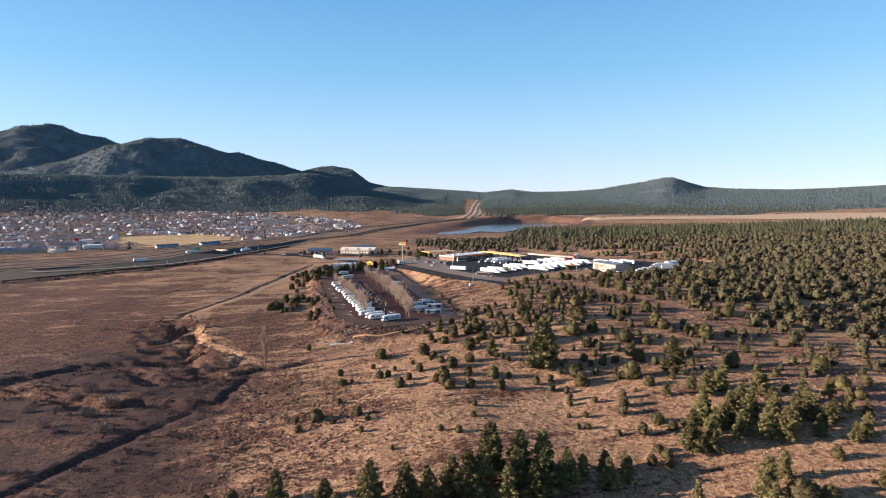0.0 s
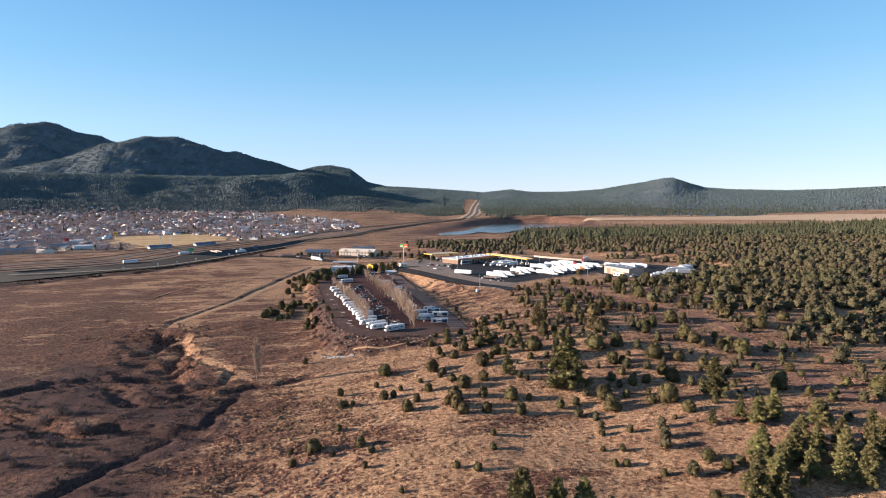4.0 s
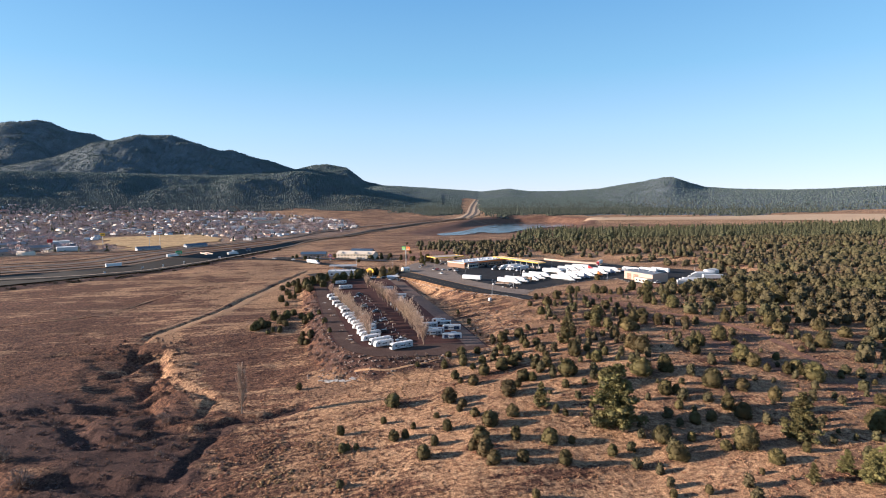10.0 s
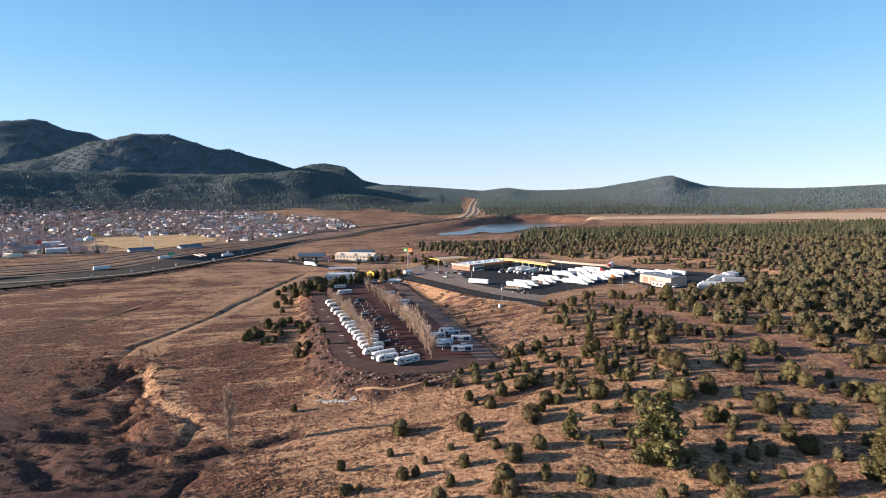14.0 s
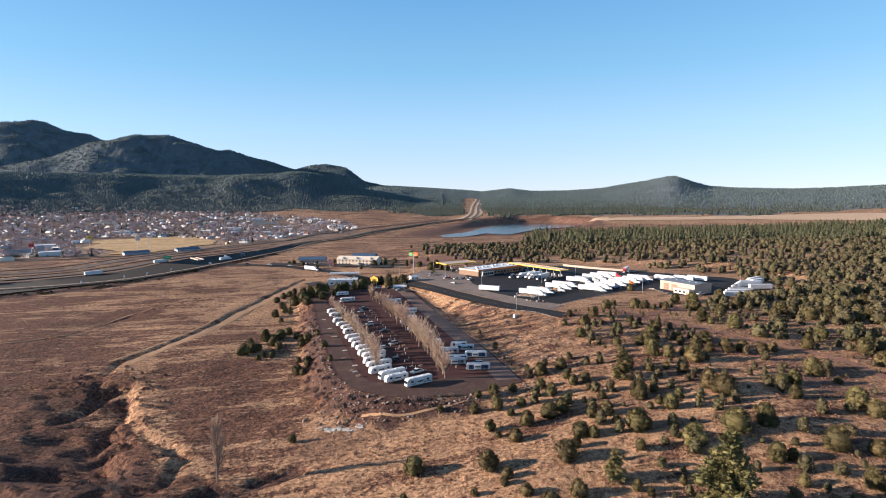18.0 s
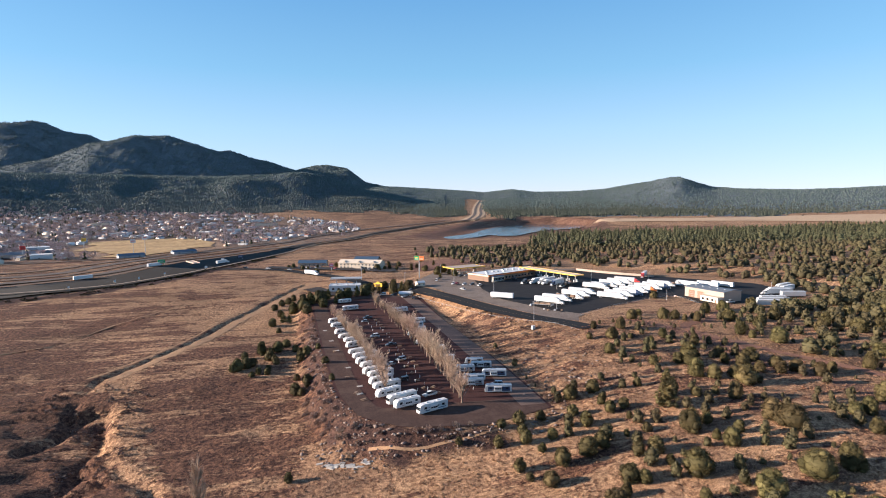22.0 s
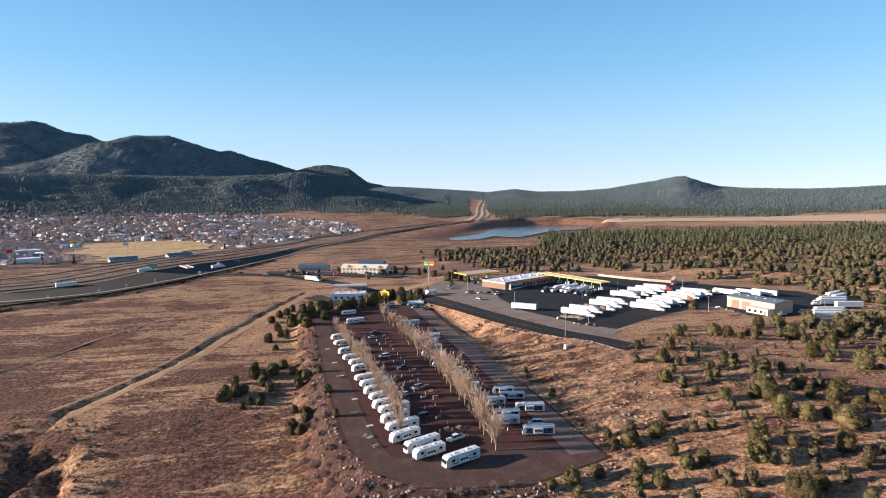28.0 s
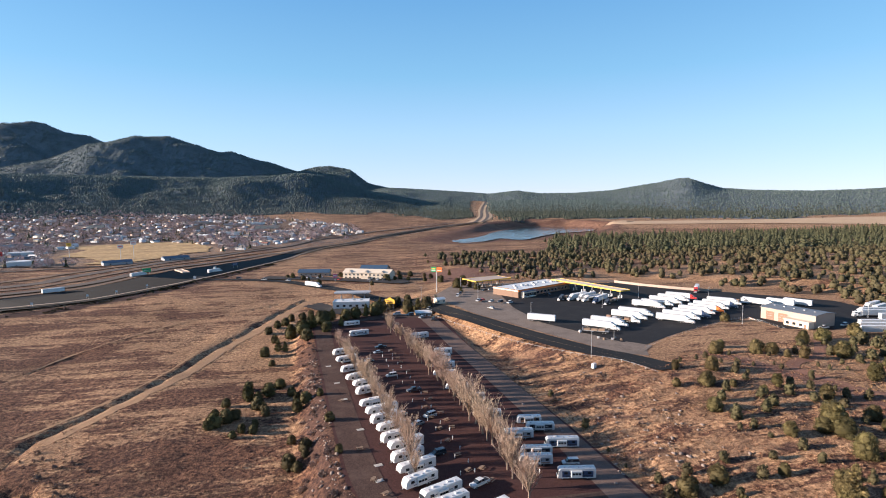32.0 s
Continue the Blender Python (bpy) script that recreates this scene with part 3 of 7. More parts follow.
def heath_shade_of(x, y):
    """Share of the dark brush colour, which also paints the shade of hollows and banks."""
    beds = np.minimum(np.minimum(chain_near(x, y, SIDE), chain_near(x, y, UPPER)), np.minimum(chain_near(x, y, WASH), chain_near(x, y, STREAM)))
    # bands of shade across the low ground, painted along with dark brush
    dark_share = (0.72 + 0.65 * waves(x * 0.45, y, 34, 45, 4)) * ss(95, 150, y + 0.12 * x + 20 * waves(x, y, 50, 42, 2)) * (1 - ss(-72, -18, x + 22 * waves(x, y, 70, 46, 3) + 0.2 * (y - 240))) * (1 - ss(300, 375, y + 20 * waves(x, y, 60, 48, 2)))
    # the hollow west of the stream has its shadow put into the cover
    dark_share = np.maximum(dark_share, 0.8 * inside(x + 5 * waves(x, y, 16, 82, 3), y + 4 * waves(x, y, 16, 83, 3), BASIN, 5))
    dark_share = dark_share * ss(3, 10, chain_near(x, y, GOLD_BANK) + 3 * waves(x, y, 20, 58, 2))
    duff = (0.31 + 0.34 * waves(x, y, 30, 68, 3)) * ss(58, 105, x + 0.1 * (y - 250)) * ss(120, 160, y) * (1 - ss(380, 430, y)) * (1 - inside(x, y, PARK, 6)) * (1 - inside(x, y, [(80, 330), (108, 395), (112, 425), (78, 510)], 6))
    dark_share = np.maximum(dark_share, duff)
    rubble = 1 - ss(1, 12, chain_near(x, y, [(-10, 490), (-7, 440), (-6, 400), (-3, 350), (6, 320), (22, 308), (48, 302)]) + 4 * waves(x, y, 14, 84, 2))
    dark_share = np.maximum(dark_share, 0.72 * rubble)
    dark_share = np.maximum(dark_share, (0.24 + 0.62 * waves(x, y, 15, 71, 3)) * inside(x, y, [(79, 325), (170, 330), (150, 410), (116, 440), (80, 520)], 8))
    dark_share = np.maximum(dark_share, (0.06 + 0.5 * waves(x, y, 60, 70, 4)) * ss(760, 840, y) * (1 - ss(1300, 1500, y)) * ss(-40, 40, x) * (1 - ss(300, 420, x)))
    # strip below the highway bank: dark brush and the bank's shade in one colour
    dark_share = np.maximum(dark_share, 0.95 * (1 - ss(4, 12, chain_near(x, y, ROADSIDE) + 3 * waves(x, y, 20, 69, 2))))
    dark_share = np.maximum(dark_share, 0.45 * bump(x, y, -2, 296, 26, 16))
    # last, the shade of the stream banks is painted along the beds
    return np.clip(np.maximum(dark_share, 0.65 * (1 - ss(1, 7, beds + 4 * waves(x, y, 25, 59, 2)))), 0, 1)


def make_ground():
    k = np.linspace(-1, 1, 761)
    gx, gy = 40 + 118 * np.sinh(4.42 * k), 300 + 118 * np.sinh(4.42 * k)
    X, Y = np.meshgrid(gx, gy)
    Z = land(X, Y)
    far = ss(2200, 3000, np.hypot(X, Y))
    Z = Z + far * 3.0 * np.random.RandomState(4).rand(*Z.shape) * (1 - inside(X, Y, [(380, 1950), (640, 1950), (1000, 3300), (760, 3300)], 60))
    n = len(k)
    i = np.arange(n * n).reshape(n, n)
    faces = np.stack([i[:-1, :-1], i[:-1, 1:], i[1:, 1:], i[1:, :-1]], -1).reshape(-1, 4)
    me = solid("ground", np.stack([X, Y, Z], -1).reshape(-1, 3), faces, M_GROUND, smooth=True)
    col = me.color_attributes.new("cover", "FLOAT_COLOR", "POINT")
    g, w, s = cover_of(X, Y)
    # the town's ground takes part of the same haze-greyed colour
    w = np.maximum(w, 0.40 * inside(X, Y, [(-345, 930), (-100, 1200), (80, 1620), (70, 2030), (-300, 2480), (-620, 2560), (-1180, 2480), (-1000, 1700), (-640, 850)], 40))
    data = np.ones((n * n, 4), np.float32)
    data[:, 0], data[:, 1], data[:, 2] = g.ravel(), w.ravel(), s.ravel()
    data[:, 3] = 1 - heath_shade_of(X, Y).ravel()
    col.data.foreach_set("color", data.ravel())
    return tagged(new("ground", me), "dry rolling land of golden grass, brown brush and red soil", "ground", kind="structure")


make_ground()


def smooth_line(pts, step):
    """Points every step metres on a smooth curve through pts."""
    p = [Vector((*q, 0)) for q in pts]
    p = [p[0] * 2 - p[1]] + p + [p[-1] * 2 - p[-2]]
    out = []
    for a, b, c, d in zip(p, p[1:], p[2:], p[3:]):
        m = max(1, int((c - b).length / step))
        for i in range(m):
            t = i / m
            out.append(0.5 * ((2 * b) + (c - a) * t + (2 * a - 5 * b + 4 * c - d) * t * t + (3 * b - a - 3 * c + d) * t ** 3))
    return out + [p[-2]]


def ribbon(name, pts, width, material, lift, label, category="road", step=6.0, across=5, kind="structure", level=None):
    """A strip of road that lies on the land."""
    line = smooth_line(pts, step)
    rows = []
    for i, p in enumerate(line):
        w = (line[min(i + 1, len(line) - 1)] - line[max(i - 1, 0)]).normalized()
        side = Vector((w.y, -w.x, 0))
        half = (width if not callable(width) else width(p.y)) / 2
        rows += [p + side * half * (2 * j / (across - 1) - 1) for j in range(across)]
    xy = np.array([(p.x, p.y) for p in rows])
    z = land(xy[:, 0], xy[:, 1]) + (lift if not callable(lift) else lift(xy[:, 1]))
    z = z.reshape(-1, across)
    z = np.maximum(z, z.mean(1, keepdims=True)) if level is None else z
    m = len(line)
    i = np.arange(m * across).reshape(m, across)
    faces = np.stack([i[:-1, :-1], i[:-1, 1:], i[1:, 1:], i[1:, :-1]], -1).reshape(-1, 4)
    me = solid(name, np.column_stack([xy, z.ravel()]), faces, material, smooth=True)
    return tagged(new(name, me), label, category, kind=kind)


def pad(name, corners, z, material, label, category, thick=0.4):
    """A levelled area with a skirt."""
    n = len(corners)
    zz = z if callable(z) else (lambda x, y: z)
    vs = [(x, y, zz(x, y)) for x, y in corners] + [(x, y, zz(x, y) - thick) for x, y in corners]
    b = Build().add(vs, [tuple(range(n))] + [((i + 1) % n, i, i + n, (i + 1) % n + n) for i in range(n)])
    return tagged(new(name, b.mesh(name, material)), label, category, kind="structure")


farlift = lambda y: 0.3 + 1.2 * ss(700, 1500, y)


def loft(name, low, up, material, lift, label, category="road", across=9, parts=40):
    """A broad strip between two edges, laid on the land."""
    a, b = smooth_line(low, 20), smooth_line(up, 20)
    pick = lambda l, k: l[min(len(l) - 1, int(round(k * (len(l) - 1))))]
    rows = []
    for i in range(parts * 4 + 1):
        p, q = pick(a, i / (parts * 4)), pick(b, i / (parts * 4))
        rows += [p.lerp(q, j / (across - 1)) for j in range(across)]
    xy = np.array([(p.x, p.y) for p in rows])
    z = land(xy[:, 0], xy[:, 1]).reshape(-1, across)
    k = np.linspace(-1, 1, across)
    mean, tilt = z.mean(1), (z * k).mean(1) / (k * k).mean()
    even = lambda q: np.convolve(np.pad(q, 8, mode="edge"), np.ones(17) / 17, mode="valid")
    z = even(mean)[:, None] + even(tilt)[:, None] * k + lift(xy[:, 1]).reshape(-1, across) + 0.6
    i = np.arange(len(rows)).reshape(-1, across)
    faces = np.stack([i[:-1, :-1], i[:-1, 1:], i[1:, 1:], i[1:, :-1]], -1).reshape(-1, 4)
    return tagged(new(name, solid(name, np.column_stack([xy, z.ravel()]), faces, material, True)), label, category, kind="structure")


# shaded slope along the highway, laid as a strip of dark surface colour
loft("highway", [(-400, 520), (-220, 632), (-190, 643), (-163, 668), (-135, 716), (-104, 800), (-62, 951), (-40, 1080)],
     [(-446, 578), (-248, 680), (-218, 706), (-192, 752), (-166, 838), (-122, 925), (-72, 1036), (-58, 1098)], M_HIGHWAY, farlift, "broad dark band of the interstate highway beside the town, slope shade in its colour")
ribbon("verge", [(-452, 587), (-251, 688), (-221, 714), (-195, 761), (-169, 848), (-125, 933), (-74, 1044)], 8, M_VERGE, lambda y: 0.9 + 1.2 * ss(700, 1500, y), "tan gravel verge between the dark band and the carriageway", "verge")
ribbon("road", [(-465, 606), (-259, 706), (-230, 734), (-204, 784), (-178, 886), (-131, 970), (-76, 1076)], 13, M_OLDROAD, lambda y: 0.8 + 1.2 * ss(700, 1500, y), "worn grey carriageway of the highway above the dark band")
ribbon("verge", [(-66, 1060), (2, 1300), (148, 1622), (313, 1858), (498, 2028)], 42, M_TRACK, lambda y: 1.3, "tan gravel verges of the far highway", "verge", across=9)
ribbon("road", [(-72, 1040), (-6, 1296), (140, 1624), (306, 1862), (490, 2030)], 11, M_OLDROAD, lambda y: 2.4, "worn grey carriageway of the far highway")
ribbon("road", [(-54, 1040), (12, 1290), (158, 1614), (322, 1850), (506, 2024)], 11, M_HIGHWAY, lambda y: 2.4, "dark carriageway of the far highway")
ribbon("verge", [(470, 1985), (600, 2300), (765, 2888), (905, 3296)], 56, M_FIELD, lambda y: 1.2, "tan cutting of the highway in the wooded hills", "verge")
for dx in (-13, 13):
    ribbon("road", [(498 + dx, 2022), (598 + dx, 2300), (765 + dx, 2888), (905 + dx, 3296)], 11, M_OLDROAD, lambda y: 1.9, "carriageway of the highway that climbs into the hills")
ribbon("road", [(-480, 655), (-285, 755), (-255, 805), (-232, 890), (-205, 985), (-150, 1075), (-92, 1300), (-30, 1540), (105, 1735), (310, 1945), (420, 2040)],
       15, M_OLDROAD, farlift, "worn grey carriageway beside the highway")
ribbon("road", [(-300, 622), (-200, 645), (-166, 672), (-136, 722), (-104, 786), (-62, 930), (10, 1240), (110, 1480), (260, 1720), (400, 1925)], 3, M_GRAVEL, lambda y: 1.9 + 1.2 * ss(700, 1500, y), "pale concrete shoulder along the highway")
ribbon("road", [(-180, 870), (-150, 815), (-126, 765), (-96, 748), (-44, 728), (-6, 682), (26, 632), (62, 559), (80, 510.8), (96.5, 466.7), (111.9, 431.5), (123.3, 414.6), (128.6, 395.1)],
       12, M_HIGHWAY, lambda y: 0.35, "two-lane asphalt access road with a grey surface", across=5)
ribbon("dirt_track", [(-98, 413), (-89, 431), (-80, 449), (-70, 476), (-57, 521), (-43, 554), (-28, 595), (-12, 632)], lambda y: 5.8 + 2.4 * float(waves(y, 0 * y, 14, 54, 3)), M_TRACK, 0.10, "sandy dirt track beside a dry ditch", "track", step=2, level=1)
ribbon("dirt_track", [(-109, 418), (-100, 431), (-91, 448), (-81, 475), (-69, 522), (-55, 556), (-41, 596)], lambda y: 1.3 + 1.1 * float(waves(y, 0 * y, 11, 55, 3)), M_TRACK, 0.08, "pale edge of a dry ditch in the field", "track", step=2, level=1)
ribbon("dirt_track", [(-202, 459), (-154, 477), (-136, 523), (-116, 552), (-92, 580), (-67, 602), (-37, 625)], lambda y: 1.2 + 1.0 * float(waves(y, 0 * y, 17, 56, 3)), M_TRACK, 0.08, "faint pale track through dry grass", "track", step=3, level=1)
ribbon("dirt_track", [(11, 311.8), (22, 305.8), (33.9, 304.5), (45.5, 304.6), (60.7, 308.2), (80.2, 311.8)], lambda y: 0.9, M_TRACK, 0.08, "pale foot track below the camp", "track", step=2, level=1)
ribbon("dirt_track", [(262, 455), (228, 425), (199.8, 397.8), (175, 384.8), (177.4, 349.4), (195.9, 299.9), (195, 258.1), (189.4, 226.6), (177.7, 187.4), (171.5, 122.6)], 4.6, M_REDTRACK, 0.14, "red dirt track between junipers", "track", step=2.5, level=1)

ribbon("verge", [(-470, 628), (-275, 728), (-247, 760), (-222, 818), (-196, 930), (-146, 1014), (-92, 1124), (-18, 1334), (125, 1644), (292, 1886)], 9, M_VERGE, lambda y: 0.5 + 1.2 * ss(700, 1500, y), "tan gravel verge of the highway", "verge")
ribbon("verge", [(-490, 690), (-305, 790), (-272, 850), (-245, 930), (-215, 1030), (-160, 1110), (-110, 1330)], 10, M_VERGE, lambda y: 0.5 + 1.2 * ss(700, 1500, y), "tan gravel verge of the highway", "verge")
ribbon("centre_line", [(-150, 815), (-126, 765), (-96, 748), (-44, 728), (-6, 682), (26, 632), (62, 559), (80, 510.8), (96.5, 466.7), (111.9, 431.5), (125, 402.7)], 0.09, M_LINE, 0.46, "faded yellow centre line of the access road", "road marking", across=2, step=5)
ribbon("meadow", [(-286, 975), (-272, 1040), (-318, 1239), (-350, 1396), (-430, 1540)], lambda y: 50 + 165 * float(ss(985, 1220, y)) + 22 * float(waves(y, 0 * y, 90, 53, 3)) * (1 - 0.6 * float(ss(1380, 1560, y))), M_MEADOW, lambda y: 0.9 + 0 * y, "mown golden meadow in the town", "meadow", step=12, across=25, level=1)
far_ring = [(math.sin(radians(a)) * r, 100 + math.cos(radians(a)) * r) for a, r in ((27.2, 2020), (27.6, 2010), (28, 1980), (36, 2030), (44, 2120), (54, 2250))]
ribbon("pale_field", far_ring, lambda y: 130 + 240 * float(ss(1750, 1500, y)), M_FIELD, lambda y: 1.4 + 0 * y, "pale dry field beyond the pine wood", "field", step=30, across=15, level=1)
ribbon("road", [(-640, 790), (-470, 850), (-335, 905), (-262, 955), (-212, 1010), (-160, 1110), (-120, 1330)], 9, M_OLDROAD, farlift, "worn frontage road of the town")
for street in ([(-900, 1240), (-640, 1100), (-420, 990), (-330, 945)], [(-960, 1520), (-720, 1400), (-560, 1330), (-470, 1290)], [(-700, 1820), (-420, 1700), (-180, 1640), (20, 1600)], [(-560, 900), (-600, 1150), (-650, 1500), (-640, 1900)], [(-330, 1700), (-380, 1950), (-420, 2250)]):
    ribbon("road", street, 10, M_LOTGREY, lambda y: 1.2 + 0 * y, "worn grey street between the houses of the town")
ribbon("parking_lot", [(-62, 756), (-30, 745), (4, 726), (36, 706), (66, 690)], 20, M_LOTGREY, 0.8, "worn grey parking lot before the hotel", "parking lot", step=5)
ribbon("parking_lot", [(-14, 612), (6, 586), (28, 586), (52, 596)], 15, M_LOTGREY, 0.75, "grey forecourt of the camp office", "parking lot", step=4)
# the water
pond = Build()
shore = smooth_line([(280, 1461), (308, 1492), (381, 1580), (450, 1719), (512, 1825), (589, 1940), (710, 2020), (799, 1992), (849, 1883), (762, 1728), (629, 1651), (538, 1549), (453, 1442), (422, 1453), (409, 1500), (372, 1449), (332, 1404), (288, 1383), (274, 1420), (280, 1461)], 14)
POND_Z = -14.2
pond.add([(p.x, p.y, POND_Z) for p in shore[:-1]], [tuple(range(len(shore) - 1))])
tagged(new("pond", pond.mesh("pond", M_WATER)), "calm blue pond that mirrors the sky", "pond", kind="structure")


# ---- the camp: surfaces ----
def convex_sheet(name, corners, zfun, material, label, category, step=5.0, across=9):
    """A level sheet over a convex outline, in rows along y."""
    ys = [c[1] for c in corners]
    lo, hi = min(ys) + 0.01, max(ys) - 0.01
    rows = max(2, int((hi - lo) / step))
    vs = []
    for i in range(rows + 1):
        y = lo + (hi - lo) * i / rows
        cut = []
        for (ax, ay), (bx, by) in zip(corners, corners[1:] + corners[:1]):
            if (ay - y) * (by - y) <= 0 and ay != by:
                cut.append(ax + (bx - ax) * (y - ay) / (by - ay))
        x0, x1 = min(cut), max(cut)
        vs += [(x0 + (x1 - x0) * j / (across - 1), y) for j in range(across)]
    v = np.array(vs)
    i = np.arange((rows + 1) * across).reshape(rows + 1, across)
    faces = np.stack([i[:-1, :-1], i[:-1, 1:], i[1:, 1:], i[1:, :-1]], -1).reshape(-1, 4)
    return tagged(new(name, solid(name, np.column_stack([v, zfun(v[:, 0], v[:, 1])]), faces, material, True)), label, category, kind="structure")


def camp_z(x, y):
    return 1.7 + 3.3 * ss(470, 555, y)


convex_sheet("camp_ground", PARK, lambda x, y: camp_z(x, y) + 0.10, M_CINDER, "dark red cinder ground of the camp sites", "ground")
convex_sheet("camp_road", [(7.8, 327.3), (21.6, 313.8), (47.1, 308.6), (75.2, 318.7), (74.3, 330.5), (46.9, 318.8), (26.4, 322.7), (14.7, 334.4)], lambda x, y: camp_z(x, y) + 0.15, M_PARKROAD, "brown cinder loop road of the camp", "road", 1.5)
ribbon("camp_road", [(-6, 535.1), (-3.5, 490.2), (1, 424.3), (4.4, 380.3), (7.8, 348.1), (12.7, 328.5)], 8.5, M_PARKROAD, 0.16, "brown cinder road past the parked trailers", step=5)
ribbon("camp_road", [(70.4, 322.7), (69.9, 346.1), (68.9, 380.3), (66, 434.1), (61.6, 495.7), (56.9, 537.2)], 9.5, M_PALEROAD, 0.16, "grey worn road along the foot of the bank", step=5)
ribbon("camp_road", [(56.9, 537.2), (40, 544.7), (20, 539.4), (-6, 532.9)], 8.0, M_PARKROAD, 0.17, "brown cinder road at the camp office", step=4)


# ---- caravans ----
def wheel(parent, x, y, r, width, rim_material):
    w = part("wheel", Build().rod((x, y - width / 2, r), (x, y + width / 2, r), r, r, 12), M_RUBBER, parent)
    part("rim", Build().rod((x, y - width / 2 - 0.02, r), (x, y + width / 2 + 0.02, r), r * 0.55, r * 0.55, 10), rim_material, w)
    return w


def window(parent, x, y, z, w, h, side, frame_mat=None, name="window"):
    """A framed pane on a long side (side -1 or 1 in y) of a vehicle or house."""
    f = part(name, Build().box(x, y, z, w + 0.14, 0.06, h + 0.14), frame_mat or M_BLACK, parent)
    part("pane", Build().box(x, y + side * 0.035, z + 0.07, w, 0.03, h), M_GLASS, f)
    return f


def caravan(kind, L, stripe, label, shade_paint=None):
    """kind: fifth_wheel, trailer or motorhome; nose towards -x."""
    t = thing({"fifth_wheel": "fifth_wheel_trailer", "trailer": "travel_trailer", "motorhome": "motorhome"}[kind], label, "caravan", "caravans in the camp")
    h, W, n = 3.55, 2.5, -L / 2
    if kind == "fifth_wheel":
        out = [(n, 1.75), (n + 0.18, 2.7), (n + 0.7, 3.45), (n + 1.3, h), (L / 2 - 0.1, h), (L / 2, h - 0.12), (L / 2, 0.75), (n + 2.7, 0.75), (n + 2.5, 1.5), (n + 0.2, 1.6)]
    elif kind == "trailer":
        h = 3.2
        out = [(n, 0.75), (n - 0.02, 1.6), (n + 0.25, 2.6), (n + 0.9, h), (L / 2 - 0.1, h), (L / 2, h - 0.12), (L / 2, 0.7), (n + 0.1, 0.65)]
    else:
        h = 3.5
        out = [(n, 0.6), (n, 1.5), (n + 0.25, 2.9), (n + 0.6, 3.3), (n + 1.0, h), (L / 2 - 0.1, h), (L / 2, h - 0.12), (L / 2, 0.55), (n + 0.1, 0.5)]
    part("body", Build().prism(out, -W / 2, W / 2), M_WHITE, t)
    part("roof", Build().box(0.5, 0, h - 0.01, L - 2.2, W - 0.16, 0.06, 0.03), M_ROOFWHITE, t)
    for k in (-0.18, 0.2):
        part("roof_unit", Build().box(L * k, 0.1, h + 0.05, 1.0, 0.75, 0.28, 0.1), M_WHITE, t)
    for k in (-0.33, 0.05, 0.36):
        part("roof_vent", Build().box(L * k, -0.5, h + 0.05, 0.4, 0.4, 0.14, 0.04), M_GREY, t)
    for side in (-1, 1):
        y = side * (W / 2 + 0.012)
        part("stripe", Build().box(0.7, y, 1.05, L - 3.2, 0.02, 0.28), stripe, t)
        # thin dark sheets on both long sides imitate the shade there
        if shade_paint:
            part("side_panel", Build().box(0.2, side * (W / 2 + 0.005), 0.82, L - 2.0, 0.016, 1.95), shade_paint, t)
        part("stripe", Build().box(0.4, y, 2.05 if kind != "trailer" else 1.9, L - 4.0, 0.02, 0.12), stripe, t)
        for k in (-0.30, -0.1, 0.12, 0.33):
            window(t, L * k, side * (W / 2 + 0.02), 1.75, 0.95, 0.65, side)
        part("skirt", Build().box(0.9, side * (W / 2 - 0.06), 0.42, L - 4.4, 0.05, 0.34), M_BLACK, t)
        if kind == "motorhome":
            wheel(t, n + 1.3, side * (W / 2 - 0.2), 0.46, 0.28, M_SILVER)
            wheel(t, L / 2 - 2.6, side * (W / 2 - 0.2), 0.46, 0.3, M_SILVER)
        else:
            wheel(t, L * 0.14, side * (W / 2 - 0.15), 0.38, 0.24, M_SILVER)
            wheel(t, L * 0.14 + 0.95, side * (W / 2 - 0.15), 0.38, 0.24, M_SILVER)
    s = part("slide_out", Build().box(-L * 0.02, -W / 2 - 0.3, 0.95, 3.4, 0.6, 2.0, 0.05), M_WHITE, t)
    for k in (-0.95, 0.0, 0.95):
        part("pane", Build().box(-L * 0.02 + k, -W / 2 - 0.61, 1.75, 0.8, 0.03, 0.62), M_GLASS, s)
    d = part("door", Build().box(L * 0.23, W / 2 + 0.02, 0.8, 0.75, 0.05, 1.95), M_ROOFWHITE, t)
    part("handle", Build().box(L * 0.23 + 0.28, W / 2 + 0.06, 1.7, 0.06, 0.06, 0.18), M_BLACK, d)
    part("step", Build().box(L * 0.23, W / 2 + 0.3, 0.3, 0.7, 0.4, 0.08), M_STEEL, t)
    part("awning_roll", Build().rod((-L * 0.25, W / 2 + 0.12, h - 0.35), (L * 0.18, W / 2 + 0.12, h - 0.35), 0.10), M_GREY, t)
    part("rear_window", Build().box(L / 2 + 0.02, 0, 1.9, 0.04, 1.3, 0.7), M_GLASS, t)
    for side in (-1, 1):
        part("tail_lamp", Build().box(L / 2 + 0.02, side * 1.0, 1.1, 0.05, 0.2, 0.3), M_RED, t)
    if kind == "fifth_wheel":
        for side in (-1, 1):
            part("jack", Build().rod((n + 2.9, side * 0.8, 0), (n + 2.9, side * 0.8, 0.9), 0.07), M_STEEL, t)
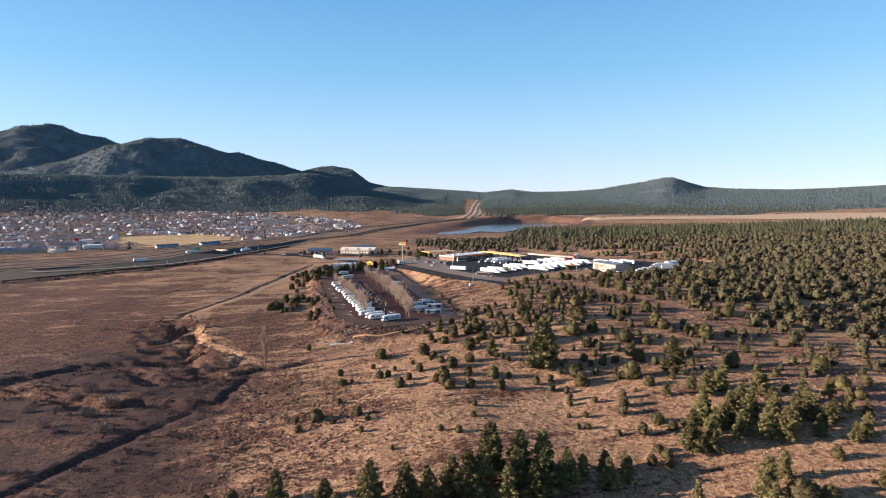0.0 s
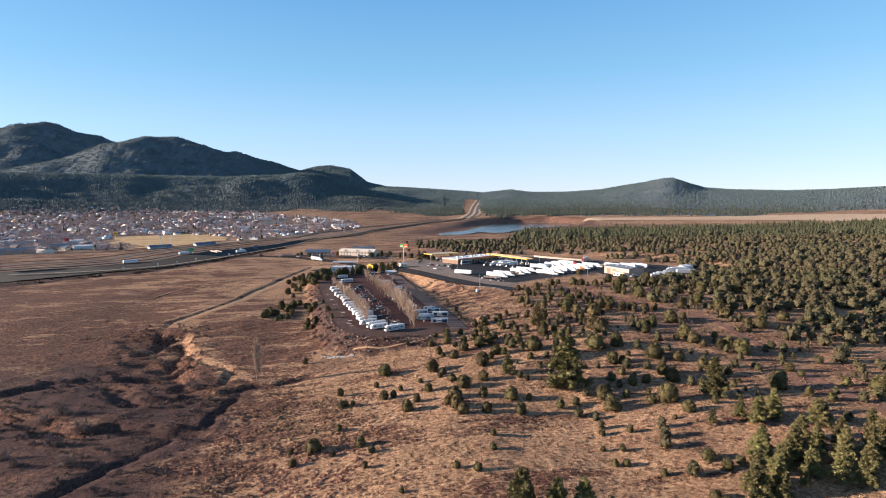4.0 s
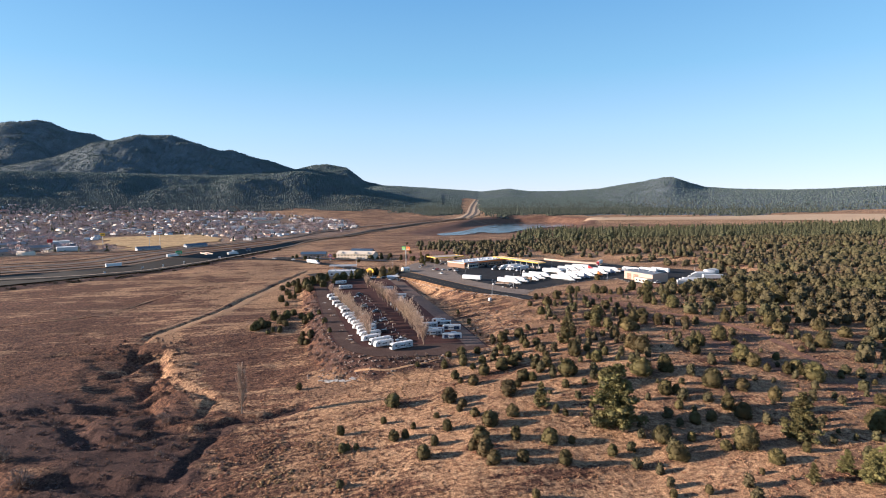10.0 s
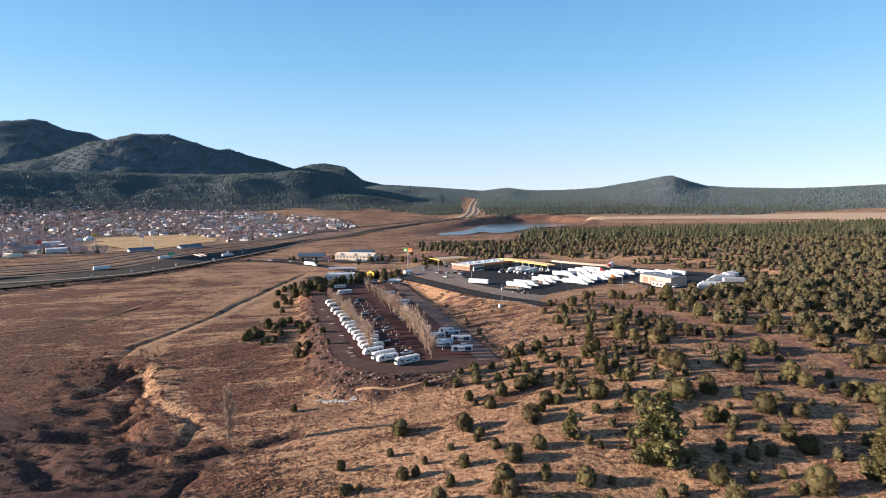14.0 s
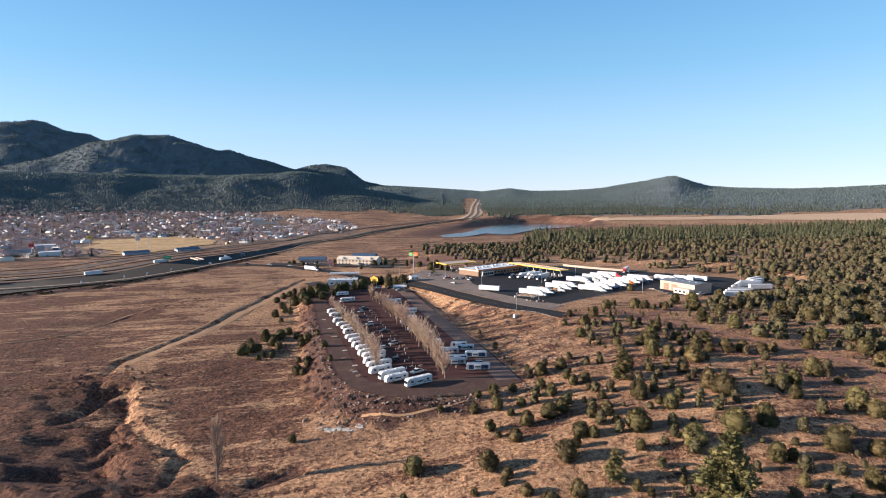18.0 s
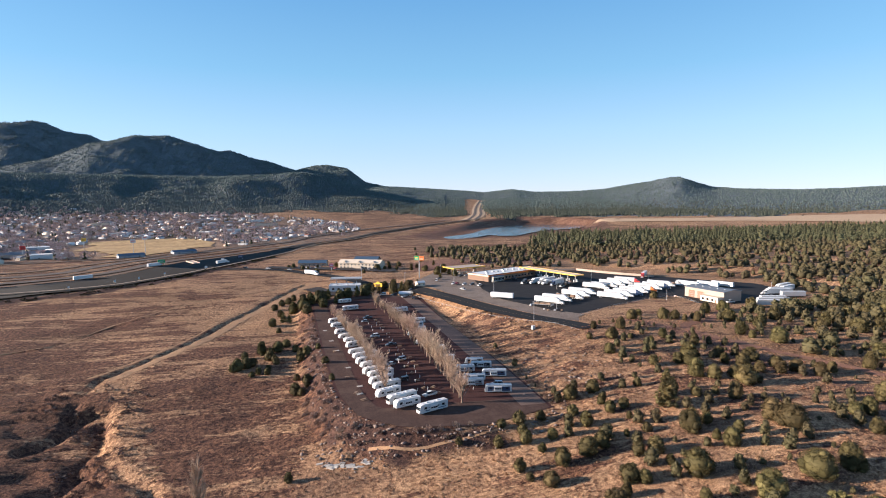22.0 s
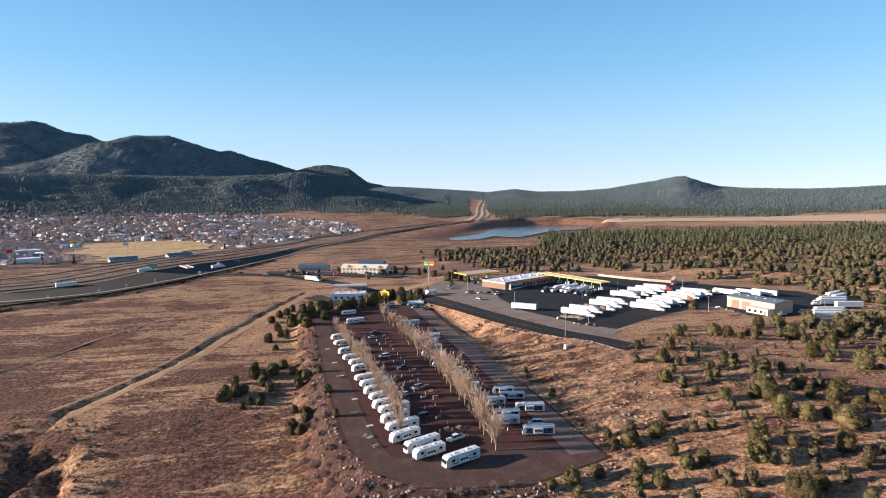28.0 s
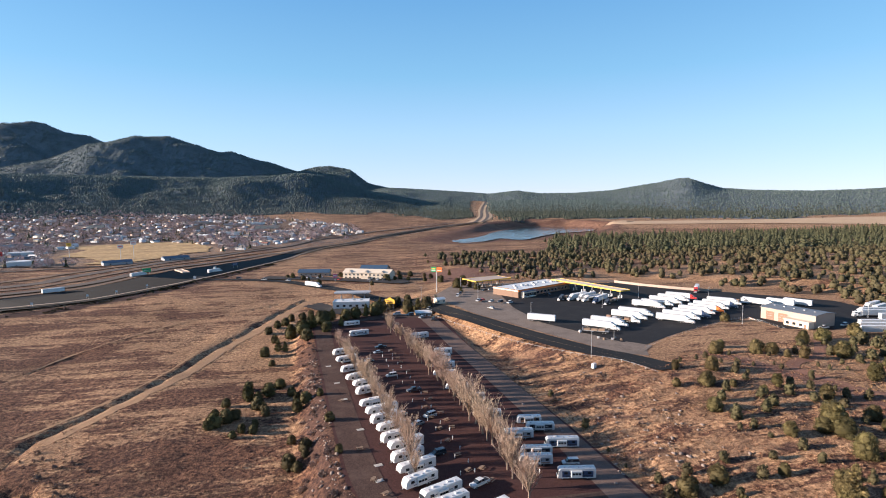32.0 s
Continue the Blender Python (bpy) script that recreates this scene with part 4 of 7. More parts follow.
        part("nose_cap", Build().prism([(n - 0.03, 1.75), (n + 0.15, 2.72), (n + 0.5, 3.25), (n + 0.8, 3.25), (n + 0.6, 1.75)], -W / 2 - 0.015, W / 2 + 0.015), M_ROOFWHITE, t)
    elif kind == "trailer":
        part("drawbar", Build().rod((n - 1.1, 0, 0.5), (n + 0.3, -0.6, 0.6), 0.06).rod((n - 1.1, 0, 0.5), (n + 0.3, 0.6, 0.6), 0.06).rod((n - 0.9, 0, 0), (n - 0.9, 0, 0.7), 0.05), M_BLACK, t)
        part("gas_bottle", Build().rod((n - 0.3, 0, 0.55), (n - 0.3, 0, 1.1), 0.16, 0.14), M_WHITE, t)
    else:
        part("windscreen", Build().box(n - 0.01, 0, 1.55, 0.05, 2.2, 1.15, m=Matrix.Rotation(0.0, 4, "Y")), M_GLASS, t)
        part("bumper", Build().box(n - 0.06, 0, 0.5, 0.2, 2.4, 0.4, 0.06), M_GREY, t)
    return t


def set_at(ob, x, y, turn, z=None, extra=0.12, size=1.0):
    z = float(land(x, y)) + extra if z is None else z
    ob.matrix_basis = pose(x, y, z, 0, 0, turn) @ Matrix.Scale(size, 4)
    return ob


KINDS = [caravan("fifth_wheel", 11.8, M_GREY, "long white fifth-wheel trailer with grey stripes"),
         caravan("fifth_wheel", 10.2, M_TAN, "white fifth-wheel trailer with tan stripes"),
         caravan("trailer", 9.2, M_BROWN, "white travel trailer with brown stripes"),
         caravan("trailer", 10.4, M_GREY, "boxy white travel trailer with grey stripes"),
         caravan("motorhome", 12.2, M_BLUE, "white and blue coach motorhome with dark windows"),
         caravan("fifth_wheel", 12.4, M_BLUE, "big white fifth-wheel trailer with blue stripes"),
         # the next four have dark colour on their sides in place of shade
         caravan("trailer", 9.2, M_BLACK, "white travel trailer, sides shaded with brown paint", M_BROWN), caravan("trailer", 10.4, M_WHITE, "white travel trailer, sides shaded with charcoal paint", M_CARDARK),
         caravan("motorhome", 11.6, M_BLACK, "white coach motorhome, sides shaded with dark blue paint", M_BLUE), caravan("fifth_wheel", 10.8, M_BROWN, "white fifth-wheel trailer, sides shaded with grey paint", M_GREY)]
crng = random.Random(5)
# nose ends of the row of caravans beside the camp road, and which kind stands there
LEFT_ROW = [(0.1, 471.4, 3), (1.4, 456.9, 1), (3.3, 442.9, 2), (5, 429.3, 0), (7.4, 420.9, 1), (8.3, 413.4, 3), (8.8, 398.4, 0), (10.4, 390.7, 5), (11.6, 384.2, 3), (12.9, 375.5, 1), (13.6, 368.8, 3), (15, 362, 0), (15.2, 355.3, 3), (15.9, 347.2, 0), (16.5, 340.2, 3), (19.8, 332.5, 4), (21.7, 328, 3), (28.9, 321.5, 4)]
LENGTHS = [11.8, 10.2, 9.2, 10.4, 12.2, 12.4, 9.2, 10.4, 11.6, 10.8]
for x, y, k in LEFT_ROW:
    a = 24 + crng.uniform(-2, 2) if y < 345 else 22 + crng.uniform(-2, 2)
    half = LENGTHS[k] / 2 * 0.95
    set_at(copy_thing(KINDS[k], Matrix.Identity(4)), x + half * math.cos(radians(a)), y + half * math.sin(radians(a)) + 1.2, a, size=0.95)
RIGHT_ROW = [(62.7, 375, -11, 6), (64.1, 368.8, -12, 7), (55.3, 364.7, -8, 9), (66.1, 356.3, -11, 8), (56.7, 352.8, -10, 7), (54.3, 347.3, -10, 9), (62.1, 337.9, -11, 8),
             (51.4, 382.8, -12, 6), (49.6, 399.1, -9, 9), (46.7, 411.1, -9, 1), (45.4, 428.9, -10, 9), (47.2, 440.9, -4, 5), (49, 453.9, 0, 3), (52, 463.6, -10, 1), (45.2, 495.1, 8, 4), (14.1, 506.1, 14, 4), (11.1, 526.4, 14, 3)]
for x, y, a, k in RIGHT_ROW:
    set_at(copy_thing(KINDS[k], Matrix.Identity(4)), x, y, a, size=0.86)
for k in KINDS:
    for o in (*k.children_recursive, k):
        bpy.data.objects.remove(o)


# ---- cars ----
def car(kind, material, label):
    t = thing({"car": "car", "suv": "suv", "pickup": "pickup_truck"}[kind], label, "car", "parked cars")
    L, h = {"car": (4.6, 1.42), "suv": (4.8, 1.75), "pickup": (5.8, 1.85)}[kind]
    a = L / 2
    if kind == "pickup":
        body = [(-a, 0.45), (-a, 1.05), (-a + 1.5, 1.15), (a, 1.15), (a, 0.45)]
        cab = [(-a + 1.3, 1.13), (-a + 2.0, h), (-a + 3.6, h), (-a + 3.8, 1.13)]
    else:
        body = [(-a, 0.35), (-a, 0.75), (-a + 1.2, 0.95), (a - 0.2, 0.98), (a, 0.8), (a, 0.35)]
        cab = [(-a + 0.9, 0.93), (-a + 1.7, h), (a - (0.4 if kind == "suv" else 1.3), h), (a - 0.1, 0.95)]
    part("body", Build().prism(body, -0.92, 0.92), material, t)
    part("cabin", Build().prism(cab, -0.78, 0.78), M_GLASS, t)
    mid = (cab[1][0] + cab[2][0]) / 2
    part("roof", Build().box(mid, 0, h - 0.02, cab[2][0] - cab[1][0] + 0.1, 1.5, 0.06, 0.03), material, t)
    for k in (cab[1][0] + 0.85, ):
        part("pillar", Build().box(k, 0, 0.95, 0.1, 1.6, h - 0.97), material, t)
    for sx in (-a + 0.95, a - 1.0):
        for sy in (-0.8, 0.8):
            wheel(t, sx, sy, 0.36, 0.24, M_SILVER)
    for sy in (-0.65, 0.65):
        part("headlight", Build().box(-a - 0.01, sy, 0.62, 0.06, 0.35, 0.16), M_SILVER, t)
        part("tail_lamp", Build().box(a + 0.01, sy, 0.68, 0.05, 0.25, 0.18), M_RED, t)
    if kind == "pickup":
        part("bed_floor", Build().box(a - 1.0, 0, 1.0, 1.7, 1.5, 0.17), M_BLACK, t)
    return t


CARS = {"white": car("suv", M_WHITE, "white sport utility car parked on cinder"), "silver": car("car", M_SILVER, "silver saloon car parked on cinder"),
        "dark": car("suv", M_CARDARK, "dark sport utility car in shade"), "pickup": car("pickup", M_WHITE, "white pickup truck with an open bed"),
        "darkpickup": car("pickup", M_CARDARK, "dark pickup truck with an open bed"), "red": car("car", M_RED, "red car beside a caravan")}
for k, x, y, a in (("white", 31.8, 388.2, 25), ("silver", 22.1, 391.3, 22), ("white", 23.9, 435.1, 14), ("dark", 28.9, 359.2, 18), ("pickup", 36.1, 339.7, 28), ("white", 64.0, 345.4, -10),
                   ("dark", 51.1, 446.8, 10), ("silver", 26.4, 381.8, 30), ("silver", 16.1, 459.5, 12), ("darkpickup", 23.6, 481.4, 14), ("darkpickup", 59.8, 529.7, 70), ("dark", 47.9, 544.3, 5), ("silver", 53.9, 536.2, 40),
                   ("white", 40.0, 547.8, 10), ("dark", 59.9, 539.2, 60), ("silver", 21.5, 472.8, 14), ("darkpickup", 30.3, 414.5, 15)):
    set_at(copy_thing(CARS[k], Matrix.Identity(4)), x, y, a)


# ---- small fittings of the camp ----
def pedestal():
    t = thing("power_pedestal", "white electric hook-up post beside a camp site", "post", "hook-up posts of the camp")
    part("post", Build().box(0, 0, 0, 0.22, 0.18, 1.15, 0.03), M_WHITE, t)
    part("socket_box", Build().box(0.0, -0.1, 0.7, 0.32, 0.14, 0.42, 0.03), M_ROOFWHITE, t)
    return t


def picnic_table():
    t = thing("picnic_table", "weathered wooden picnic table on cinder", "table", "picnic tables of the camp")
    for k in range(4):
        part("board", Build().box(0, -0.33 + 0.22 * k, 0.73, 1.9, 0.2, 0.045), M_WOOD, t)
    for s in (-1, 1):
        part("seat", Build().box(0, s * 0.75, 0.43, 1.9, 0.26, 0.045), M_WOOD, t)
        part("leg", Build().box(s * 0.7, 0, 0.0, 0.08, 0.1, 0.73).box(s * 0.7, 0, 0.38, 0.08, 1.6, 0.08), M_WOOD, t)
    return t


ped, tab = pedestal(), picnic_table()
for line, gap in (([(37.6, 339.3), (35.2, 375.5), (31.3, 424.3), (26.4, 473.8)], 6.4), ([(33.2, 346.1), (30.3, 385.2), (26.9, 424.3), (22.5, 473.8)], 8.1), ([(52.8, 341.3), (50.8, 385.2), (46.9, 434.1)], 9.5)):
    for p in smooth_line(line, gap):
        set_at(copy_thing(ped, Matrix.Identity(4)), p.x + crng.uniform(-0.8, 0.8), p.y + crng.uniform(-1.2, 1.2), crng.uniform(0, 90))
        if crng.random() < 0.5:
            set_at(copy_thing(tab, Matrix.Identity(4)), p.x + 1.8, p.y + 1.6, crng.uniform(-20, 60))
for x, y in ((2.4, 409.7), (6.8, 367.6), (9.4, 348.1), (11.7, 340.3)):
    set_at(copy_thing(tab, Matrix.Identity(4)), x, y, crng.uniform(0, 90))
for k in (ped, tab, *CARS.values()):
    if k in CARS.values():
        continue
    for o in (*k.children_recursive, k):
        bpy.data.objects.remove(o)


for x, y, a in ((1.1, 431.4, 12), (3.5, 411.7, 10), (7.8, 382.3, 14), (11.3, 356.5, 16), (-2.2, 456, 8), (10.8, 347.7, 20)):
    slab = Build().box(0, 0, -0.1, 2.3, 1.5, 0.18, 0.03)
    set_at(tagged(new("concrete_pad", slab.mesh("concrete_pad", M_CONCRETE)), "pale concrete pad beside the camp road", "pad", "pads of the camp"), x, y, a, extra=0.16)


# ---- bare poplars ----
def poplar_shape(seed, sprays=20, forks=(0.10, 0.45), rise=(0.30, 0.62), stem=0.014):
    """Upright twigs in a slim broom of height 1."""
    rng = np.random.RandomState(seed)
    b, twig = Build(), Build()
    b.rod((0, 0, -0.02), (0.0, 0, forks[1] + 0.1), stem, 0.006, 6)
    vs, fs = [], []
    for k in range(42):
        z = rng.uniform(*forks)
        a, out = 2.4 * k + rng.uniform(-0.6, 0.6), rng.uniform(0.03, 0.20)
        top = Vector((math.cos(a) * out, math.sin(a) * out, min(1.0, z + rng.uniform(*rise))))
        root = Vector((0, 0, z))
        b.rod(root, top, 0.0050, 0.0016, 3)
        for j in range(sprays):
            p = root.lerp(top, rng.uniform(0.25, 1.0))
            w = Vector((math.cos(a) * 0.35 + rng.normal(0, 0.35), math.sin(a) * 0.35 + rng.normal(0, 0.35), rng.uniform(0.9, 2.2))).normalized()
            l = rng.uniform(0.06, 0.17)
            s = w.cross(Vector(rng.normal(0, 1, 3))).normalized() * 0.0027
            n = len(vs)
            vs += [p - s, p + s, p + w * l]
            fs.append((n, n + 1, n + 2))
    return b, (np.array(vs), np.array(fs))


popkinds = []
for s in range(5):
    t = thing("poplar", "leafless poplar with pale upright twigs", "tree", "poplar rows of the camp")
    b, (v, f) = poplar_shape(40 + s)
    part("trunk", b, M_PALEBARK, t)
    part("crown", solid("crown", v, f, M_BARE), None, t)
    popkinds.append(t)
prng = np.random.RandomState(8)


def poplar_at(x, y, h, wide=1.0):
    ob = copy_thing(popkinds[prng.randint(5)], Matrix.Identity(4))
    ob.matrix_basis = Matrix.Translation((x, y, float(land(x, y)))) @ Matrix.Rotation(prng.uniform(0, 6.28), 4, "Z") @ Matrix.Diagonal((h * wide, h * wide, h, 1))


for line, gap, high in (([(3, 496), (7.9, 459.7), (13.2, 418.7), (18.2, 381.4), (20.8, 348.2)], 5.0, 11.4), ([(31, 516), (35.5, 488), (39.6, 455), (43, 410), (45.6, 365.7), (46.3, 331)], 4.4, 13.4)):
    for p in smooth_line(line, gap):
        if prng.uniform() > 0.08:
            far = float(ss(420, 500, p.y))
            poplar_at(p.x + prng.normal(0, 0.7), p.y + prng.normal(0, 0.9), high * prng.uniform(0.72, 1.12) * (1 - 0.25 * far), prng.uniform(1.25, 1.75))
lone = thing("poplar", "lone leafless poplar in the dry low ground", "tree")
b, (v, f) = poplar_shape(61, 110, (0.08, 0.78), (0.14, 0.30), 0.034)
part("trunk", b, M_PALEBARK, lone)
part("crown", solid("crown", v, f, M_BARE), None, lone)
lone.matrix_basis = Matrix.Translation((-33.4, 284.3, float(land(-33.4, 284.3)))) @ Matrix.Diagonal((11, 11, 18.5, 1))
for k in popkinds:
    for o in (*k.children_recursive, k):
        bpy.data.objects.remove(o)


# ---- the truck stop ----
Z0 = 8.5
convex_sheet("gravel_apron", [(103, 472), (122, 426), (133, 417), (139, 430), (134, 447), (113, 489), (112, 534), (124, 620), (226, 618), (236, 632), (98, 640), (70, 588), (84, 522)], lambda x, y: Z0 + 0.08 + 0 * x, M_APRON, "worn gravel apron beside the access road", "pavement", 6)
convex_sheet("truck_lot", [(113, 489), (134, 440), (139, 432), (167, 449), (210, 469), (231, 472), (268, 566), (226, 618), (124, 620), (112, 534)], lambda x, y: Z0 + 0.14 + 0 * x, M_ASPHALT, "dark asphalt lorry park", "pavement", 3)
convex_sheet("truck_lot", [(231.2, 472), (227, 446), (250, 438), (316, 450), (322, 505), (268.2, 566)], lambda x, y: Z0 + 0.14 + 0 * x, M_ASPHALT, "dark asphalt yard round the repair shed", "pavement", 3)


def house_box(t, cx, cy, z, w, d, h, turn, wall, roof, roof_kind="flat", eave=0.4, rise=0.15):
    """Walls and roof of a building in its own frame."""
    part("wall", Build().box(0, 0, -0.6, w, d, h + 0.6), wall, t)
    if roof_kind == "flat":
        r = part("roof", Build().box(0, 0, h, w - 0.5, d - 0.5, 0.12), roof, t)
        b = Build()
        for x, y, sx, sy in ((0, d / 2 - 0.12, w + 0.1, 0.35), (0, -d / 2 + 0.12, w + 0.1, 0.35), (w / 2 - 0.12, 0, 0.35, d - 0.5), (-w / 2 + 0.12, 0, 0.35, d - 0.5)):
            b.box(x, y, h - 0.25, sx, sy, 0.75)
        part("parapet", b, wall, t)
    else:
        k = d / 2 + eave
        part("roof", Build().prism([(-k, h - 0.05), (0, h + k * rise), (k, h - 0.05), (k, h + 0.15), (0, h + k * rise + 0.22), (-k, h + 0.15)], -w / 2 - eave, w / 2 + eave, m=Matrix.Rotation(radians(90), 4, "Z")), roof, t)
        part("gable", Build().prism([(-d / 2, h), (0, h + d / 2 * rise), (d / 2, h)], -w / 2 + 0.02, w / 2 - 0.02, m=Matrix.Rotation(radians(90), 4, "Z")), wall, t)
    t.matrix_basis = pose(cx, cy, z, 0, 0, turn)


def facade_window(t, x, y, z, w, h, frame_mat=M_WHITE):
    f = part("window", Build().box(x, y, z, w + 0.2, 0.1, h + 0.2), frame_mat, t)
    part("pane", Build().box(x, y - 0.045, z + 0.1, w, 0.06, h), M_GLASS, f)
    return f


def door_in(t, x, y, z, w, h, material):
    d = part("door", Build().box(x, y, z, w, 0.12, h), material, t)
    for k in range(1, 4):
        part("panel_rib", Build().box(x, y - 0.05, z + h * k / 4, w - 0.2, 0.06, 0.08), M_GREY, d)
    return d


# the shop, its long brick front to the forecourt
store = thing("truck_stop_store", "brown brick truck stop store with white flat roof", "shop")
house_box(store, 146, 591, Z0, 58, 24, 5.2, 29, M_BROWN, M_ROOFWHITE)
part("fascia", Build().box(0, -12.15, 4.3, 58.4, 0.3, 1.0), M_ORANGE, store)
part("fascia", Build().box(-29.1, 0, 4.3, 0.3, 24, 1.0), M_CREAM, store)
e = part("entrance", Build().box(-20, -13.6, 0, 13, 3, 4.4, 0.1), M_CREAM, store)
part("canopy_roof", Build().box(-20, -13.9, 4.4, 14, 4, 0.35), M_BLUE, e)
for k in range(-2, 3):
    facade_window(e, -20 + 2.5 * k, -15.1, 0.9, 1.9, 2.2, M_GREY)
for k in range(9):
    facade_window(store, -8 + 4 * k, -12.05, 1.2, 2.0, 1.6, M_GREY)
for k in range(10):
    part("roof_unit", Build().box(-22 + 5 * k + (k % 3), -4 + (k * 7) % 9, 5.2, 2.2, 1.6, 1.1, 0.08), M_SILVER if k % 2 else M_WHITE, store)


def canopy(x, y, w, d, turn, edge, roof, label, h=5.6, posts=4, pumps=True):
    t = thing("fuel_canopy", label, "canopy")
    part("roof", Build().box(0, 0, h, w, d, 0.6), roof, t)
    for s in (-1, 1):
        part("fascia", Build().box(0, s * (d / 2 + 0.08), h - 0.1, w + 0.3, 0.14, 0.85), edge, t)
        part("fascia", Build().box(s * (w / 2 + 0.08), 0, h - 0.12, 0.14, d, 0.82), edge, t)
    for k in range(posts):
        px = -w / 2 + w * (k + 0.5) / posts
        part("post", Build().box(px, 0, 0, 0.45, 0.45, h), M_GREY, t)
        if pumps:
            i = part("island", Build().box(px, 0, 0, 1.2, d * 0.55, 0.18, 0.06), M_CONCRETE, t)
            part("pump", Build().box(px, d * 0.18, 0.18, 0.7, 0.6, 1.8, 0.08), M_WHITE, i)
            part("pump", Build().box(px, -d * 0.18, 0.18, 0.7, 0.6, 1.8, 0.08), M_WHITE, i)
    t.matrix_basis = pose(x, y, Z0 + 0.14, 0, 0, turn)
    return t


canopy(183, 576, 68, 9, -70.5, M_YELLOW, M_CREAM, "long fuel canopy with a yellow edge over the lorry lanes", posts=8)
canopy(121, 625, 34, 18, 20, M_YELLOW, M_TAN, "fuel canopy with a pale yellow edge over car pumps", posts=4)

# the repair shed
shed = thing("repair_shed", "tan metal repair shed with grey low roof", "shed")
house_box(shed, 247.5, 458.5, Z0, 30, 16, 6.6, -77, M_TAN, M_GREYROOF, "gable", 0.5, 0.11)
for k in (-9.5, -2.5):
    door_in(shed, k, -8.06, 0, 4.6, 4.9, M_BROWN)
annex = part("annex", Build().box(8, -10.4, -0.5, 13, 4.8, 3.9), M_CREAM, shed)
part("annex_roof", Build().box(8, -10.6, 3.4, 13.6, 5.6, 0.25), M_CREAM, annex)
for k in (3.5, 7, 10.5):
    facade_window(annex, k, -12.82, 1.0, 1.5, 1.2, M_BROWN)
part("annex_door", Build().box(12.8, -12.85, 0, 1.0, 0.1, 2.1), M_BROWN, annex)
for k in range(5):
    part("roof_vent", Build().box(-11 + 5.5 * k, -2 + (k * 5) % 5, 6.9, 1.0, 1.0, 0.9, 0.1), M_WHITE if k % 2 else M_GREY, shed)

# the wall behind the lot
wall_back = thing("block_wall", "tan block wall behind the lorry park", "wall", kind="structure")
for i, (a, b) in enumerate((((226, 616), (238, 594)), ((238, 594), (250, 577)), ((250, 577), (268, 557)))):
    a, b = Vector(a), Vector(b)
    m = Matrix.Translation((*((a + b) / 2), Z0)) @ Matrix.Rotation(math.atan2((b - a).y, (b - a).x), 4, "Z")
    part("wall_panel", Build().box(0, 0, -0.3, (b - a).length - 0.05, 0.3, 2.3, m=m), M_TAN, wall_back)


# ---- lorries ----
def lorry(cab_paint, box_paint, label, box=True, tank=False, name="semi_truck"):
    """Nose towards -x; the trailer behind."""
    t = thing(name, label, "lorry", "lorries at the truck stop")
    part("hood", Build().prism([(-10.6, 0.7), (-10.6, 1.45), (-10.3, 1.75), (-8.9, 2.05), (-8.9, 0.7)], -1.0, 1.0), cab_paint, t)
    cab = part("cab", Build().prism([(-9.0, 0.7), (-8.95, 2.0), (-8.4, 2.95), (-6.2, 3.2), (-5.9, 3.2), (-5.9, 0.75)], -1.22, 1.22), cab_paint, t)
    part("fairing", Build().prism([(-8.0, 3.0), (-6.4, 3.85), (-6.0, 3.9), (-6.0, 3.15)], -1.15, 1.15), cab_paint, cab)
    part("windscreen", Build().prism([(-8.95, 2.08), (-8.55, 2.8), (-8.5, 2.8), (-8.9, 2.05)], -1.05, 1.05, m=Matrix.Translation((-0.06, 0, 0))), M_GLASS, cab)
    for s in (-1, 1):
        part("side_window", Build().box(-8.1, s * 1.23, 2.05, 0.8, 0.03, 0.6), M_GLASS, cab)
        part("exhaust", Build().rod((-5.75, s * 1.0, 1.0), (-5.75, s * 1.0, 3.6), 0.09, 0.09, 8), M_STEEL, t)
        part("fuel_tank", Build().rod((-7.6, s * 1.0, 0.7), (-6.0, s * 1.0, 0.7), 0.33, 0.33, 10), M_STEEL, t)
        for x in (-9.7, -5.2, -3.9, 6.3, 7.6):
            wheel(t, x, s * 0.98, 0.5, 0.4, M_SILVER)
        part("headlight", Build().box(-10.62, s * 0.8, 0.95, 0.06, 0.3, 0.2), M_SILVER, t)
    part("grille", Build().box(-10.63, 0, 0.85, 0.06, 1.1, 0.8), M_STEEL, t)
    part("bumper", Build().box(-10.7, 0, 0.4, 0.25, 2.3, 0.4, 0.08), M_STEEL, t)
    part("chassis", Build().box(-6.6, 0, 0.55, 7.0, 0.9, 0.3), M_BLACK, t)
    if box:
        tr = part("trailer_body", Build().box(1.4, 0, 1.15, 14.6 + 1.0, 2.6, 2.95, 0.06), box_paint, t)
        part("trailer_roof", Build().box(1.4, 0, 4.1, 15.4, 2.45, 0.04), M_ROOFWHITE, tr)
        part("rear_door", Build().box(9.22, -0.62, 1.3, 0.05, 1.2, 2.65).box(9.22, 0.62, 1.3, 0.05, 1.2, 2.65), M_WHITE, tr)
        part("side_rail", Build().box(1.4, 0, 1.02, 15.5, 2.5, 0.14), M_STEEL, tr)
        part("landing_leg", Build().box(-3.0 + 0.6, -0.8, 0.0, 0.15, 0.15, 1.1).box(-2.4, 0.8, 0.0, 0.15, 0.15, 1.1), M_STEEL, tr)
    elif tank:
        tr = part("tank", Build().rod((-6.0 + 0.3, 0, 2.3), (9.0, 0, 2.3), 1.2, 1.2, 16), M_STEEL, t, smooth=True)
        part("walkway", Build().box(1.6, 0, 3.5, 12, 0.5, 0.08), M_STEEL, tr)
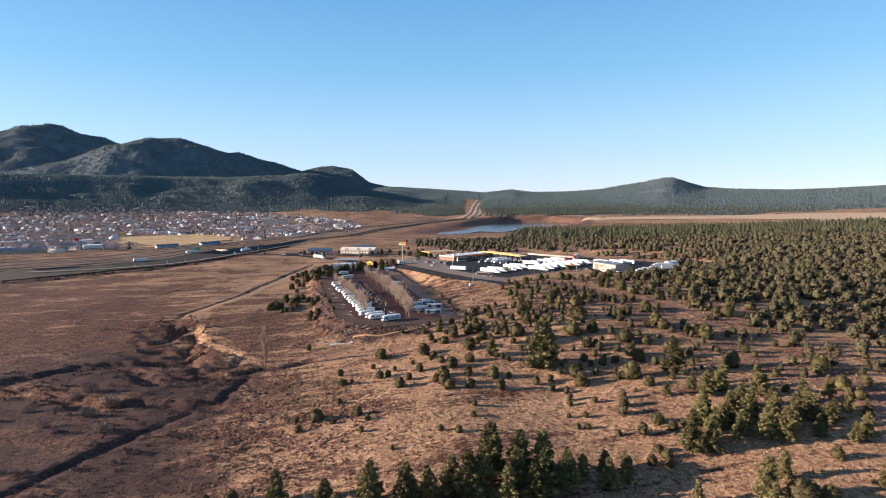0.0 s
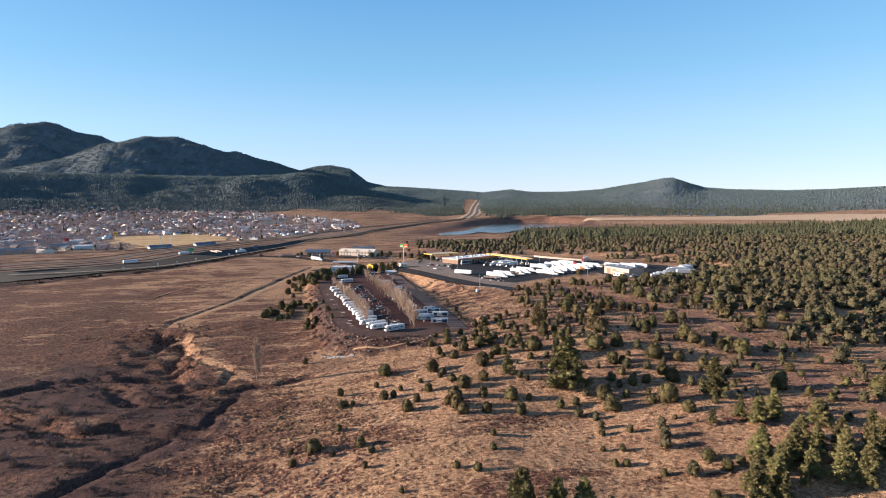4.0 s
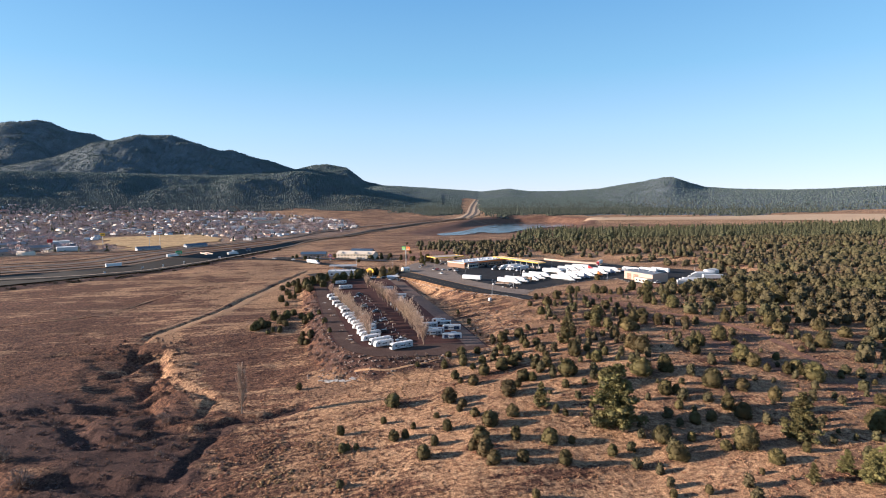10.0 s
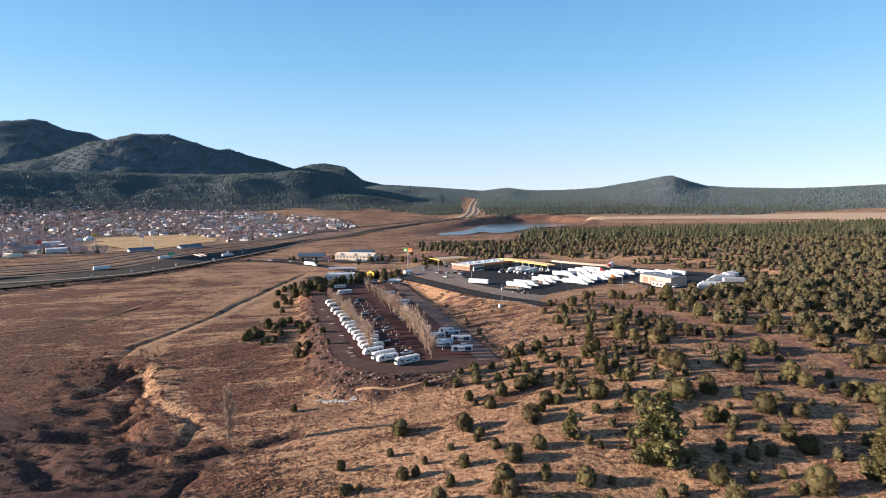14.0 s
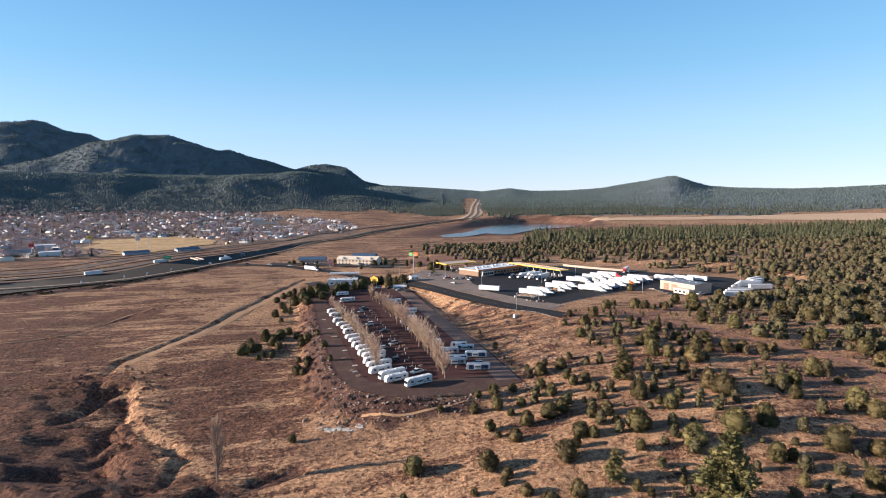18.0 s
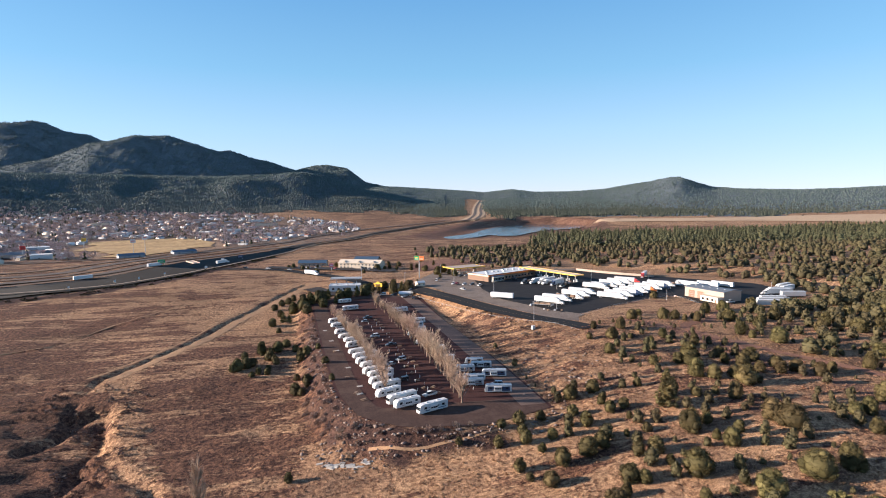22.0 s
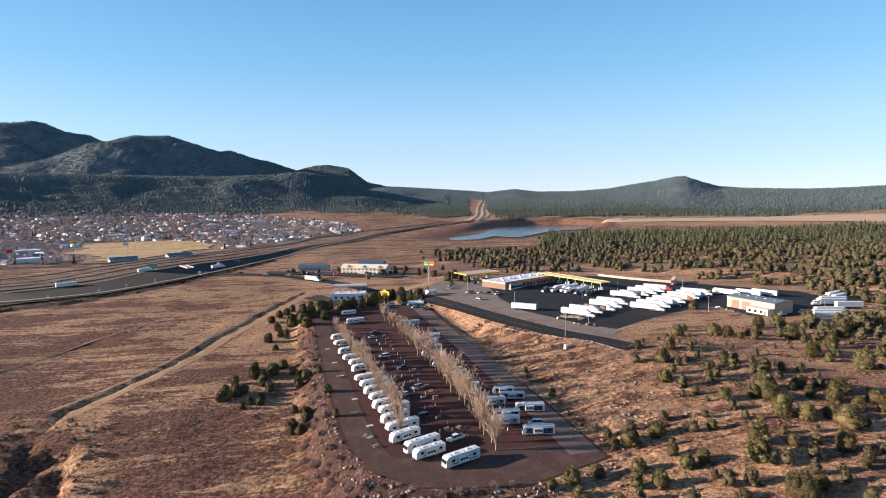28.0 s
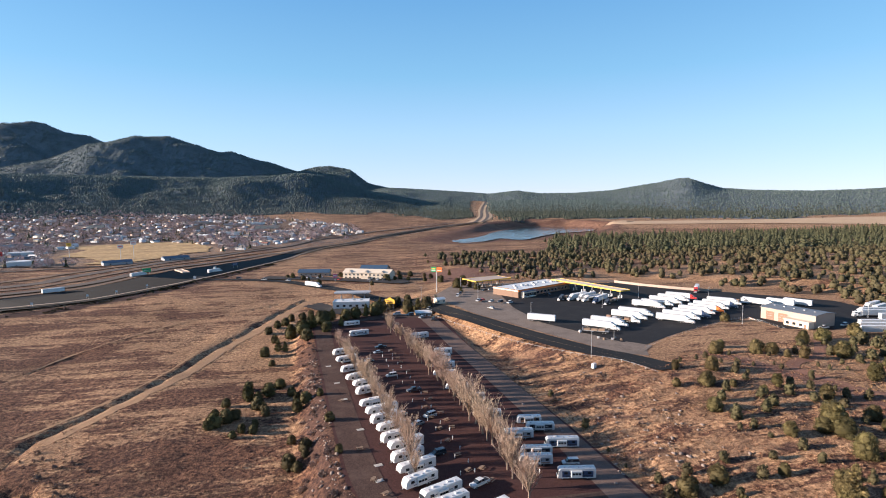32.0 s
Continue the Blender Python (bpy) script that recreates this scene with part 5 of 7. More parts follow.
        part("frame", Build().box(1.6, 0, 0.9, 14.6, 1.0, 0.3), M_BLACK, tr)
    else:
        tr = part("flat_deck", Build().box(1.6, 0, 1.2, 14.8, 2.5, 0.25), M_WOOD, t)
        for k in range(4):
            part("load", Build().box(-3.4 + 3.4 * k, 0, 1.45, 2.6, 2.1, 1.0 + 0.3 * (k % 2), 0.05), (M_BROWN, M_BLACK, M_GREY, M_BROWN)[k], tr)
    return t


def lone_trailer():
    t = thing("box_trailer", "white box trailer on its landing legs", "trailer", "trailers at the truck stop")
    part("body", Build().box(0, 0, 1.15, 15.6, 2.6, 2.95, 0.06), M_WHITE, t)
    part("roof", Build().box(0, 0, 4.1, 15.4, 2.45, 0.04), M_ROOFWHITE, t)
    part("side_rail", Build().box(0, 0, 1.02, 15.5, 2.5, 0.14), M_STEEL, t)
    part("landing_leg", Build().box(-4.6, -0.8, 0, 0.15, 0.15, 1.1).box(-4.6, 0.8, 0, 0.15, 0.15, 1.1), M_STEEL, t)
    for s in (-1, 1):
        for x in (5.0, 6.3):
            wheel(t, x, s * 0.98, 0.5, 0.4, M_SILVER)
    return t


LORRIES = {"white": lorry(M_WHITE, M_WHITE, "white semi truck with a white box trailer"), "orange": lorry(M_ORANGE, M_WHITE, "orange semi truck with a white box trailer"),
           "red": lorry(M_RED, M_WHITE, "red semi truck with a white box trailer"), "blue": lorry(M_BLUE, M_WHITE, "blue semi truck with a white box trailer"),
           "dark": lorry(M_CARDARK, M_BLACK, "dark semi truck with a loaded flat trailer", box=False), "tank": lorry(M_WHITE, M_STEEL, "white semi truck with a shining tank trailer", box=False, tank=True),
           "flat": lorry(M_WHITE, M_WOOD, "white semi truck with a flat trailer and load", box=False), "trailer": lone_trailer()}


def park_lorry(kind, x, y, turn, front=True):
    """x, y: where its nose stands; turn: the way that it faces, in degrees."""
    a = radians(turn)
    d = 10.6 if front else 0
    z = max(float(land(x, y)), Z0 if 95 < x < 345 and 425 < y < 640 else -99) + 0.16
    ob = copy_thing(LORRIES[kind], Matrix.Identity(4))
    ob.matrix_basis = pose(x - d * math.cos(a), y - d * math.sin(a), z, 0, 0, turn + 180)


face = -48
for i, k in enumerate(("white", "white", "blue", "white", "orange", "white", "blue", "white", "flat")):
    park_lorry(k, 190.6 + 8.8 * i, 466.6 + 5.3 * i + (1.5 if i % 2 else -0.5), face)
for i, k in enumerate(("white", "white", "flat", "white", "white")):
    park_lorry(k, 144 + 8.2 * i + (3 if i > 1 else 0), 461 + 6.6 * i, face)
for i, k in enumerate(("white", "tank", "white", "white", "red")):
    park_lorry(k, 200 + 9.5 * i, 507 + 5.4 * i, face)
for i, k in enumerate(("dark", "white", "white", "tank", "blue", "dark")):
    park_lorry(k, 148.5 + (6.2 * i if i < 3 else 4.0 * i + 2), 549 - (1.5 * i if i < 3 else 7.5 * (i - 2)), -150 + (0 if i < 4 else 10))
park_lorry("trailer", 113.6, 491.6, -38, False)
# a loaded flatbed, and goods set down on the paving beside it
flat = thing("flatbed_trailer", "grey flatbed trailer loaded with dark timber", "trailer")
part("deck", Build().box(0, 0, 1.15, 13.0, 2.5, 0.25, 0.05), M_GREY, flat)
part("headboard", Build().box(-6.4, 0, 1.4, 0.15, 2.5, 1.3), M_SILVER, flat)
for k in (-4.2, -0.6, 3.0):
    part("timber_stack", Build().box(k, 0, 1.4, 3.1, 2.2, 0.9 + 0.12 * (k > 0), 0.06), M_WOOD, flat)
for k in (3.6, 4.9):
    for w in (-1, 1):
        wheel(flat, k, w * 1.0, 0.5, 0.5, M_SILVER)
part("landing_leg", Build().box(-4.2, 0.8, 0, 0.15, 0.15, 1.15).box(-4.2, -0.8, 0, 0.15, 0.15, 1.15), M_BLACK, flat)
set_at(flat, 130, 460, -35, z=Z0 + 0.16)
grng = random.Random(31)
for x, y, m, lab in ((128, 447, M_WOOD, "brown wooden crate on the paving"), (131, 445, M_GREY, "grey covered pallet on the paving"), (133.5, 447, M_CARDARK, "dark covered pallet on the paving"), (126, 449.5, M_WHITE, "white wrapped pallet on the paving"), (135, 444, M_WOOD, "brown wooden crate on the paving"), (123, 463, M_WHITE, "white wrapped pallet on the paving")):
    crate = thing("pallet", lab, "pallet", "goods beside the lorries")
    part("base", Build().box(0, 0, 0, 1.3, 1.1, 0.14), M_WOOD, crate)
    part("load", Build().box(0, 0, 0.14, 1.2, 1.0, grng.uniform(0.6, 1.3), 0.06), m, crate)
    set_at(crate, x, y, grng.uniform(0, 90), z=Z0 + 0.16)
convex_sheet("concrete_apron", [(123, 434), (134, 423), (144, 431.5), (136, 441)], lambda x, y: Z0 + 0.19 + 0 * x, M_APRON, "pale concrete mouth of the lorry park", "pavement", 2)
for i, (x, y, a, k) in enumerate(((262, 426, -14, "trailer"), (268, 432, -14, "trailer"), (276, 437, -14, "white"), (298, 459, 168, "white"), (304, 464, 168, "white"), (276, 500, -62, "trailer"), (286, 497, -62, "trailer"), (264, 505, -62, "white"), (316, 470, -158, "white"), (320, 478, -158, "white"), (300, 448, 168, "trailer"))):
    park_lorry(k, x, y, a, False)
park_lorry("red", 262, 562, -130, False)
# on the highway and the access road
for k, x, y, a in (("white", -15, 690, -50), ("trailer", -220, 705, 42), ("white", -186, 800, 62), ("white", -118, 815, 60)):
    park_lorry(k, x, y, a, False)
for k in LORRIES.values():
    for o in (*k.children_recursive, k):
        bpy.data.objects.remove(o)
for k, x, y, a in (("white", 262, 443, 20), ("pickup", 246, 440, 10), ("silver", 131, 566, 30), ("white", 137, 569, 30), ("dark", 112, 600, 20), ("silver", 118, 604, 20), ("darkpickup", 150, 572, 120), ("pickup", 96, 560, 60),
                   ("silver", 104, 556, 40), ("dark", 109, 552, 40), ("white", 114, 548, 40), ("red", 99, 561, 40), ("silver", 126, 574, 30), ("dark", 91, 590, 70), ("white", 87, 582, 70), ("silver", 97, 533, -60), ("pickup", 120, 583, 110), ("white", 61, 556, -60), ("white", -60, 738, 160), ("silver", -38, 728, 150), ("dark", -84, 750, 175), ("white", -20, 745, 20), ("pickup", -10, 742, 20), ("red", 8, 722, 60), ("silver", 35, 712, 60), ("white", 42, 709, 60), ("dark", 48, 706, 60)):
    set_at(copy_thing(CARS[k], Matrix.Identity(4)), x, y, a, extra=0.42)
for k in CARS.values():
    for o in (*k.children_recursive, k):
        bpy.data.objects.remove(o)


# ---- rails, lamps and signs ----
rail = thing("guard_rail", "steel guard rail along the access road", "guard rail")
line = smooth_line([(55.5, 556.6), (73.5, 508.4), (90.1, 464.1), (105.8, 428.3), (117.0, 411.7), (121.9, 393.3)], 5.0)
for a, b in zip(line, line[1:]):
    za, zb = float(land(a.x, a.y)) + 0.35, float(land(b.x, b.y)) + 0.35
    part("post", Build().box(a.x, a.y, za - 0.6, 0.22, 0.22, 1.3), M_CONCRETE, rail)
    part("rail", Build().rod((a.x, a.y, za + 0.55), (b.x, b.y, zb + 0.55), 0.07, 0.07, 4), M_GREY, rail)
cab_box = thing("utility_cabinet", "white utility cabinet beside the access road", "cabinet")
part("body", Build().box(0, 0, 0, 2.0, 1.2, 1.6, 0.05), M_WHITE, cab_box)
part("plinth", Build().box(0, 0, -0.4, 2.3, 1.5, 0.42), M_CONCRETE, cab_box)
set_at(cab_box, 105.0, 412.6, 30, extra=0.2)
fence = thing("wire_fence", "wire fence on wooden posts round the lorry park", "fence")
line = smooth_line([(138, 428), (167, 446), (209, 466), (226, 468), (227, 444)], 4.5)
for a, b in zip(line, line[1:]):
    za, zb = float(land(a.x, a.y)), float(land(b.x, b.y))
    part("post", Build().box(a.x, a.y, za - 0.3, 0.14, 0.14, 1.7), M_WOOD, fence)
    for k in (0.5, 0.9, 1.3):
        part("wire", Build().rod((a.x, a.y, za + k), (b.x, b.y, zb + k), 0.02, 0.02, 3), M_STEEL, fence)


def lamp_post(x, y, h=10.0):
    t = thing("street_lamp", "tall grey lamp post with a flat head", "lamp", "lamp posts")
    part("pole", Build().rod((0, 0, 0), (0, 0, h), 0.13, 0.07), M_STEEL, t)
    part("head", Build().box(0.5, 0, h - 0.05, 1.2, 0.4, 0.18, 0.05), M_GREY, t)
    part("base", Build().rod((0, 0, -0.3), (0, 0, 0.5), 0.3, 0.3), M_CONCRETE, t)
    set_at(t, x, y, 30)


for x, y in ((110.6, 426), (109.5, 497), (134, 449), (165, 520), (205, 545), (240, 520), (215, 460), (285, 450), (100, 575), (96, 610), (30, 640), (60, 575)):
    lamp_post(x, y)
tall = thing("pylon_sign", "tall pylon sign with green and orange boards", "sign")
part("pole", Build().rod((0, 0, -0.5), (0, 0, 17.5), 0.45, 0.40, 12), M_STEEL, tall)
part("board", Build().box(-2.6, 0, 17.2, 4.6, 0.7, 4.0, 0.08), M_GREEN, tall)
part("board", Build().box(2.6, 0, 17.2, 4.8, 0.7, 3.8, 0.08), M_ORANGE, tall)
for x, z, w, m in ((-2.6, 19.4, 3.2, M_YELLOW), (-2.6, 18.0, 3.6, M_WHITE), (2.6, 19.3, 3.4, M_RED), (2.6, 18.1, 3.8, M_WHITE)):
    part("lettering", Build().box(x, -0.38, z, w, 0.06, 0.6), m, tall)
set_at(tall, 77, 607, -34, extra=0, size=0.88)
ysign = thing("yellow_sign", "yellow camp sign with a peaked top on posts", "sign")
part("board", Build().prism([(-3.9, 5.2), (3.9, 5.2), (3.9, 8.0), (1.8, 8.6), (0.4, 9.7), (-0.9, 9.2), (-2.0, 8.3), (-3.9, 8.0)], -0.2, 0.2), M_YELLOW, ysign)
for x in (-2.6, 2.6):
    part("post", Build().rod((x, 0.1, -0.5), (x, 0.1, 5.4), 0.2), M_STEEL, ysign)
for x, z, w in ((-0.3, 6.9, 5.4), (0.2, 6.0, 4.4)):
    part("lettering", Build().box(x, -0.22, z, w, 0.05, 0.5), M_BLACK, ysign)
set_at(ysign, 39.3, 583, -36, extra=0)


def road_sign(x, y, turn, w, h, high, material, label):
    t = thing("road_sign", label, "sign", "signs along the highway")
    part("board", Build().box(0, 0, high, w, 0.1, h, 0.02), material, t)
    part("border", Build().box(0, -0.06, high + h * 0.42, w * 0.7, 0.02, h * 0.16), M_WHITE, t)
    for s in (-1, 1):
        part("post", Build().rod((s * w * 0.35, 0.1, -0.5), (s * w * 0.35, 0.1, high + h * 0.9), 0.09), M_STEEL, t)
    set_at(t, x, y, turn, extra=0.2)


road_sign(-180, 806, 25, 7.5, 3.6, 3.5, M_GREEN, "big green highway sign with pale lettering")
road_sign(-104, 858, 20, 6.0, 3.0, 3.2, M_BLUE, "blue highway sign with pale lettering")
road_sign(-118, 818, 20, 3.0, 3.0, 3.0, M_WHITE, "white highway board on two posts")
road_sign(-122, 747, 20, 2.4, 2.2, 2.6, M_WHITE, "small white road board")
for x, y in ((-206, 641), (-181, 668), (-166, 683), (-152, 711)):
    road_sign(x, y, 35, 1.6, 1.6, 2.4, M_WHITE, "small white road board")
bridge = thing("overpass", "pale concrete road bridge over the highway", "bridge")
m = Matrix.Translation((-152, 826, float(land(-152, 826)))) @ Matrix.Rotation(radians(-62), 4, "Z")
part("deck", Build().box(0, 0, 1.3, 30, 7, 0.8, m=m), M_TAN, bridge)
for s in (-1, 1):
    part("parapet", Build().box(0, s * 3.3, 2.1, 30, 0.3, 0.6, m=m), M_TAN, bridge)
for k in (-11, 0, 11):
    part("pier", Build().box(k, 0, -1, 1.0, 6, 2.4, m=m), M_TAN, bridge)


# ---- junipers and pines that stand near: x, y, height ----
JUNIPERS, PINES = [], []
JUNIPERS += [(114.1, 104.6, 5.5), (108.4, 106.8, 8.2), (133, 120.3, 4.6), (91.3, 133.5, 3.6), (87.7, 136, 3.7), (80.6, 137.2, 4.9), (93.2, 137.7, 3.5), (-0.4, 139.4, 6.7), (93, 141.5, 3.2), (104.5, 151.9, 4.3), (175.3, 152.5, 5.8), (-27.6, 153.5, 4.7), (-34.6, 155.7, 3.2), (88.4, 156.1, 2.7), (103.6, 158.2, 4.2), (177.3, 160.8, 7), (190.3, 162.7, 4.8), (81.9, 164.4, 2.4), (78.9, 165.3, 2.8), (17.8, 166.7, 2), (39.7, 169.9, 3.3), (85.3, 172.2, 2.9), (34.4, 173.7, 2.5), (79.8, 174.3, 2.2), (167.1, 179.5, 4.1), (187.9, 180.6, 11.1), (47.7, 182.1, 2.4), (93.4, 182.2, 2.8), (84.7, 184.3, 3), (9.2, 184.9, 2.8)]
JUNIPERS += [(111.2, 185, 2.2), (163.9, 185.3, 4.4), (118.1, 187.9, 5.2), (129.8, 189.6, 3.9), (185.4, 190.8, 4.5), (50.6, 191.4, 3), (11.7, 194.3, 2.7), (159.5, 194.7, 10.7), (-12.3, 195.1, 3.7), (-0.2, 196.9, 2.8), (116.9, 197.9, 10.4), (96.8, 199.7, 6.5), (111.9, 199.7, 3.8), (8.6, 200.2, 4.2), (-6.3, 202.3, 6.6), (178, 203.3, 3.3), (-13.4, 204, 2.9), (151.9, 205.3, 2.7), (65.1, 205.8, 5.1), (114.4, 206.1, 3.2), (106.6, 207.6, 3.5), (80.5, 207.7, 4.7), (98.3, 209.9, 6.5), (53.7, 209.9, 4.7), (179, 210.2, 4.9), (45.3, 210.7, 5), (148.8, 212.8, 5), (130, 214.2, 6.8), (2.1, 214.8, 3), (119.5, 215.7, 4.1)]
JUNIPERS += [(114, 216.1, 5.1), (44.2, 216.4, 6.2), (72.2, 217.2, 3.3), (65.8, 218.3, 6.1), (129.4, 219.7, 7.4), (41.8, 221, 4.4), (27.2, 221.8, 5.2), (148.8, 221.9, 6.5), (56.2, 222.9, 5.4), (115, 225.7, 4.2), (45.6, 225.7, 6.1), (189.7, 225.9, 2.6), (196.7, 226.9, 2.7), (31.6, 229.3, 4), (143.5, 230.6, 5.6), (77.4, 233.1, 3), (176.8, 233.3, 11), (51.5, 234.3, 6.1), (120.2, 234.9, 4.4), (87.8, 235.5, 2.7), (135.2, 235.6, 9.3), (7.8, 235.8, 2.9), (75.1, 235.8, 4), (116.5, 236.3, 6.2), (3.6, 236.6, 4), (4.9, 237.1, 2.9), (23.7, 238, 3.9), (37.9, 238.1, 4.6), (20, 238.2, 4.7), (60.6, 238.7, 5.5)]
JUNIPERS += [(175.4, 239.4, 6.3), (170.9, 239.9, 5.7), (164.9, 243, 4.1), (48.5, 243.3, 3.9), (27.1, 243.8, 3.1), (163.2, 248, 6.5), (100.5, 248.1, 8.9), (127.2, 248.8, 4.3), (36.3, 248.9, 2.6), (44.9, 250.1, 3), (115.9, 250.4, 9.2), (3.3, 250.8, 4.5), (126.1, 250.8, 8.1), (85.5, 251, 4.1), (177.7, 252.7, 3.8), (46.6, 252.8, 4.1), (18.2, 253.3, 3.2), (163.3, 254.4, 10.6), (64.7, 254.4, 7), (43.4, 258.9, 7), (69.6, 259.4, 4.4), (197.8, 260.4, 3.5), (90.5, 261, 9.1), (147.9, 262.4, 5.7), (76.9, 262.9, 4.5), (212.3, 263.8, 9.3), (74, 265, 5.9), (22.8, 266.9, 6.1), (87.4, 267.4, 3.5), (209.8, 269.6, 5.6)]
JUNIPERS += [(107.5, 269.7, 6.1), (128.7, 271.2, 8.7), (174.4, 271.7, 3.4), (55.7, 271.9, 5.4), (158.5, 273.8, 7.2), (105.9, 274, 3.9), (153.9, 274.6, 4.9), (113.9, 274.7, 4.5), (87.7, 274.9, 6.2), (236.3, 275, 6.7), (83, 275.6, 4.8), (51.6, 276.5, 2.8), (127.7, 277.2, 8.8), (62.5, 280.1, 6.6), (102.9, 280.9, 9), (174, 281.1, 9.4), (70.8, 281.9, 6.3), (50.7, 282.1, 4.7), (109.6, 282.7, 4.5), (207.3, 283.1, 7), (231.4, 284.5, 7.5), (76.5, 284.6, 5.9), (85.6, 286.2, 3), (92.3, 286.6, 3.5), (60.3, 289.9, 3.4), (129.5, 294.9, 7), (66.4, 296.2, 4.1), (214.5, 296.3, 12.7), (92.5, 296.7, 3.1), (57.8, 296.8, 5.5)]
JUNIPERS += [(231.9, 297, 4.2), (49.6, 298.4, 5), (78.8, 298.7, 6.2), (126.5, 300.7, 3.4), (243.8, 300.8, 10.8), (120.1, 301.4, 3.9), (38.4, 302.8, 2.8), (59.1, 302.9, 4.2), (89.4, 303.3, 5.3), (-12.9, 304, 4.6), (94.9, 304.1, 4.3), (112.4, 305.7, 12.2), (143.2, 306, 9.8), (174.6, 306.4, 6.3), (53.6, 307.6, 3.4), (78.1, 307.7, 5), (198, 308.1, 10.6), (181.6, 308.4, 5.1), (60, 309, 5.3), (67.9, 310, 4), (89.8, 310.2, 4.7), (170.2, 312.7, 5.7), (143.5, 312.8, 5.4), (163.7, 312.9, 6.3), (136.2, 313.6, 5.9), (157.3, 315.8, 5.7), (131.9, 317.9, 9.6), (108.3, 318.4, 4.1), (167.6, 319.2, 5.4), (217.3, 319.7, 7.1)]
JUNIPERS += [(83.8, 321.7, 6.8), (92.8, 322.2, 5.7), (156.3, 323, 7.2), (152.9, 328.8, 5.3), (164.6, 329.1, 7.2), (138.3, 329.3, 6.9), (135.4, 333.6, 5.1), (124.9, 334, 5), (155.9, 336.3, 6.2), (142.9, 337.5, 10.6), (259.4, 339.4, 8.5), (272, 343, 8.7), (195.3, 347.2, 11.5), (252.6, 350.1, 8.8), (156.2, 352.4, 6.9), (246.3, 353.8, 8.8), (190, 357, 4.6), (118.6, 357.3, 5.9), (230.8, 360.5, 10.7), (141.8, 362.7, 4.2), (279.4, 362.9, 9.3), (190.6, 365.3, 13.1), (149.9, 365.7, 5.6), (0.6, 367.2, 3.6), (249.4, 368.8, 7.5), (244.2, 370.8, 9.3), (136.7, 371, 3.2), (301.2, 372, 9.8), (209.1, 374.4, 11.1), (-11.9, 374.6, 4.6)]
JUNIPERS += [(130, 375.9, 6.9), (287.2, 376.6, 7.8), (-14.2, 377.4, 6.9), (265.5, 377.5, 8.4), (278.7, 379.3, 9.8), (120.4, 379.8, 4.2), (-9.6, 380.1, 4.4), (-15.7, 381, 4.4), (-9.9, 383.8, 6.5), (141.4, 388.3, 6.8), (232.2, 390.3, 8.7), (-1.9, 392.6, 4.6), (206.6, 392.6, 8.6), (188.2, 393.9, 7), (130.1, 394.7, 5.1), (-14.8, 394.8, 4.3), (183.5, 397.1, 4.1), (181.6, 403.2, 6.4), (-35.3, 403.7, 4), (-28.5, 406.4, 4.6), (177.2, 406.8, 8), (-32.7, 407.8, 5.2), (-45.2, 411.9, 5.4), (-28.8, 412.1, 4.6), (161.7, 412.6, 6.9), (-42.9, 413.4, 8.2), (-39.3, 417.3, 7.2), (211.6, 418.1, 8.8), (-5.6, 419.5, 4.5), (-36.9, 420.1, 5.6)]
JUNIPERS += [(-13.8, 420.1, 7.4), (-44, 420.9, 5.2), (225.8, 421.4, 8), (-25.9, 421.5, 5.3), (171.7, 422.4, 4.6), (-10.9, 423.3, 6.2), (248.7, 425.3, 8.5), (-27.4, 426.4, 5), (-29.9, 429.2, 7.5), (-14.9, 431.7, 6.1), (-42.2, 433.6, 5.5), (-30.8, 437, 6.1), (-34.5, 439.3, 9.7), (-17.6, 440.5, 5.8), (-27.1, 442.6, 7.8), (-36, 452, 6), (-23.1, 452.2, 6), (211, 468.7, 6.4), (-29.6, 485, 4.4), (-31.4, 524.9, 7.4), (-15.8, 527.2, 10), (-11.9, 535, 8.5), (-24.4, 540.7, 8.5), (-37, 544.9, 6.2), (-33, 555.8, 7.1), (-28.4, 561.7, 7.2), (-25.5, 571.1, 7.4), (-18.6, 574.7, 6.8), (-13.4, 580.8, 6.9)]
JUNIPERS += [(58, 712, 5), (64, 720, 6), (70, 708, 5), (52, 700, 4), (-10, 742, 5), (-24, 735, 6), (10, 750, 6), (76, 735, 7), (66, 747, 6), (84, 700, 5), (92, 712, 6), (88, 726, 5), (-40, 754, 5), (104, 760, 5), (60, 800, 5), (112, 840, 4), (95, 690, 6), (99, 698, 5)]
PINES += [(98, 103.5, 10.4), (129, 103.8, 8.9), (101.8, 109.7, 14), (87.2, 115.7, 7.4), (113.1, 116.8, 8.8), (48.8, 126, 11.7), (145.6, 126.8, 7.1), (42.5, 127.1, 12.4), (150, 127.2, 9.5), (56.9, 129.3, 8.6), (23.6, 129.9, 11.4), (33.4, 131.3, 15.4), (36.4, 131.4, 13.5), (16.8, 131.7, 13.6), (139.3, 132.7, 7.9), (128.3, 133.2, 12.8), (65.3, 133.7, 8.6), (23.2, 134, 11.8), (8.6, 134.7, 13.3), (54.5, 135, 16.8), (106.1, 135.5, 10.5), (48.5, 135.9, 16.7), (101.3, 137.6, 15.6), (18.4, 138.3, 11.4), (115.7, 138.3, 6.3), (68.6, 138.8, 4.8), (163.3, 138.9, 7.8), (9, 139.5, 13.5), (41.7, 139.5, 18.6), (152.3, 140.4, 8.5)]
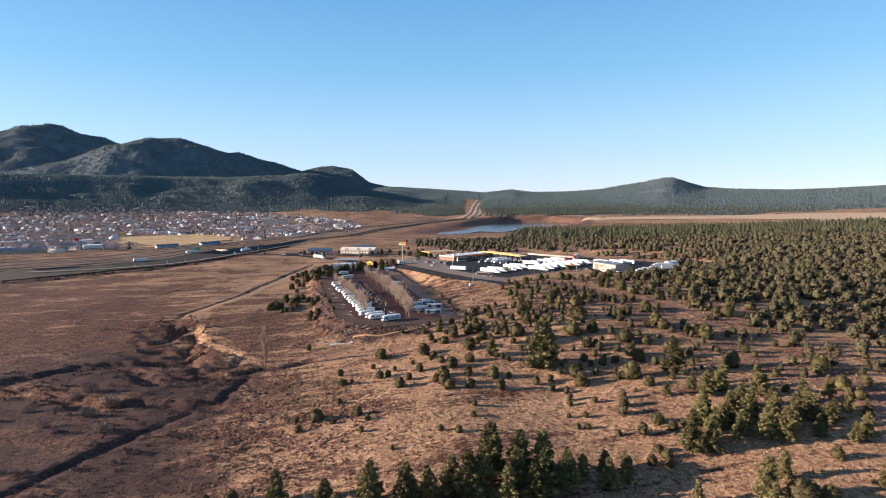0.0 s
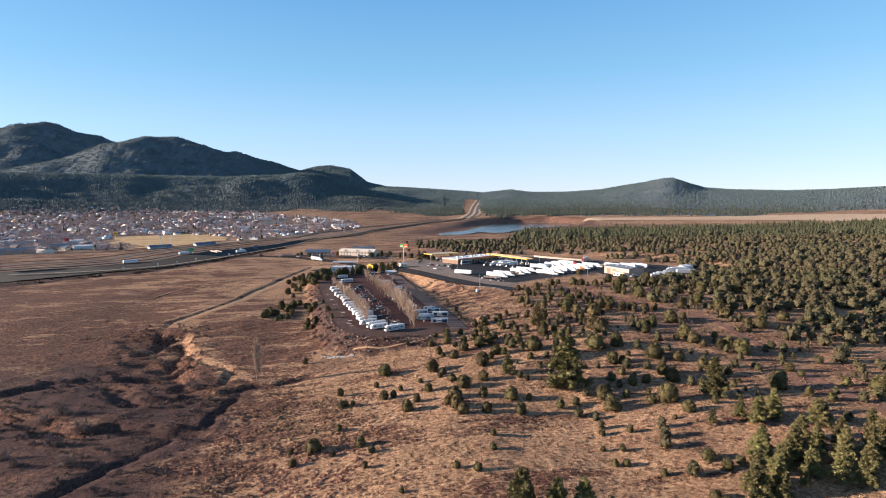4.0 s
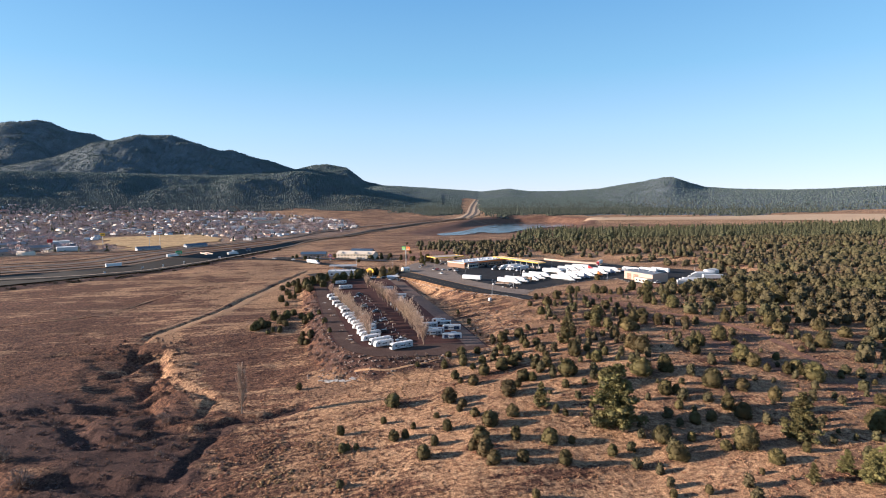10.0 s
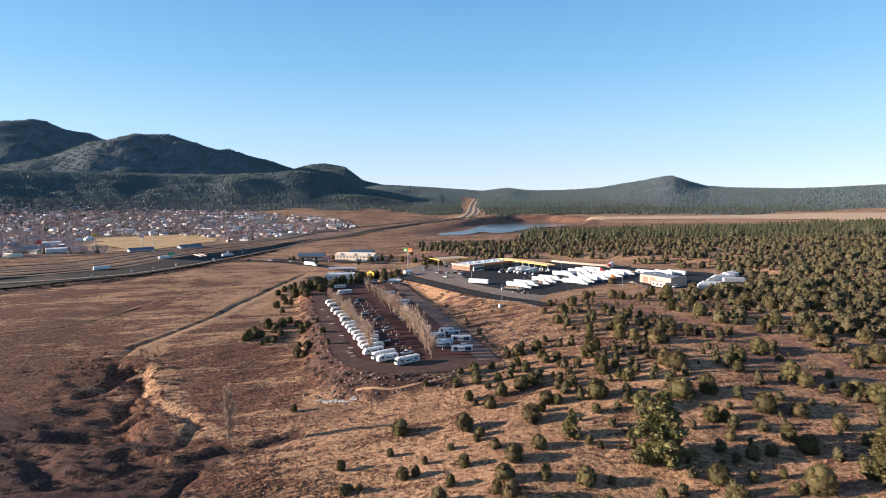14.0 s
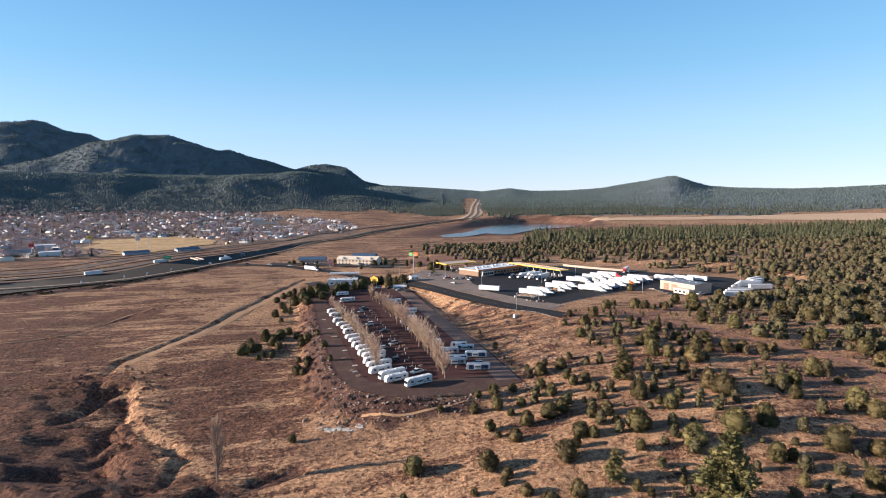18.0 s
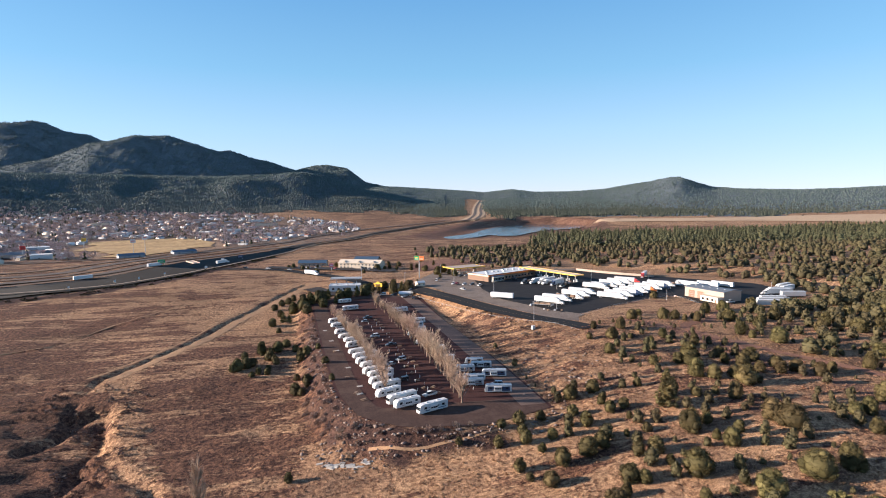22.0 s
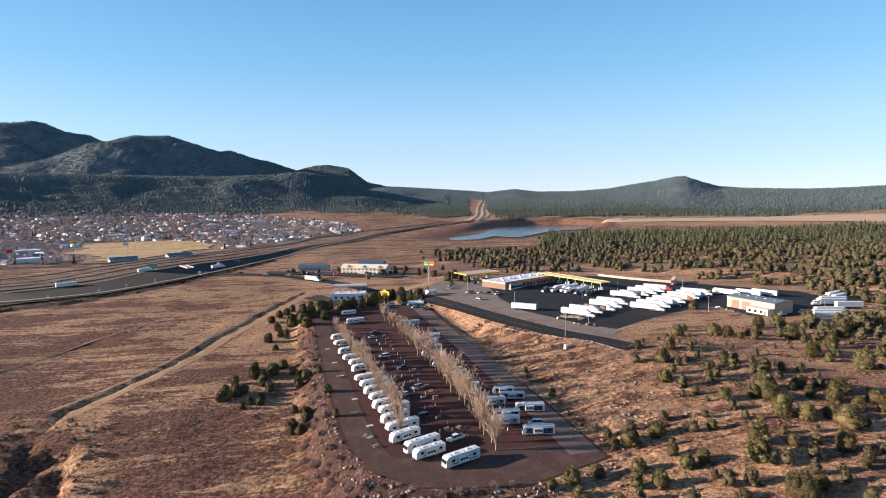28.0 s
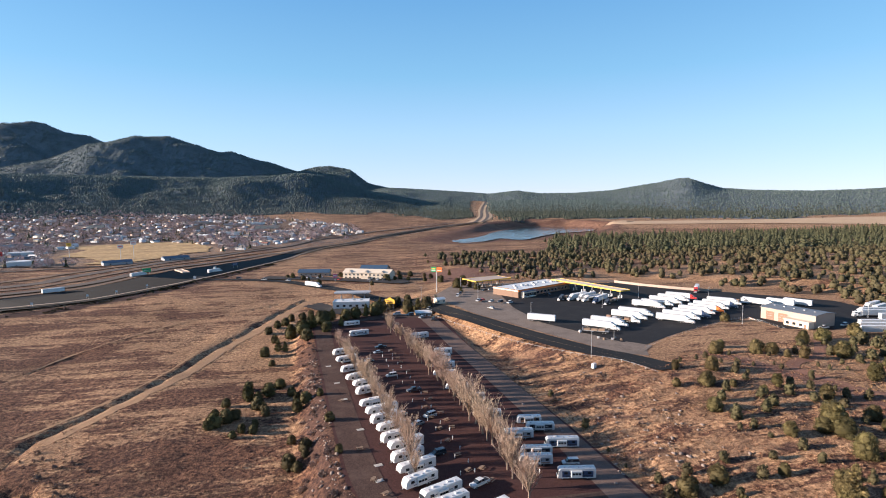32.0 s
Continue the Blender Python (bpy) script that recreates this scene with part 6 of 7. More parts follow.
PINES += [(60, 131, 12), (63, 138, 9), (30, 136, 12), (46, 131, 14), (38, 135, 14), (52, 129, 13), (72, 134, 9), (77, 131, 8), (70, 128, 10), (118, 147, 9), (127, 147, 11), (137, 147, 10), (120, 141, 9), (128, 154, 9), (140, 151, 10), (118, 155, 10), (136, 139, 9), (147, 137, 9), (150, 148, 10), (125, 137, 11), (110, 141, 10)]
PINES += [(-2.6, 141.6, 9.7), (147.4, 142.7, 9.8), (132.3, 143, 10.3), (123.5, 143.2, 6.5), (142.6, 144.2, 10.6), (162.2, 144.7, 9.9), (114.4, 145.2, 9.6), (122.3, 149, 12.4), (-15.4, 149.4, 10.7), (132.2, 151, 9.2), (114.3, 151.7, 11), (166.2, 155.8, 9.8), (156.1, 156, 9.5), (133.5, 157.7, 9.4), (146, 164.6, 10.5), (148.7, 165.1, 9.1), (131, 171.5, 11), (138.8, 174.1, 11.3), (118.7, 176.7, 6.3), (129.1, 176.8, 8), (134.5, 196.4, 16.8), (89.3, 221.3, 28.7), (71.8, 241, 10.5), (106.6, 298.4, 15.1)]
CAMP_TREES = [(-28.4, 508.1, 7.9), (-24, 532, 9.2), (-16.5, 526.1, 9.1), (-10.9, 527, 8.3), (-5.4, 532.7, 9.3), (0.3, 538.9, 8.6), (7.8, 541.3, 6.9), (13.8, 544.2, 7.9), (20.7, 547.1, 8.8), (27, 550.4, 8.9), (35.6, 582.9, 8.7), (41.6, 586.8, 8.8), (50, 568.2, 11.3), (55.8, 562.7, 11.2), (60.7, 557.9, 9.2), (33.9, 597.8, 7), (45.7, 588.9, 6.9), (-34.9, 502.5, 5.4), (68.2, 564.6, 5.6), (52.2, 586.8, 5.9), (-25, 507.3, 6.3), (-13.3, 509.1, 6.3)]
CAMP_TREES += [(-3, 517.8, 6.5), (5, 527.4, 5.9), (-35.3, 749.8, 5.7), (-19.3, 722.2, 5.5), (-10.2, 700.7, 5.3), (-25, 734, 5), (44.6, 724.1, 5.6), (50.8, 711.1, 6.1), (56.7, 722.2, 7.5), (95.8, 623, 8.6), (103.4, 633.9, 8.8), (106, 620.1, 7.5), (109.2, 610.9, 6.3), (110.6, 716.5, 6.3), (95.7, 684.3, 6), (34.5, 680.4, 4.1), (93.8, 599.3, 5.1)]


def tri_soup(points, ways, size, rng, wide=0.55):
    """Tufts: two crossed slim triangles at each point, set along its way."""
    n = len(points)
    ways = ways + rng.normal(0, 0.45, (n, 3))
    ways /= np.linalg.norm(ways, axis=1, keepdims=True)
    a = np.cross(ways, rng.normal(0, 1, (n, 3)))
    a /= np.linalg.norm(a, axis=1, keepdims=True) + 1e-9
    b = np.cross(ways, a)
    s = size * rng.uniform(0.6, 1.35, (n, 1))
    vs = []
    for side in (a, b):
        vs += [points - side * s * wide - ways * s * 0.35, points + side * s * wide - ways * s * 0.35, points + ways * s]
    v = np.stack(vs, 1).reshape(-1, 3)
    f = np.arange(len(v)).reshape(-1, 3)
    return v, f


def ball(level):
    b = bmesh.new()
    bmesh.ops.create_icosphere(b, subdivisions=level, radius=1)
    out = np.array([v.co[:] for v in b.verts]), np.array([[v.index for v in f.verts] for f in b.faces])
    b.free()
    return out


(ICO_V, ICO_F), (BALL_V, BALL_F) = ball(1), ball(2)


def join(parts):
    vs, fs, n = [], [], 0
    for v, f in parts:
        vs.append(v), fs.append(f + n)
        n += len(v)
    return np.concatenate(vs), np.concatenate(fs)


def juniper_shape(seed, tufts, size=0.085, fine=False, most=20):
    """A juniper crown of height 1: a low dome of crowded lumps with short sprays, uneven at the rim."""
    rng = np.random.RandomState(seed)
    lean, wide = rng.normal(0, 0.04, 2), rng.uniform(0.40, 0.56)
    bv, bf = (BALL_V, BALL_F) if fine else (ICO_V, ICO_F)
    lumps = [(np.array([lean[0] * 0.5, lean[1] * 0.5, 0.40]), wide * 0.92), (np.array([lean[0], lean[1], rng.uniform(0.62, 0.70)]), wide * rng.uniform(0.54, 0.68))]
    for k in range(rng.randint(most - 5, most)):
        h = rng.uniform(0.12, 0.86)
        out = wide * math.sqrt(max(0.05, 1 - (max(0, h - 0.25) / 0.78) ** 2)) * rng.uniform(0.42, 0.72)
        a = 2.4 * k + rng.uniform(-0.5, 0.5)
        lumps.append((np.array([math.cos(a) * out + lean[0] * h, math.sin(a) * out + lean[1] * h, h]), wide * rng.uniform(0.24, 0.40) * (1.1 - 0.35 * h)))
    parts, total = [], sum(r * r for _, r in lumps)
    for c, r in lumps:
        n = max(5, int(tufts * r * r / total))
        d = rng.normal(0, 1, (n, 3))
        d /= np.linalg.norm(d, axis=1, keepdims=True)
        p = c + d * r * rng.uniform(0.78, 1.10, (n, 1)) * np.array([1, 1, 1.08])
        p[:, 2] = np.clip(p[:, 2], 0.02, 1.0)
        parts.append(tri_soup(p, d + np.array([0, 0, 0.45]), size, rng))
        v = c + bv * r * 0.87 * rng.uniform(0.86, 1.10, (len(bv), 1)) * np.array([1, 1, 1.06])
        v[:, 2] = np.clip(v[:, 2], 0.03, 1.0)
        parts.append((v, bf))
    return join(parts)


def pine_shape(seed, tufts, size=0.034):
    """A ponderosa crown of height 1: boughs in uneven whorls about a stem, each with clumps of needles and gaps between."""
    rng = np.random.RandomState(seed)
    parts, boughs = [], rng.randint(46, 56)
    base, fat = rng.uniform(0.08, 0.16), rng.uniform(0.22, 0.29)
    for k in range(boughs):
        h = base + (0.95 - base) * ((k + rng.uniform(-0.5, 0.5)) / boughs)
        reach = (fat * (1 - (h - base) / (1 - base)) ** 0.8 + 0.02) * rng.uniform(0.55, 1.2)
        a = 2.4 * k + rng.uniform(-0.5, 0.5)
        way = np.array([math.cos(a), math.sin(a), rng.uniform(-0.15, 0.25)])
        for c in (0.45, 0.95) if reach > 0.08 else (0.7,):
            mid = np.array([0, 0, h]) + way * reach * c
            rad = (0.026 + 0.17 * reach) * rng.uniform(0.75, 1.2)
            n = max(5, int(tufts / boughs * (0.35 + 2.2 * reach)))
            d = rng.normal(0, 1, (n, 3))
            d /= np.linalg.norm(d, axis=1, keepdims=True)
            p = mid + d * rad * np.array([1.15, 1.15, 0.8]) * rng.uniform(0.75, 1.1, (n, 1))
            parts.append(tri_soup(p, d + way * 0.5 + np.array([0, 0, 0.35]), size, rng, 0.42))
            parts.append((mid + ICO_V * rad * np.array([0.85, 0.85, 0.62]) * rng.uniform(0.8, 1.15, (len(ICO_V), 1)), ICO_F))
    return join(parts)


def trunk_build(h, r, boughs, rng, spread=0.25):
    b = Build().rod((0, 0, -0.5 / max(h, 1)), (0.01, 0.0, 0.9), r, r * 0.25, 7)
    for k in range(boughs):
        z = rng.uniform(0.12, 0.7)
        a = rng.uniform(0, 2 * math.pi)
        b.rod((0, 0, z), (math.cos(a) * spread * (1 - z), math.sin(a) * spread * (1 - z), z + 0.1), r * 0.35, r * 0.08, 4)
    return b


def plant(kinds, x, y, h, rng, z=None):
    ob = copy_thing(kinds[rng.randint(len(kinds))], Matrix.Identity(4))
    zz = float(land(x, y)) if z is None else z
    w = rng.uniform(0.85, 1.2)
    ob.matrix_basis = Matrix.Translation((x, y, zz - 0.04 * h)) @ Matrix.Rotation(rng.uniform(0, 6.28), 4, "Z") @ Matrix.Diagonal((h * w, h * w, h, 1))
    return ob


def discard(kinds):
    for k in kinds:
        for o in (*k.children_recursive, k):
            bpy.data.objects.remove(o)


rng = np.random.RandomState(11)
juniper_kinds, pine_kinds = [], []
for s in range(9):
    t = thing("juniper", "rounded olive-green juniper on dry golden grass", "tree", "junipers on the slope")
    v, f = juniper_shape(100 + s, 4200, size=0.027, fine=True)
    part("crown", solid("crown", v, f, M_JUNIPER, True), None, t)
    part("trunk", trunk_build(5, 0.035, 5, rng), M_BARK, t)
    juniper_kinds.append(t)
for s in range(6):
    t = thing("pine_tree", "tall dark green ponderosa pine with open boughs", "tree", "pines on the slope")
    v, f = pine_shape(300 + s, 4200, 0.024)
    part("crown", solid("crown", v, f, M_PINE, True), None, t)
    part("trunk", trunk_build(13, 0.016, 12, rng), M_BARK, t)
    pine_kinds.append(t)
for x, y, h in JUNIPERS:
    plant(juniper_kinds, x, y, max(1.5, min(h * (0.84 if x > 0 else 0.74), 7.2)), rng)
for x, y, h in PINES:
    plant(pine_kinds, x, y, min(h * 0.92, 23.0), rng)
for i, (x, y, h) in enumerate(CAMP_TREES):
    plant(pine_kinds if i % 5 in (0, 3) else juniper_kinds, x, y, min(h, 9.5), rng)
discard(juniper_kinds + pine_kinds)


def spread_mesh(name, shapes, places, material, label, category, rng, squash=(0.85, 1.25)):
    """Many plants joined into one: places are rows of x, y, z, height."""
    vs, fs, n = [], [], 0
    which = rng.randint(len(shapes), size=len(places))
    turn = rng.uniform(0, 2 * math.pi, len(places))
    wide = rng.uniform(*squash, len(places))
    for k, (v, f) in enumerate(shapes):
        at = np.where(which == k)[0]
        if not len(at):
            continue
        c, s, h = np.cos(turn[at])[:, None], np.sin(turn[at])[:, None], places[at, 3][:, None]
        w = wide[at][:, None] * h
        x = (v[None, :, 0] * c - v[None, :, 1] * s) * w + places[at, 0][:, None]
        y = (v[None, :, 0] * s + v[None, :, 1] * c) * w + places[at, 1][:, None]
        z = v[None, :, 2] * h + places[at, 2][:, None] - 0.04 * h
        vs.append(np.stack([x, y, z], -1).reshape(-1, 3))
        fs.append((f[None] + (np.arange(len(at)) * len(v))[:, None, None] + n).reshape(-1, 3))
        n += len(at) * len(v)
    return tagged(new(name, solid(name, np.concatenate(vs), np.concatenate(fs), material, True)), label, category, kind="stuff")


def scatter(count, box, density, rng, low, high, apart=0.0, taken=()):
    """Random places in a box where density(x, y) allows: x, y, z, height."""
    x, y = rng.uniform(box[0], box[1], count), rng.uniform(box[2], box[3], count)
    keep = rng.uniform(0, 1, count) < density(x, y)
    x, y = x[keep], y[keep]
    if apart:
        cell, good = {}, []
        for a, b, d in taken:
            cell.setdefault((int(a // apart), int(b // apart)), []).append((a, b))
        for i in range(len(x)):
            cx, cy = int(x[i] // apart), int(y[i] // apart)
            if all((x[i] - a) ** 2 + (y[i] - b) ** 2 > apart * apart for u in (-1, 0, 1) for w in (-1, 0, 1) for a, b in cell.get((cx + u, cy + w), ())):
                cell.setdefault((cx, cy), []).append((x[i], y[i]))
                good.append(i)
        x, y = x[good], y[good]
    return np.column_stack([x, y, land(x, y), rng.uniform(low, high, len(x))])


def cone_shape(seed, tiers=3, sides=6):
    """A small far conifer of height 1."""
    rng = np.random.RandomState(seed)
    vs, fs = [], []
    for k in range(tiers):
        z0, z1 = 0.08 + 0.25 * k, min(1.0, 0.5 + 0.27 * k)
        rad = 0.24 * (1 - 0.27 * k)
        n = len(vs)
        for i in range(sides):
            a = 2 * math.pi * (i + rng.uniform(-0.25, 0.25)) / sides + k
            q = rad * rng.uniform(0.6, 1.3)
            vs.append((math.cos(a) * q, math.sin(a) * q, z0 + rng.uniform(-0.06, 0.08)))
        vs.append((rng.normal(0, 0.02), rng.normal(0, 0.02), z1))
        fs += [(n + i, n + (i + 1) % sides, n + sides) for i in range(sides)]
    return np.array(vs), np.array(fs)


near_taken = [(x, y, 0) for x, y, h in JUNIPERS + PINES]


YARD = [(104, 468), (128, 418), (236, 420), (318, 432), (330, 520), (250, 632), (98, 640), (62, 590), (80, 520)]


def juniper_wood(x, y):
    """Where junipers stand thick: up the slope and behind the truck stop."""
    up = ss(188, 262, x + (y - 300) * 0.05 + 14 * waves(x, y, 70, 61, 3)) * ss(150, 190, y - 0.15 * (x - 200))
    up = up * (1 - inside(x, y, YARD, 8))
    gap = ss(-0.55, 0.25, waves(x, y, 55, 63, 3))
    d = up * (0.5 + 0.5 * gap)
    d = d * (1 - ss(900, 1000, y))
    back = (1 - inside(x, y, YARD, 26)) * ss(120, 170, x + 25 * waves(x, y, 60, 67, 2)) * (0.04 + 0.50 * ss(-0.25, 0.3, waves(x, y, 48, 63, 3))) * (1 - ss(940, 1000, y))
    left = (y > 545 + 0 * x)
    d = np.where(left, back, d)
    d = d * (1 - inside(x, y, CLEARING, 12)) * (1 - inside(x, y, [(318, 436), (335, 505), (405, 508), (402, 468), (360, 442)], 8))
    return d * (chain_near(x, y, [(228, 425), (176, 386), (178, 350), (196, 300), (174, 215)]) > 7)


def slope(x, y):
    """Open juniper ground between the camp and the wood."""
    d = ss(0, 14, (x - 62) * 0.9 + (y - 300) * 0.12 + 8 * waves(x, y, 40, 83, 2)) * (1 - ss(205, 240, x)) * ss(150, 240, y + 0.15 * x) * (1 - ss(360, 420, y - 0.12 * (x - 120)))
    d = d * (1 - inside(x, y, PARK, 9)) * (1 - inside(x, y, [(84, 330), (112, 340), (128, 400), (84, 500)], 6))
    return d * (0.2 + 0.8 * ss(-0.3, 0.4, waves(x, y, 45, 81, 3))) * (chain_near(x, y, [(176, 386), (178, 350), (196, 300), (186, 250), (165, 180)]) > 6)


rng = np.random.RandomState(21)
infill = scatter(2100, (50, 240, 150, 430), slope, rng, 1.4, 5.0, 4.2, near_taken)
near_taken = near_taken + [(q[0], q[1], 0) for q in infill]
spread_mesh("young_junipers", [juniper_shape(600 + s, 520, size=0.045) for s in range(6)], infill, M_JUNIPERWOOD, "small olive junipers between the larger trees", "trees", rng, (0.72, 1.08))
mid_shapes = [juniper_shape(500 + s, 260, size=0.05) for s in range(6)]
far_shapes = [juniper_shape(540 + s, 30, size=0.07, most=12) for s in range(6)]
wood = scatter(22000, (120, 760, 100, 960), juniper_wood, rng, 4.4, 8.2, 5.3, near_taken)
near_wood = wood[:, 1] + wood[:, 0] * 0.6 < 640
spread_mesh("juniper_wood", mid_shapes, wood[near_wood], M_JUNIPERWOOD, "thick olive-green juniper wood with bare gaps", "trees", rng)
spread_mesh("juniper_wood", far_shapes, wood[~near_wood], M_JUNIPERWOOD, "open juniper scrub beyond the truck stop", "trees", rng)


def clump_pine(seed):
    """A pine of the middle distance of height 1: a rough column of needle clumps that narrows upwards."""
    q = np.random.RandomState(seed)
    parts = []
    n = 11
    for k in range(n):
        h = 0.14 + 0.80 * (k + q.uniform(-0.4, 0.4)) / (n - 1)
        out, a = q.uniform(0.05, 0.16) * (1.12 - h), 2.4 * k + q.uniform(-0.5, 0.5)
        r = (0.15 * (1.1 - h) + 0.025) * q.uniform(0.7, 1.3)
        v = ICO_V * np.array([r, r, r * 0.85]) * q.uniform(0.65, 1.25, (len(ICO_V), 1)) + np.array([math.cos(a) * out, math.sin(a) * out, h])
        parts.append((v, ICO_F))
    return join(parts)


def pine_wood(x, y):
    front = 905 - 0.38 * (x - 275) + 22 * waves(x, y, 120, 71, 3)
    back = 1385 + 30 * waves(x, y, 150, 73, 3) - 0.10 * np.maximum(x - 900, 0)
    d = ss(-15, 25, y - front) * (1 - ss(-20, 25, y - back)) * ss(0, 40, x - 285 - (y - 930) * 0.42)
    hole = bump(x, y, 760, 860, 90, 40, -20)
    return d * (1 - hole) * (0.12 + 0.88 * ss(-0.45, 0.1, waves(x, y, 75, 75, 3)))


pines = scatter(16000, (250, 1900, 300, 1450), pine_wood, rng, 8.5, 17, 7.4)
pines[:, 3] *= 1 + 0.35 * waves(pines[:, 0], pines[:, 1], 60, 76, 3)
spread_mesh("pine_wood", [clump_pine(700 + s) for s in range(8)], pines, M_FARWOOD, "dense dark green pine wood behind the scrub", "trees", rng, (1.0, 1.6))


def far_wood(x, y):
    g, w, s = cover_of(x, y)
    r, az = np.hypot(x, y - 100), np.degrees(np.arctan2(x, y - 100))
    bald = bump(az, r, 33.4, 4000, 1.6, 420) + bump(az, r, -4.6, 3120, 1.6, 120)
    return w * (az > -42) * (az < 60) * (r < np.where(az < -17, 5320, 4480)) * (1 - 0.25 * ss(3300, 4300, r)) * np.clip(1 - 0.75 * bald, 0, 1)


spots = scatter(110000, (-3300, 3900, 1200, 4800), far_wood, rng, 7, 15)
spots = np.concatenate([spots, scatter(75000, (-2300, 1500, 2050, 3300), lambda x, y: far_wood(x, y) * (np.hypot(x, y - 100) < 3350), rng, 7, 15), scatter(9000, (-420, 460, 3850, 4750), far_wood, rng, 9, 14), scatter(34000, (-3200, -420, 2700, 5300), lambda x, y: far_wood(x, y) * (np.hypot(x, y - 100) > 3400), rng, 8, 13)])
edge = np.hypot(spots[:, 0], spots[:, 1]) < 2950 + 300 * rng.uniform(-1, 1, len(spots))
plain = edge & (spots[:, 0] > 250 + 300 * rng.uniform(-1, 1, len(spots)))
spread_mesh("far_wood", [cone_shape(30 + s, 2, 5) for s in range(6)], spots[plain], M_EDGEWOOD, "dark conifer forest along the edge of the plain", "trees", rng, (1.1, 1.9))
spread_mesh("far_wood", [cone_shape(30 + s, 2, 5) for s in range(6)], spots[edge & ~plain], M_FOOTHAZE, "conifer forest at the foot of the hills, tinted with haze", "trees", rng, (1.1, 1.9))
spread_mesh("far_wood", [cone_shape(30 + s, 2, 5) for s in range(6)], spots[~edge], M_RIDGEHAZE, "conifer forest over the hills and mountains, tinted with haze", "trees", rng, (1.1, 1.9))


# ---- buildings along the access road ----
hotel = thing("hotel", "two-storey cream hotel with pale grey roof", "hotel")
house_box(hotel, 35.5, 727, float(land(35, 727)), 46, 15, 6.2, -26, M_CREAM, M_CREAM, "gable", 0.6, 0.36)
for fl in (0.9, 3.8):
    for k in range(11):
        facade_window(hotel, -20 + 4 * k, -7.53, fl, 1.5, 1.4, M_WHITE)
for k in (-16, 0, 16):
    part("dormer", Build().prism([(-2.2, 5.9), (0, 8.4), (2.2, 5.9)], -8.1, -3.0, m=Matrix.Translation((k, 0, 0))), M_CREAM, hotel)
part("plinth", Build().box(0, 0, -0.4, 46.3, 15.3, 0.7), M_BROWN, hotel)
part("porch", Build().box(0, -9.2, 0, 7, 3.6, 3.2), M_CREAM, hotel)
back = thing("blue_roof_building", "building with a blue metal roof behind the hotel", "building")
house_box(back, 44, 762, float(land(44, 762)), 26, 16, 5.0, -20, M_TAN, M_BLUEROOF, "gable", 0.8, 0.42)
for k in range(7):
    facade_window(back, -11 + 3.6 * k, -8.04, 1.4, 1.6, 1.5)
side_house = thing("blue_roof_building", "low motel with a blue metal roof", "building")
house_box(side_house, -15, 766, float(land(-15, 766)), 30, 12, 3.6, -12, M_TAN, M_BLUEROOF, "gable", 0.7, 0.4)
for k in range(6):
    facade_window(side_house, -12 + 4.8 * k, -6.04, 1.0, 1.4, 1.3)
office = thing("camp_office", "white flat-roofed camp store and office", "building")
house_box(office, 14, 600, float(land(14, 600)) + 0.3, 25, 13, 4.2, -7, M_WHITE, M_ROOFWHITE)
for k in range(5):
    facade_window(office, -9 + 4.4 * k, -6.54, 1.1, 1.8, 1.3, M_GREY)
part("door", Build().box(10.6, -6.55, 0, 1.2, 0.1, 2.2), M_BROWN, office)
for k in (-6, 2, 7):
    part("roof_unit", Build().box(k, 1.5, 4.3, 1.8, 1.4, 0.9, 0.08), M_SILVER, office)
pumps = canopy(16, 625, 26, 9, -10, M_WHITE, M_GREY, "flat grey fuel canopy behind the camp office", h=4.8, posts=3)
pumps.location.z = float(land(16, 625)) + 0.1
small_sign = thing("motel_sign", "small pink and white motel sign", "sign")
part("post", Build().rod((0, 0, -0.4), (0, 0, 4), 0.2), M_STEEL, small_sign)
part("board", Build().box(0, 0, 4, 3.6, 0.4, 3.4, 0.08), paint("pink_board", (0.55, 0.16, 0.24), 0.5, per=0.0), small_sign)
part("lettering", Build().box(0, -0.24, 5.4, 2.8, 0.06, 0.7), M_WHITE, small_sign)
set_at(small_sign, 4, 712, -5, extra=0)
cabin_rows = (("camp_cabin", "low brown cabin of the camp", M_BROWN, M_DARK, 44, 557, 9, 6, -8), ("camp_cabin", "low grey cabin of the camp", M_GREY, M_ROOFWHITE, 57, 549, 10, 6, -8), ("shed", "small pale shed by the camp entrance", M_CREAM, M_ROOFWHITE, 70, 562, 6, 5, 20))
for n, lab, wl, rf, x, y, w, d, a in cabin_rows:
    t = thing(n, lab, "cabin")
    house_box(t, x, y, float(land(x, y)), w, d, 2.7, a, wl, rf, "gable", 0.4, 0.35)
    for k in (-2, 2):
        facade_window(t, k, -d / 2 - 0.04, 0.9, 1.0, 1.0)

# ---- the town beyond the highway ----
def town_house(w, d, h, wall, roof, label, flat=False, rise=0.5):
    t = thing("house", label, "house", "houses of the town")
    part("wall", Build().box(0, 0, -1.5, w, d, h + 1.5), wall, t)
    k = d / 2 + 0.5
    if flat:
        part("roof", Build().box(0, 0, h, w + 0.4, d + 0.4, 0.5), roof, t)
    else:
        part("roof", Build().prism([(-k, h - 0.2), (k, h - 0.2), (0, h + k * rise)], -w / 2 - 0.5, w / 2 + 0.5, m=Matrix.Rotation(radians(90), 4, "Z")), roof, t)
    for x in (-0.28, 0.28):
        part("window", Build().box(x * w, -d / 2 - 0.04, 1.0, 1.6, 0.12, 1.3), M_GLASS, t)
    return t


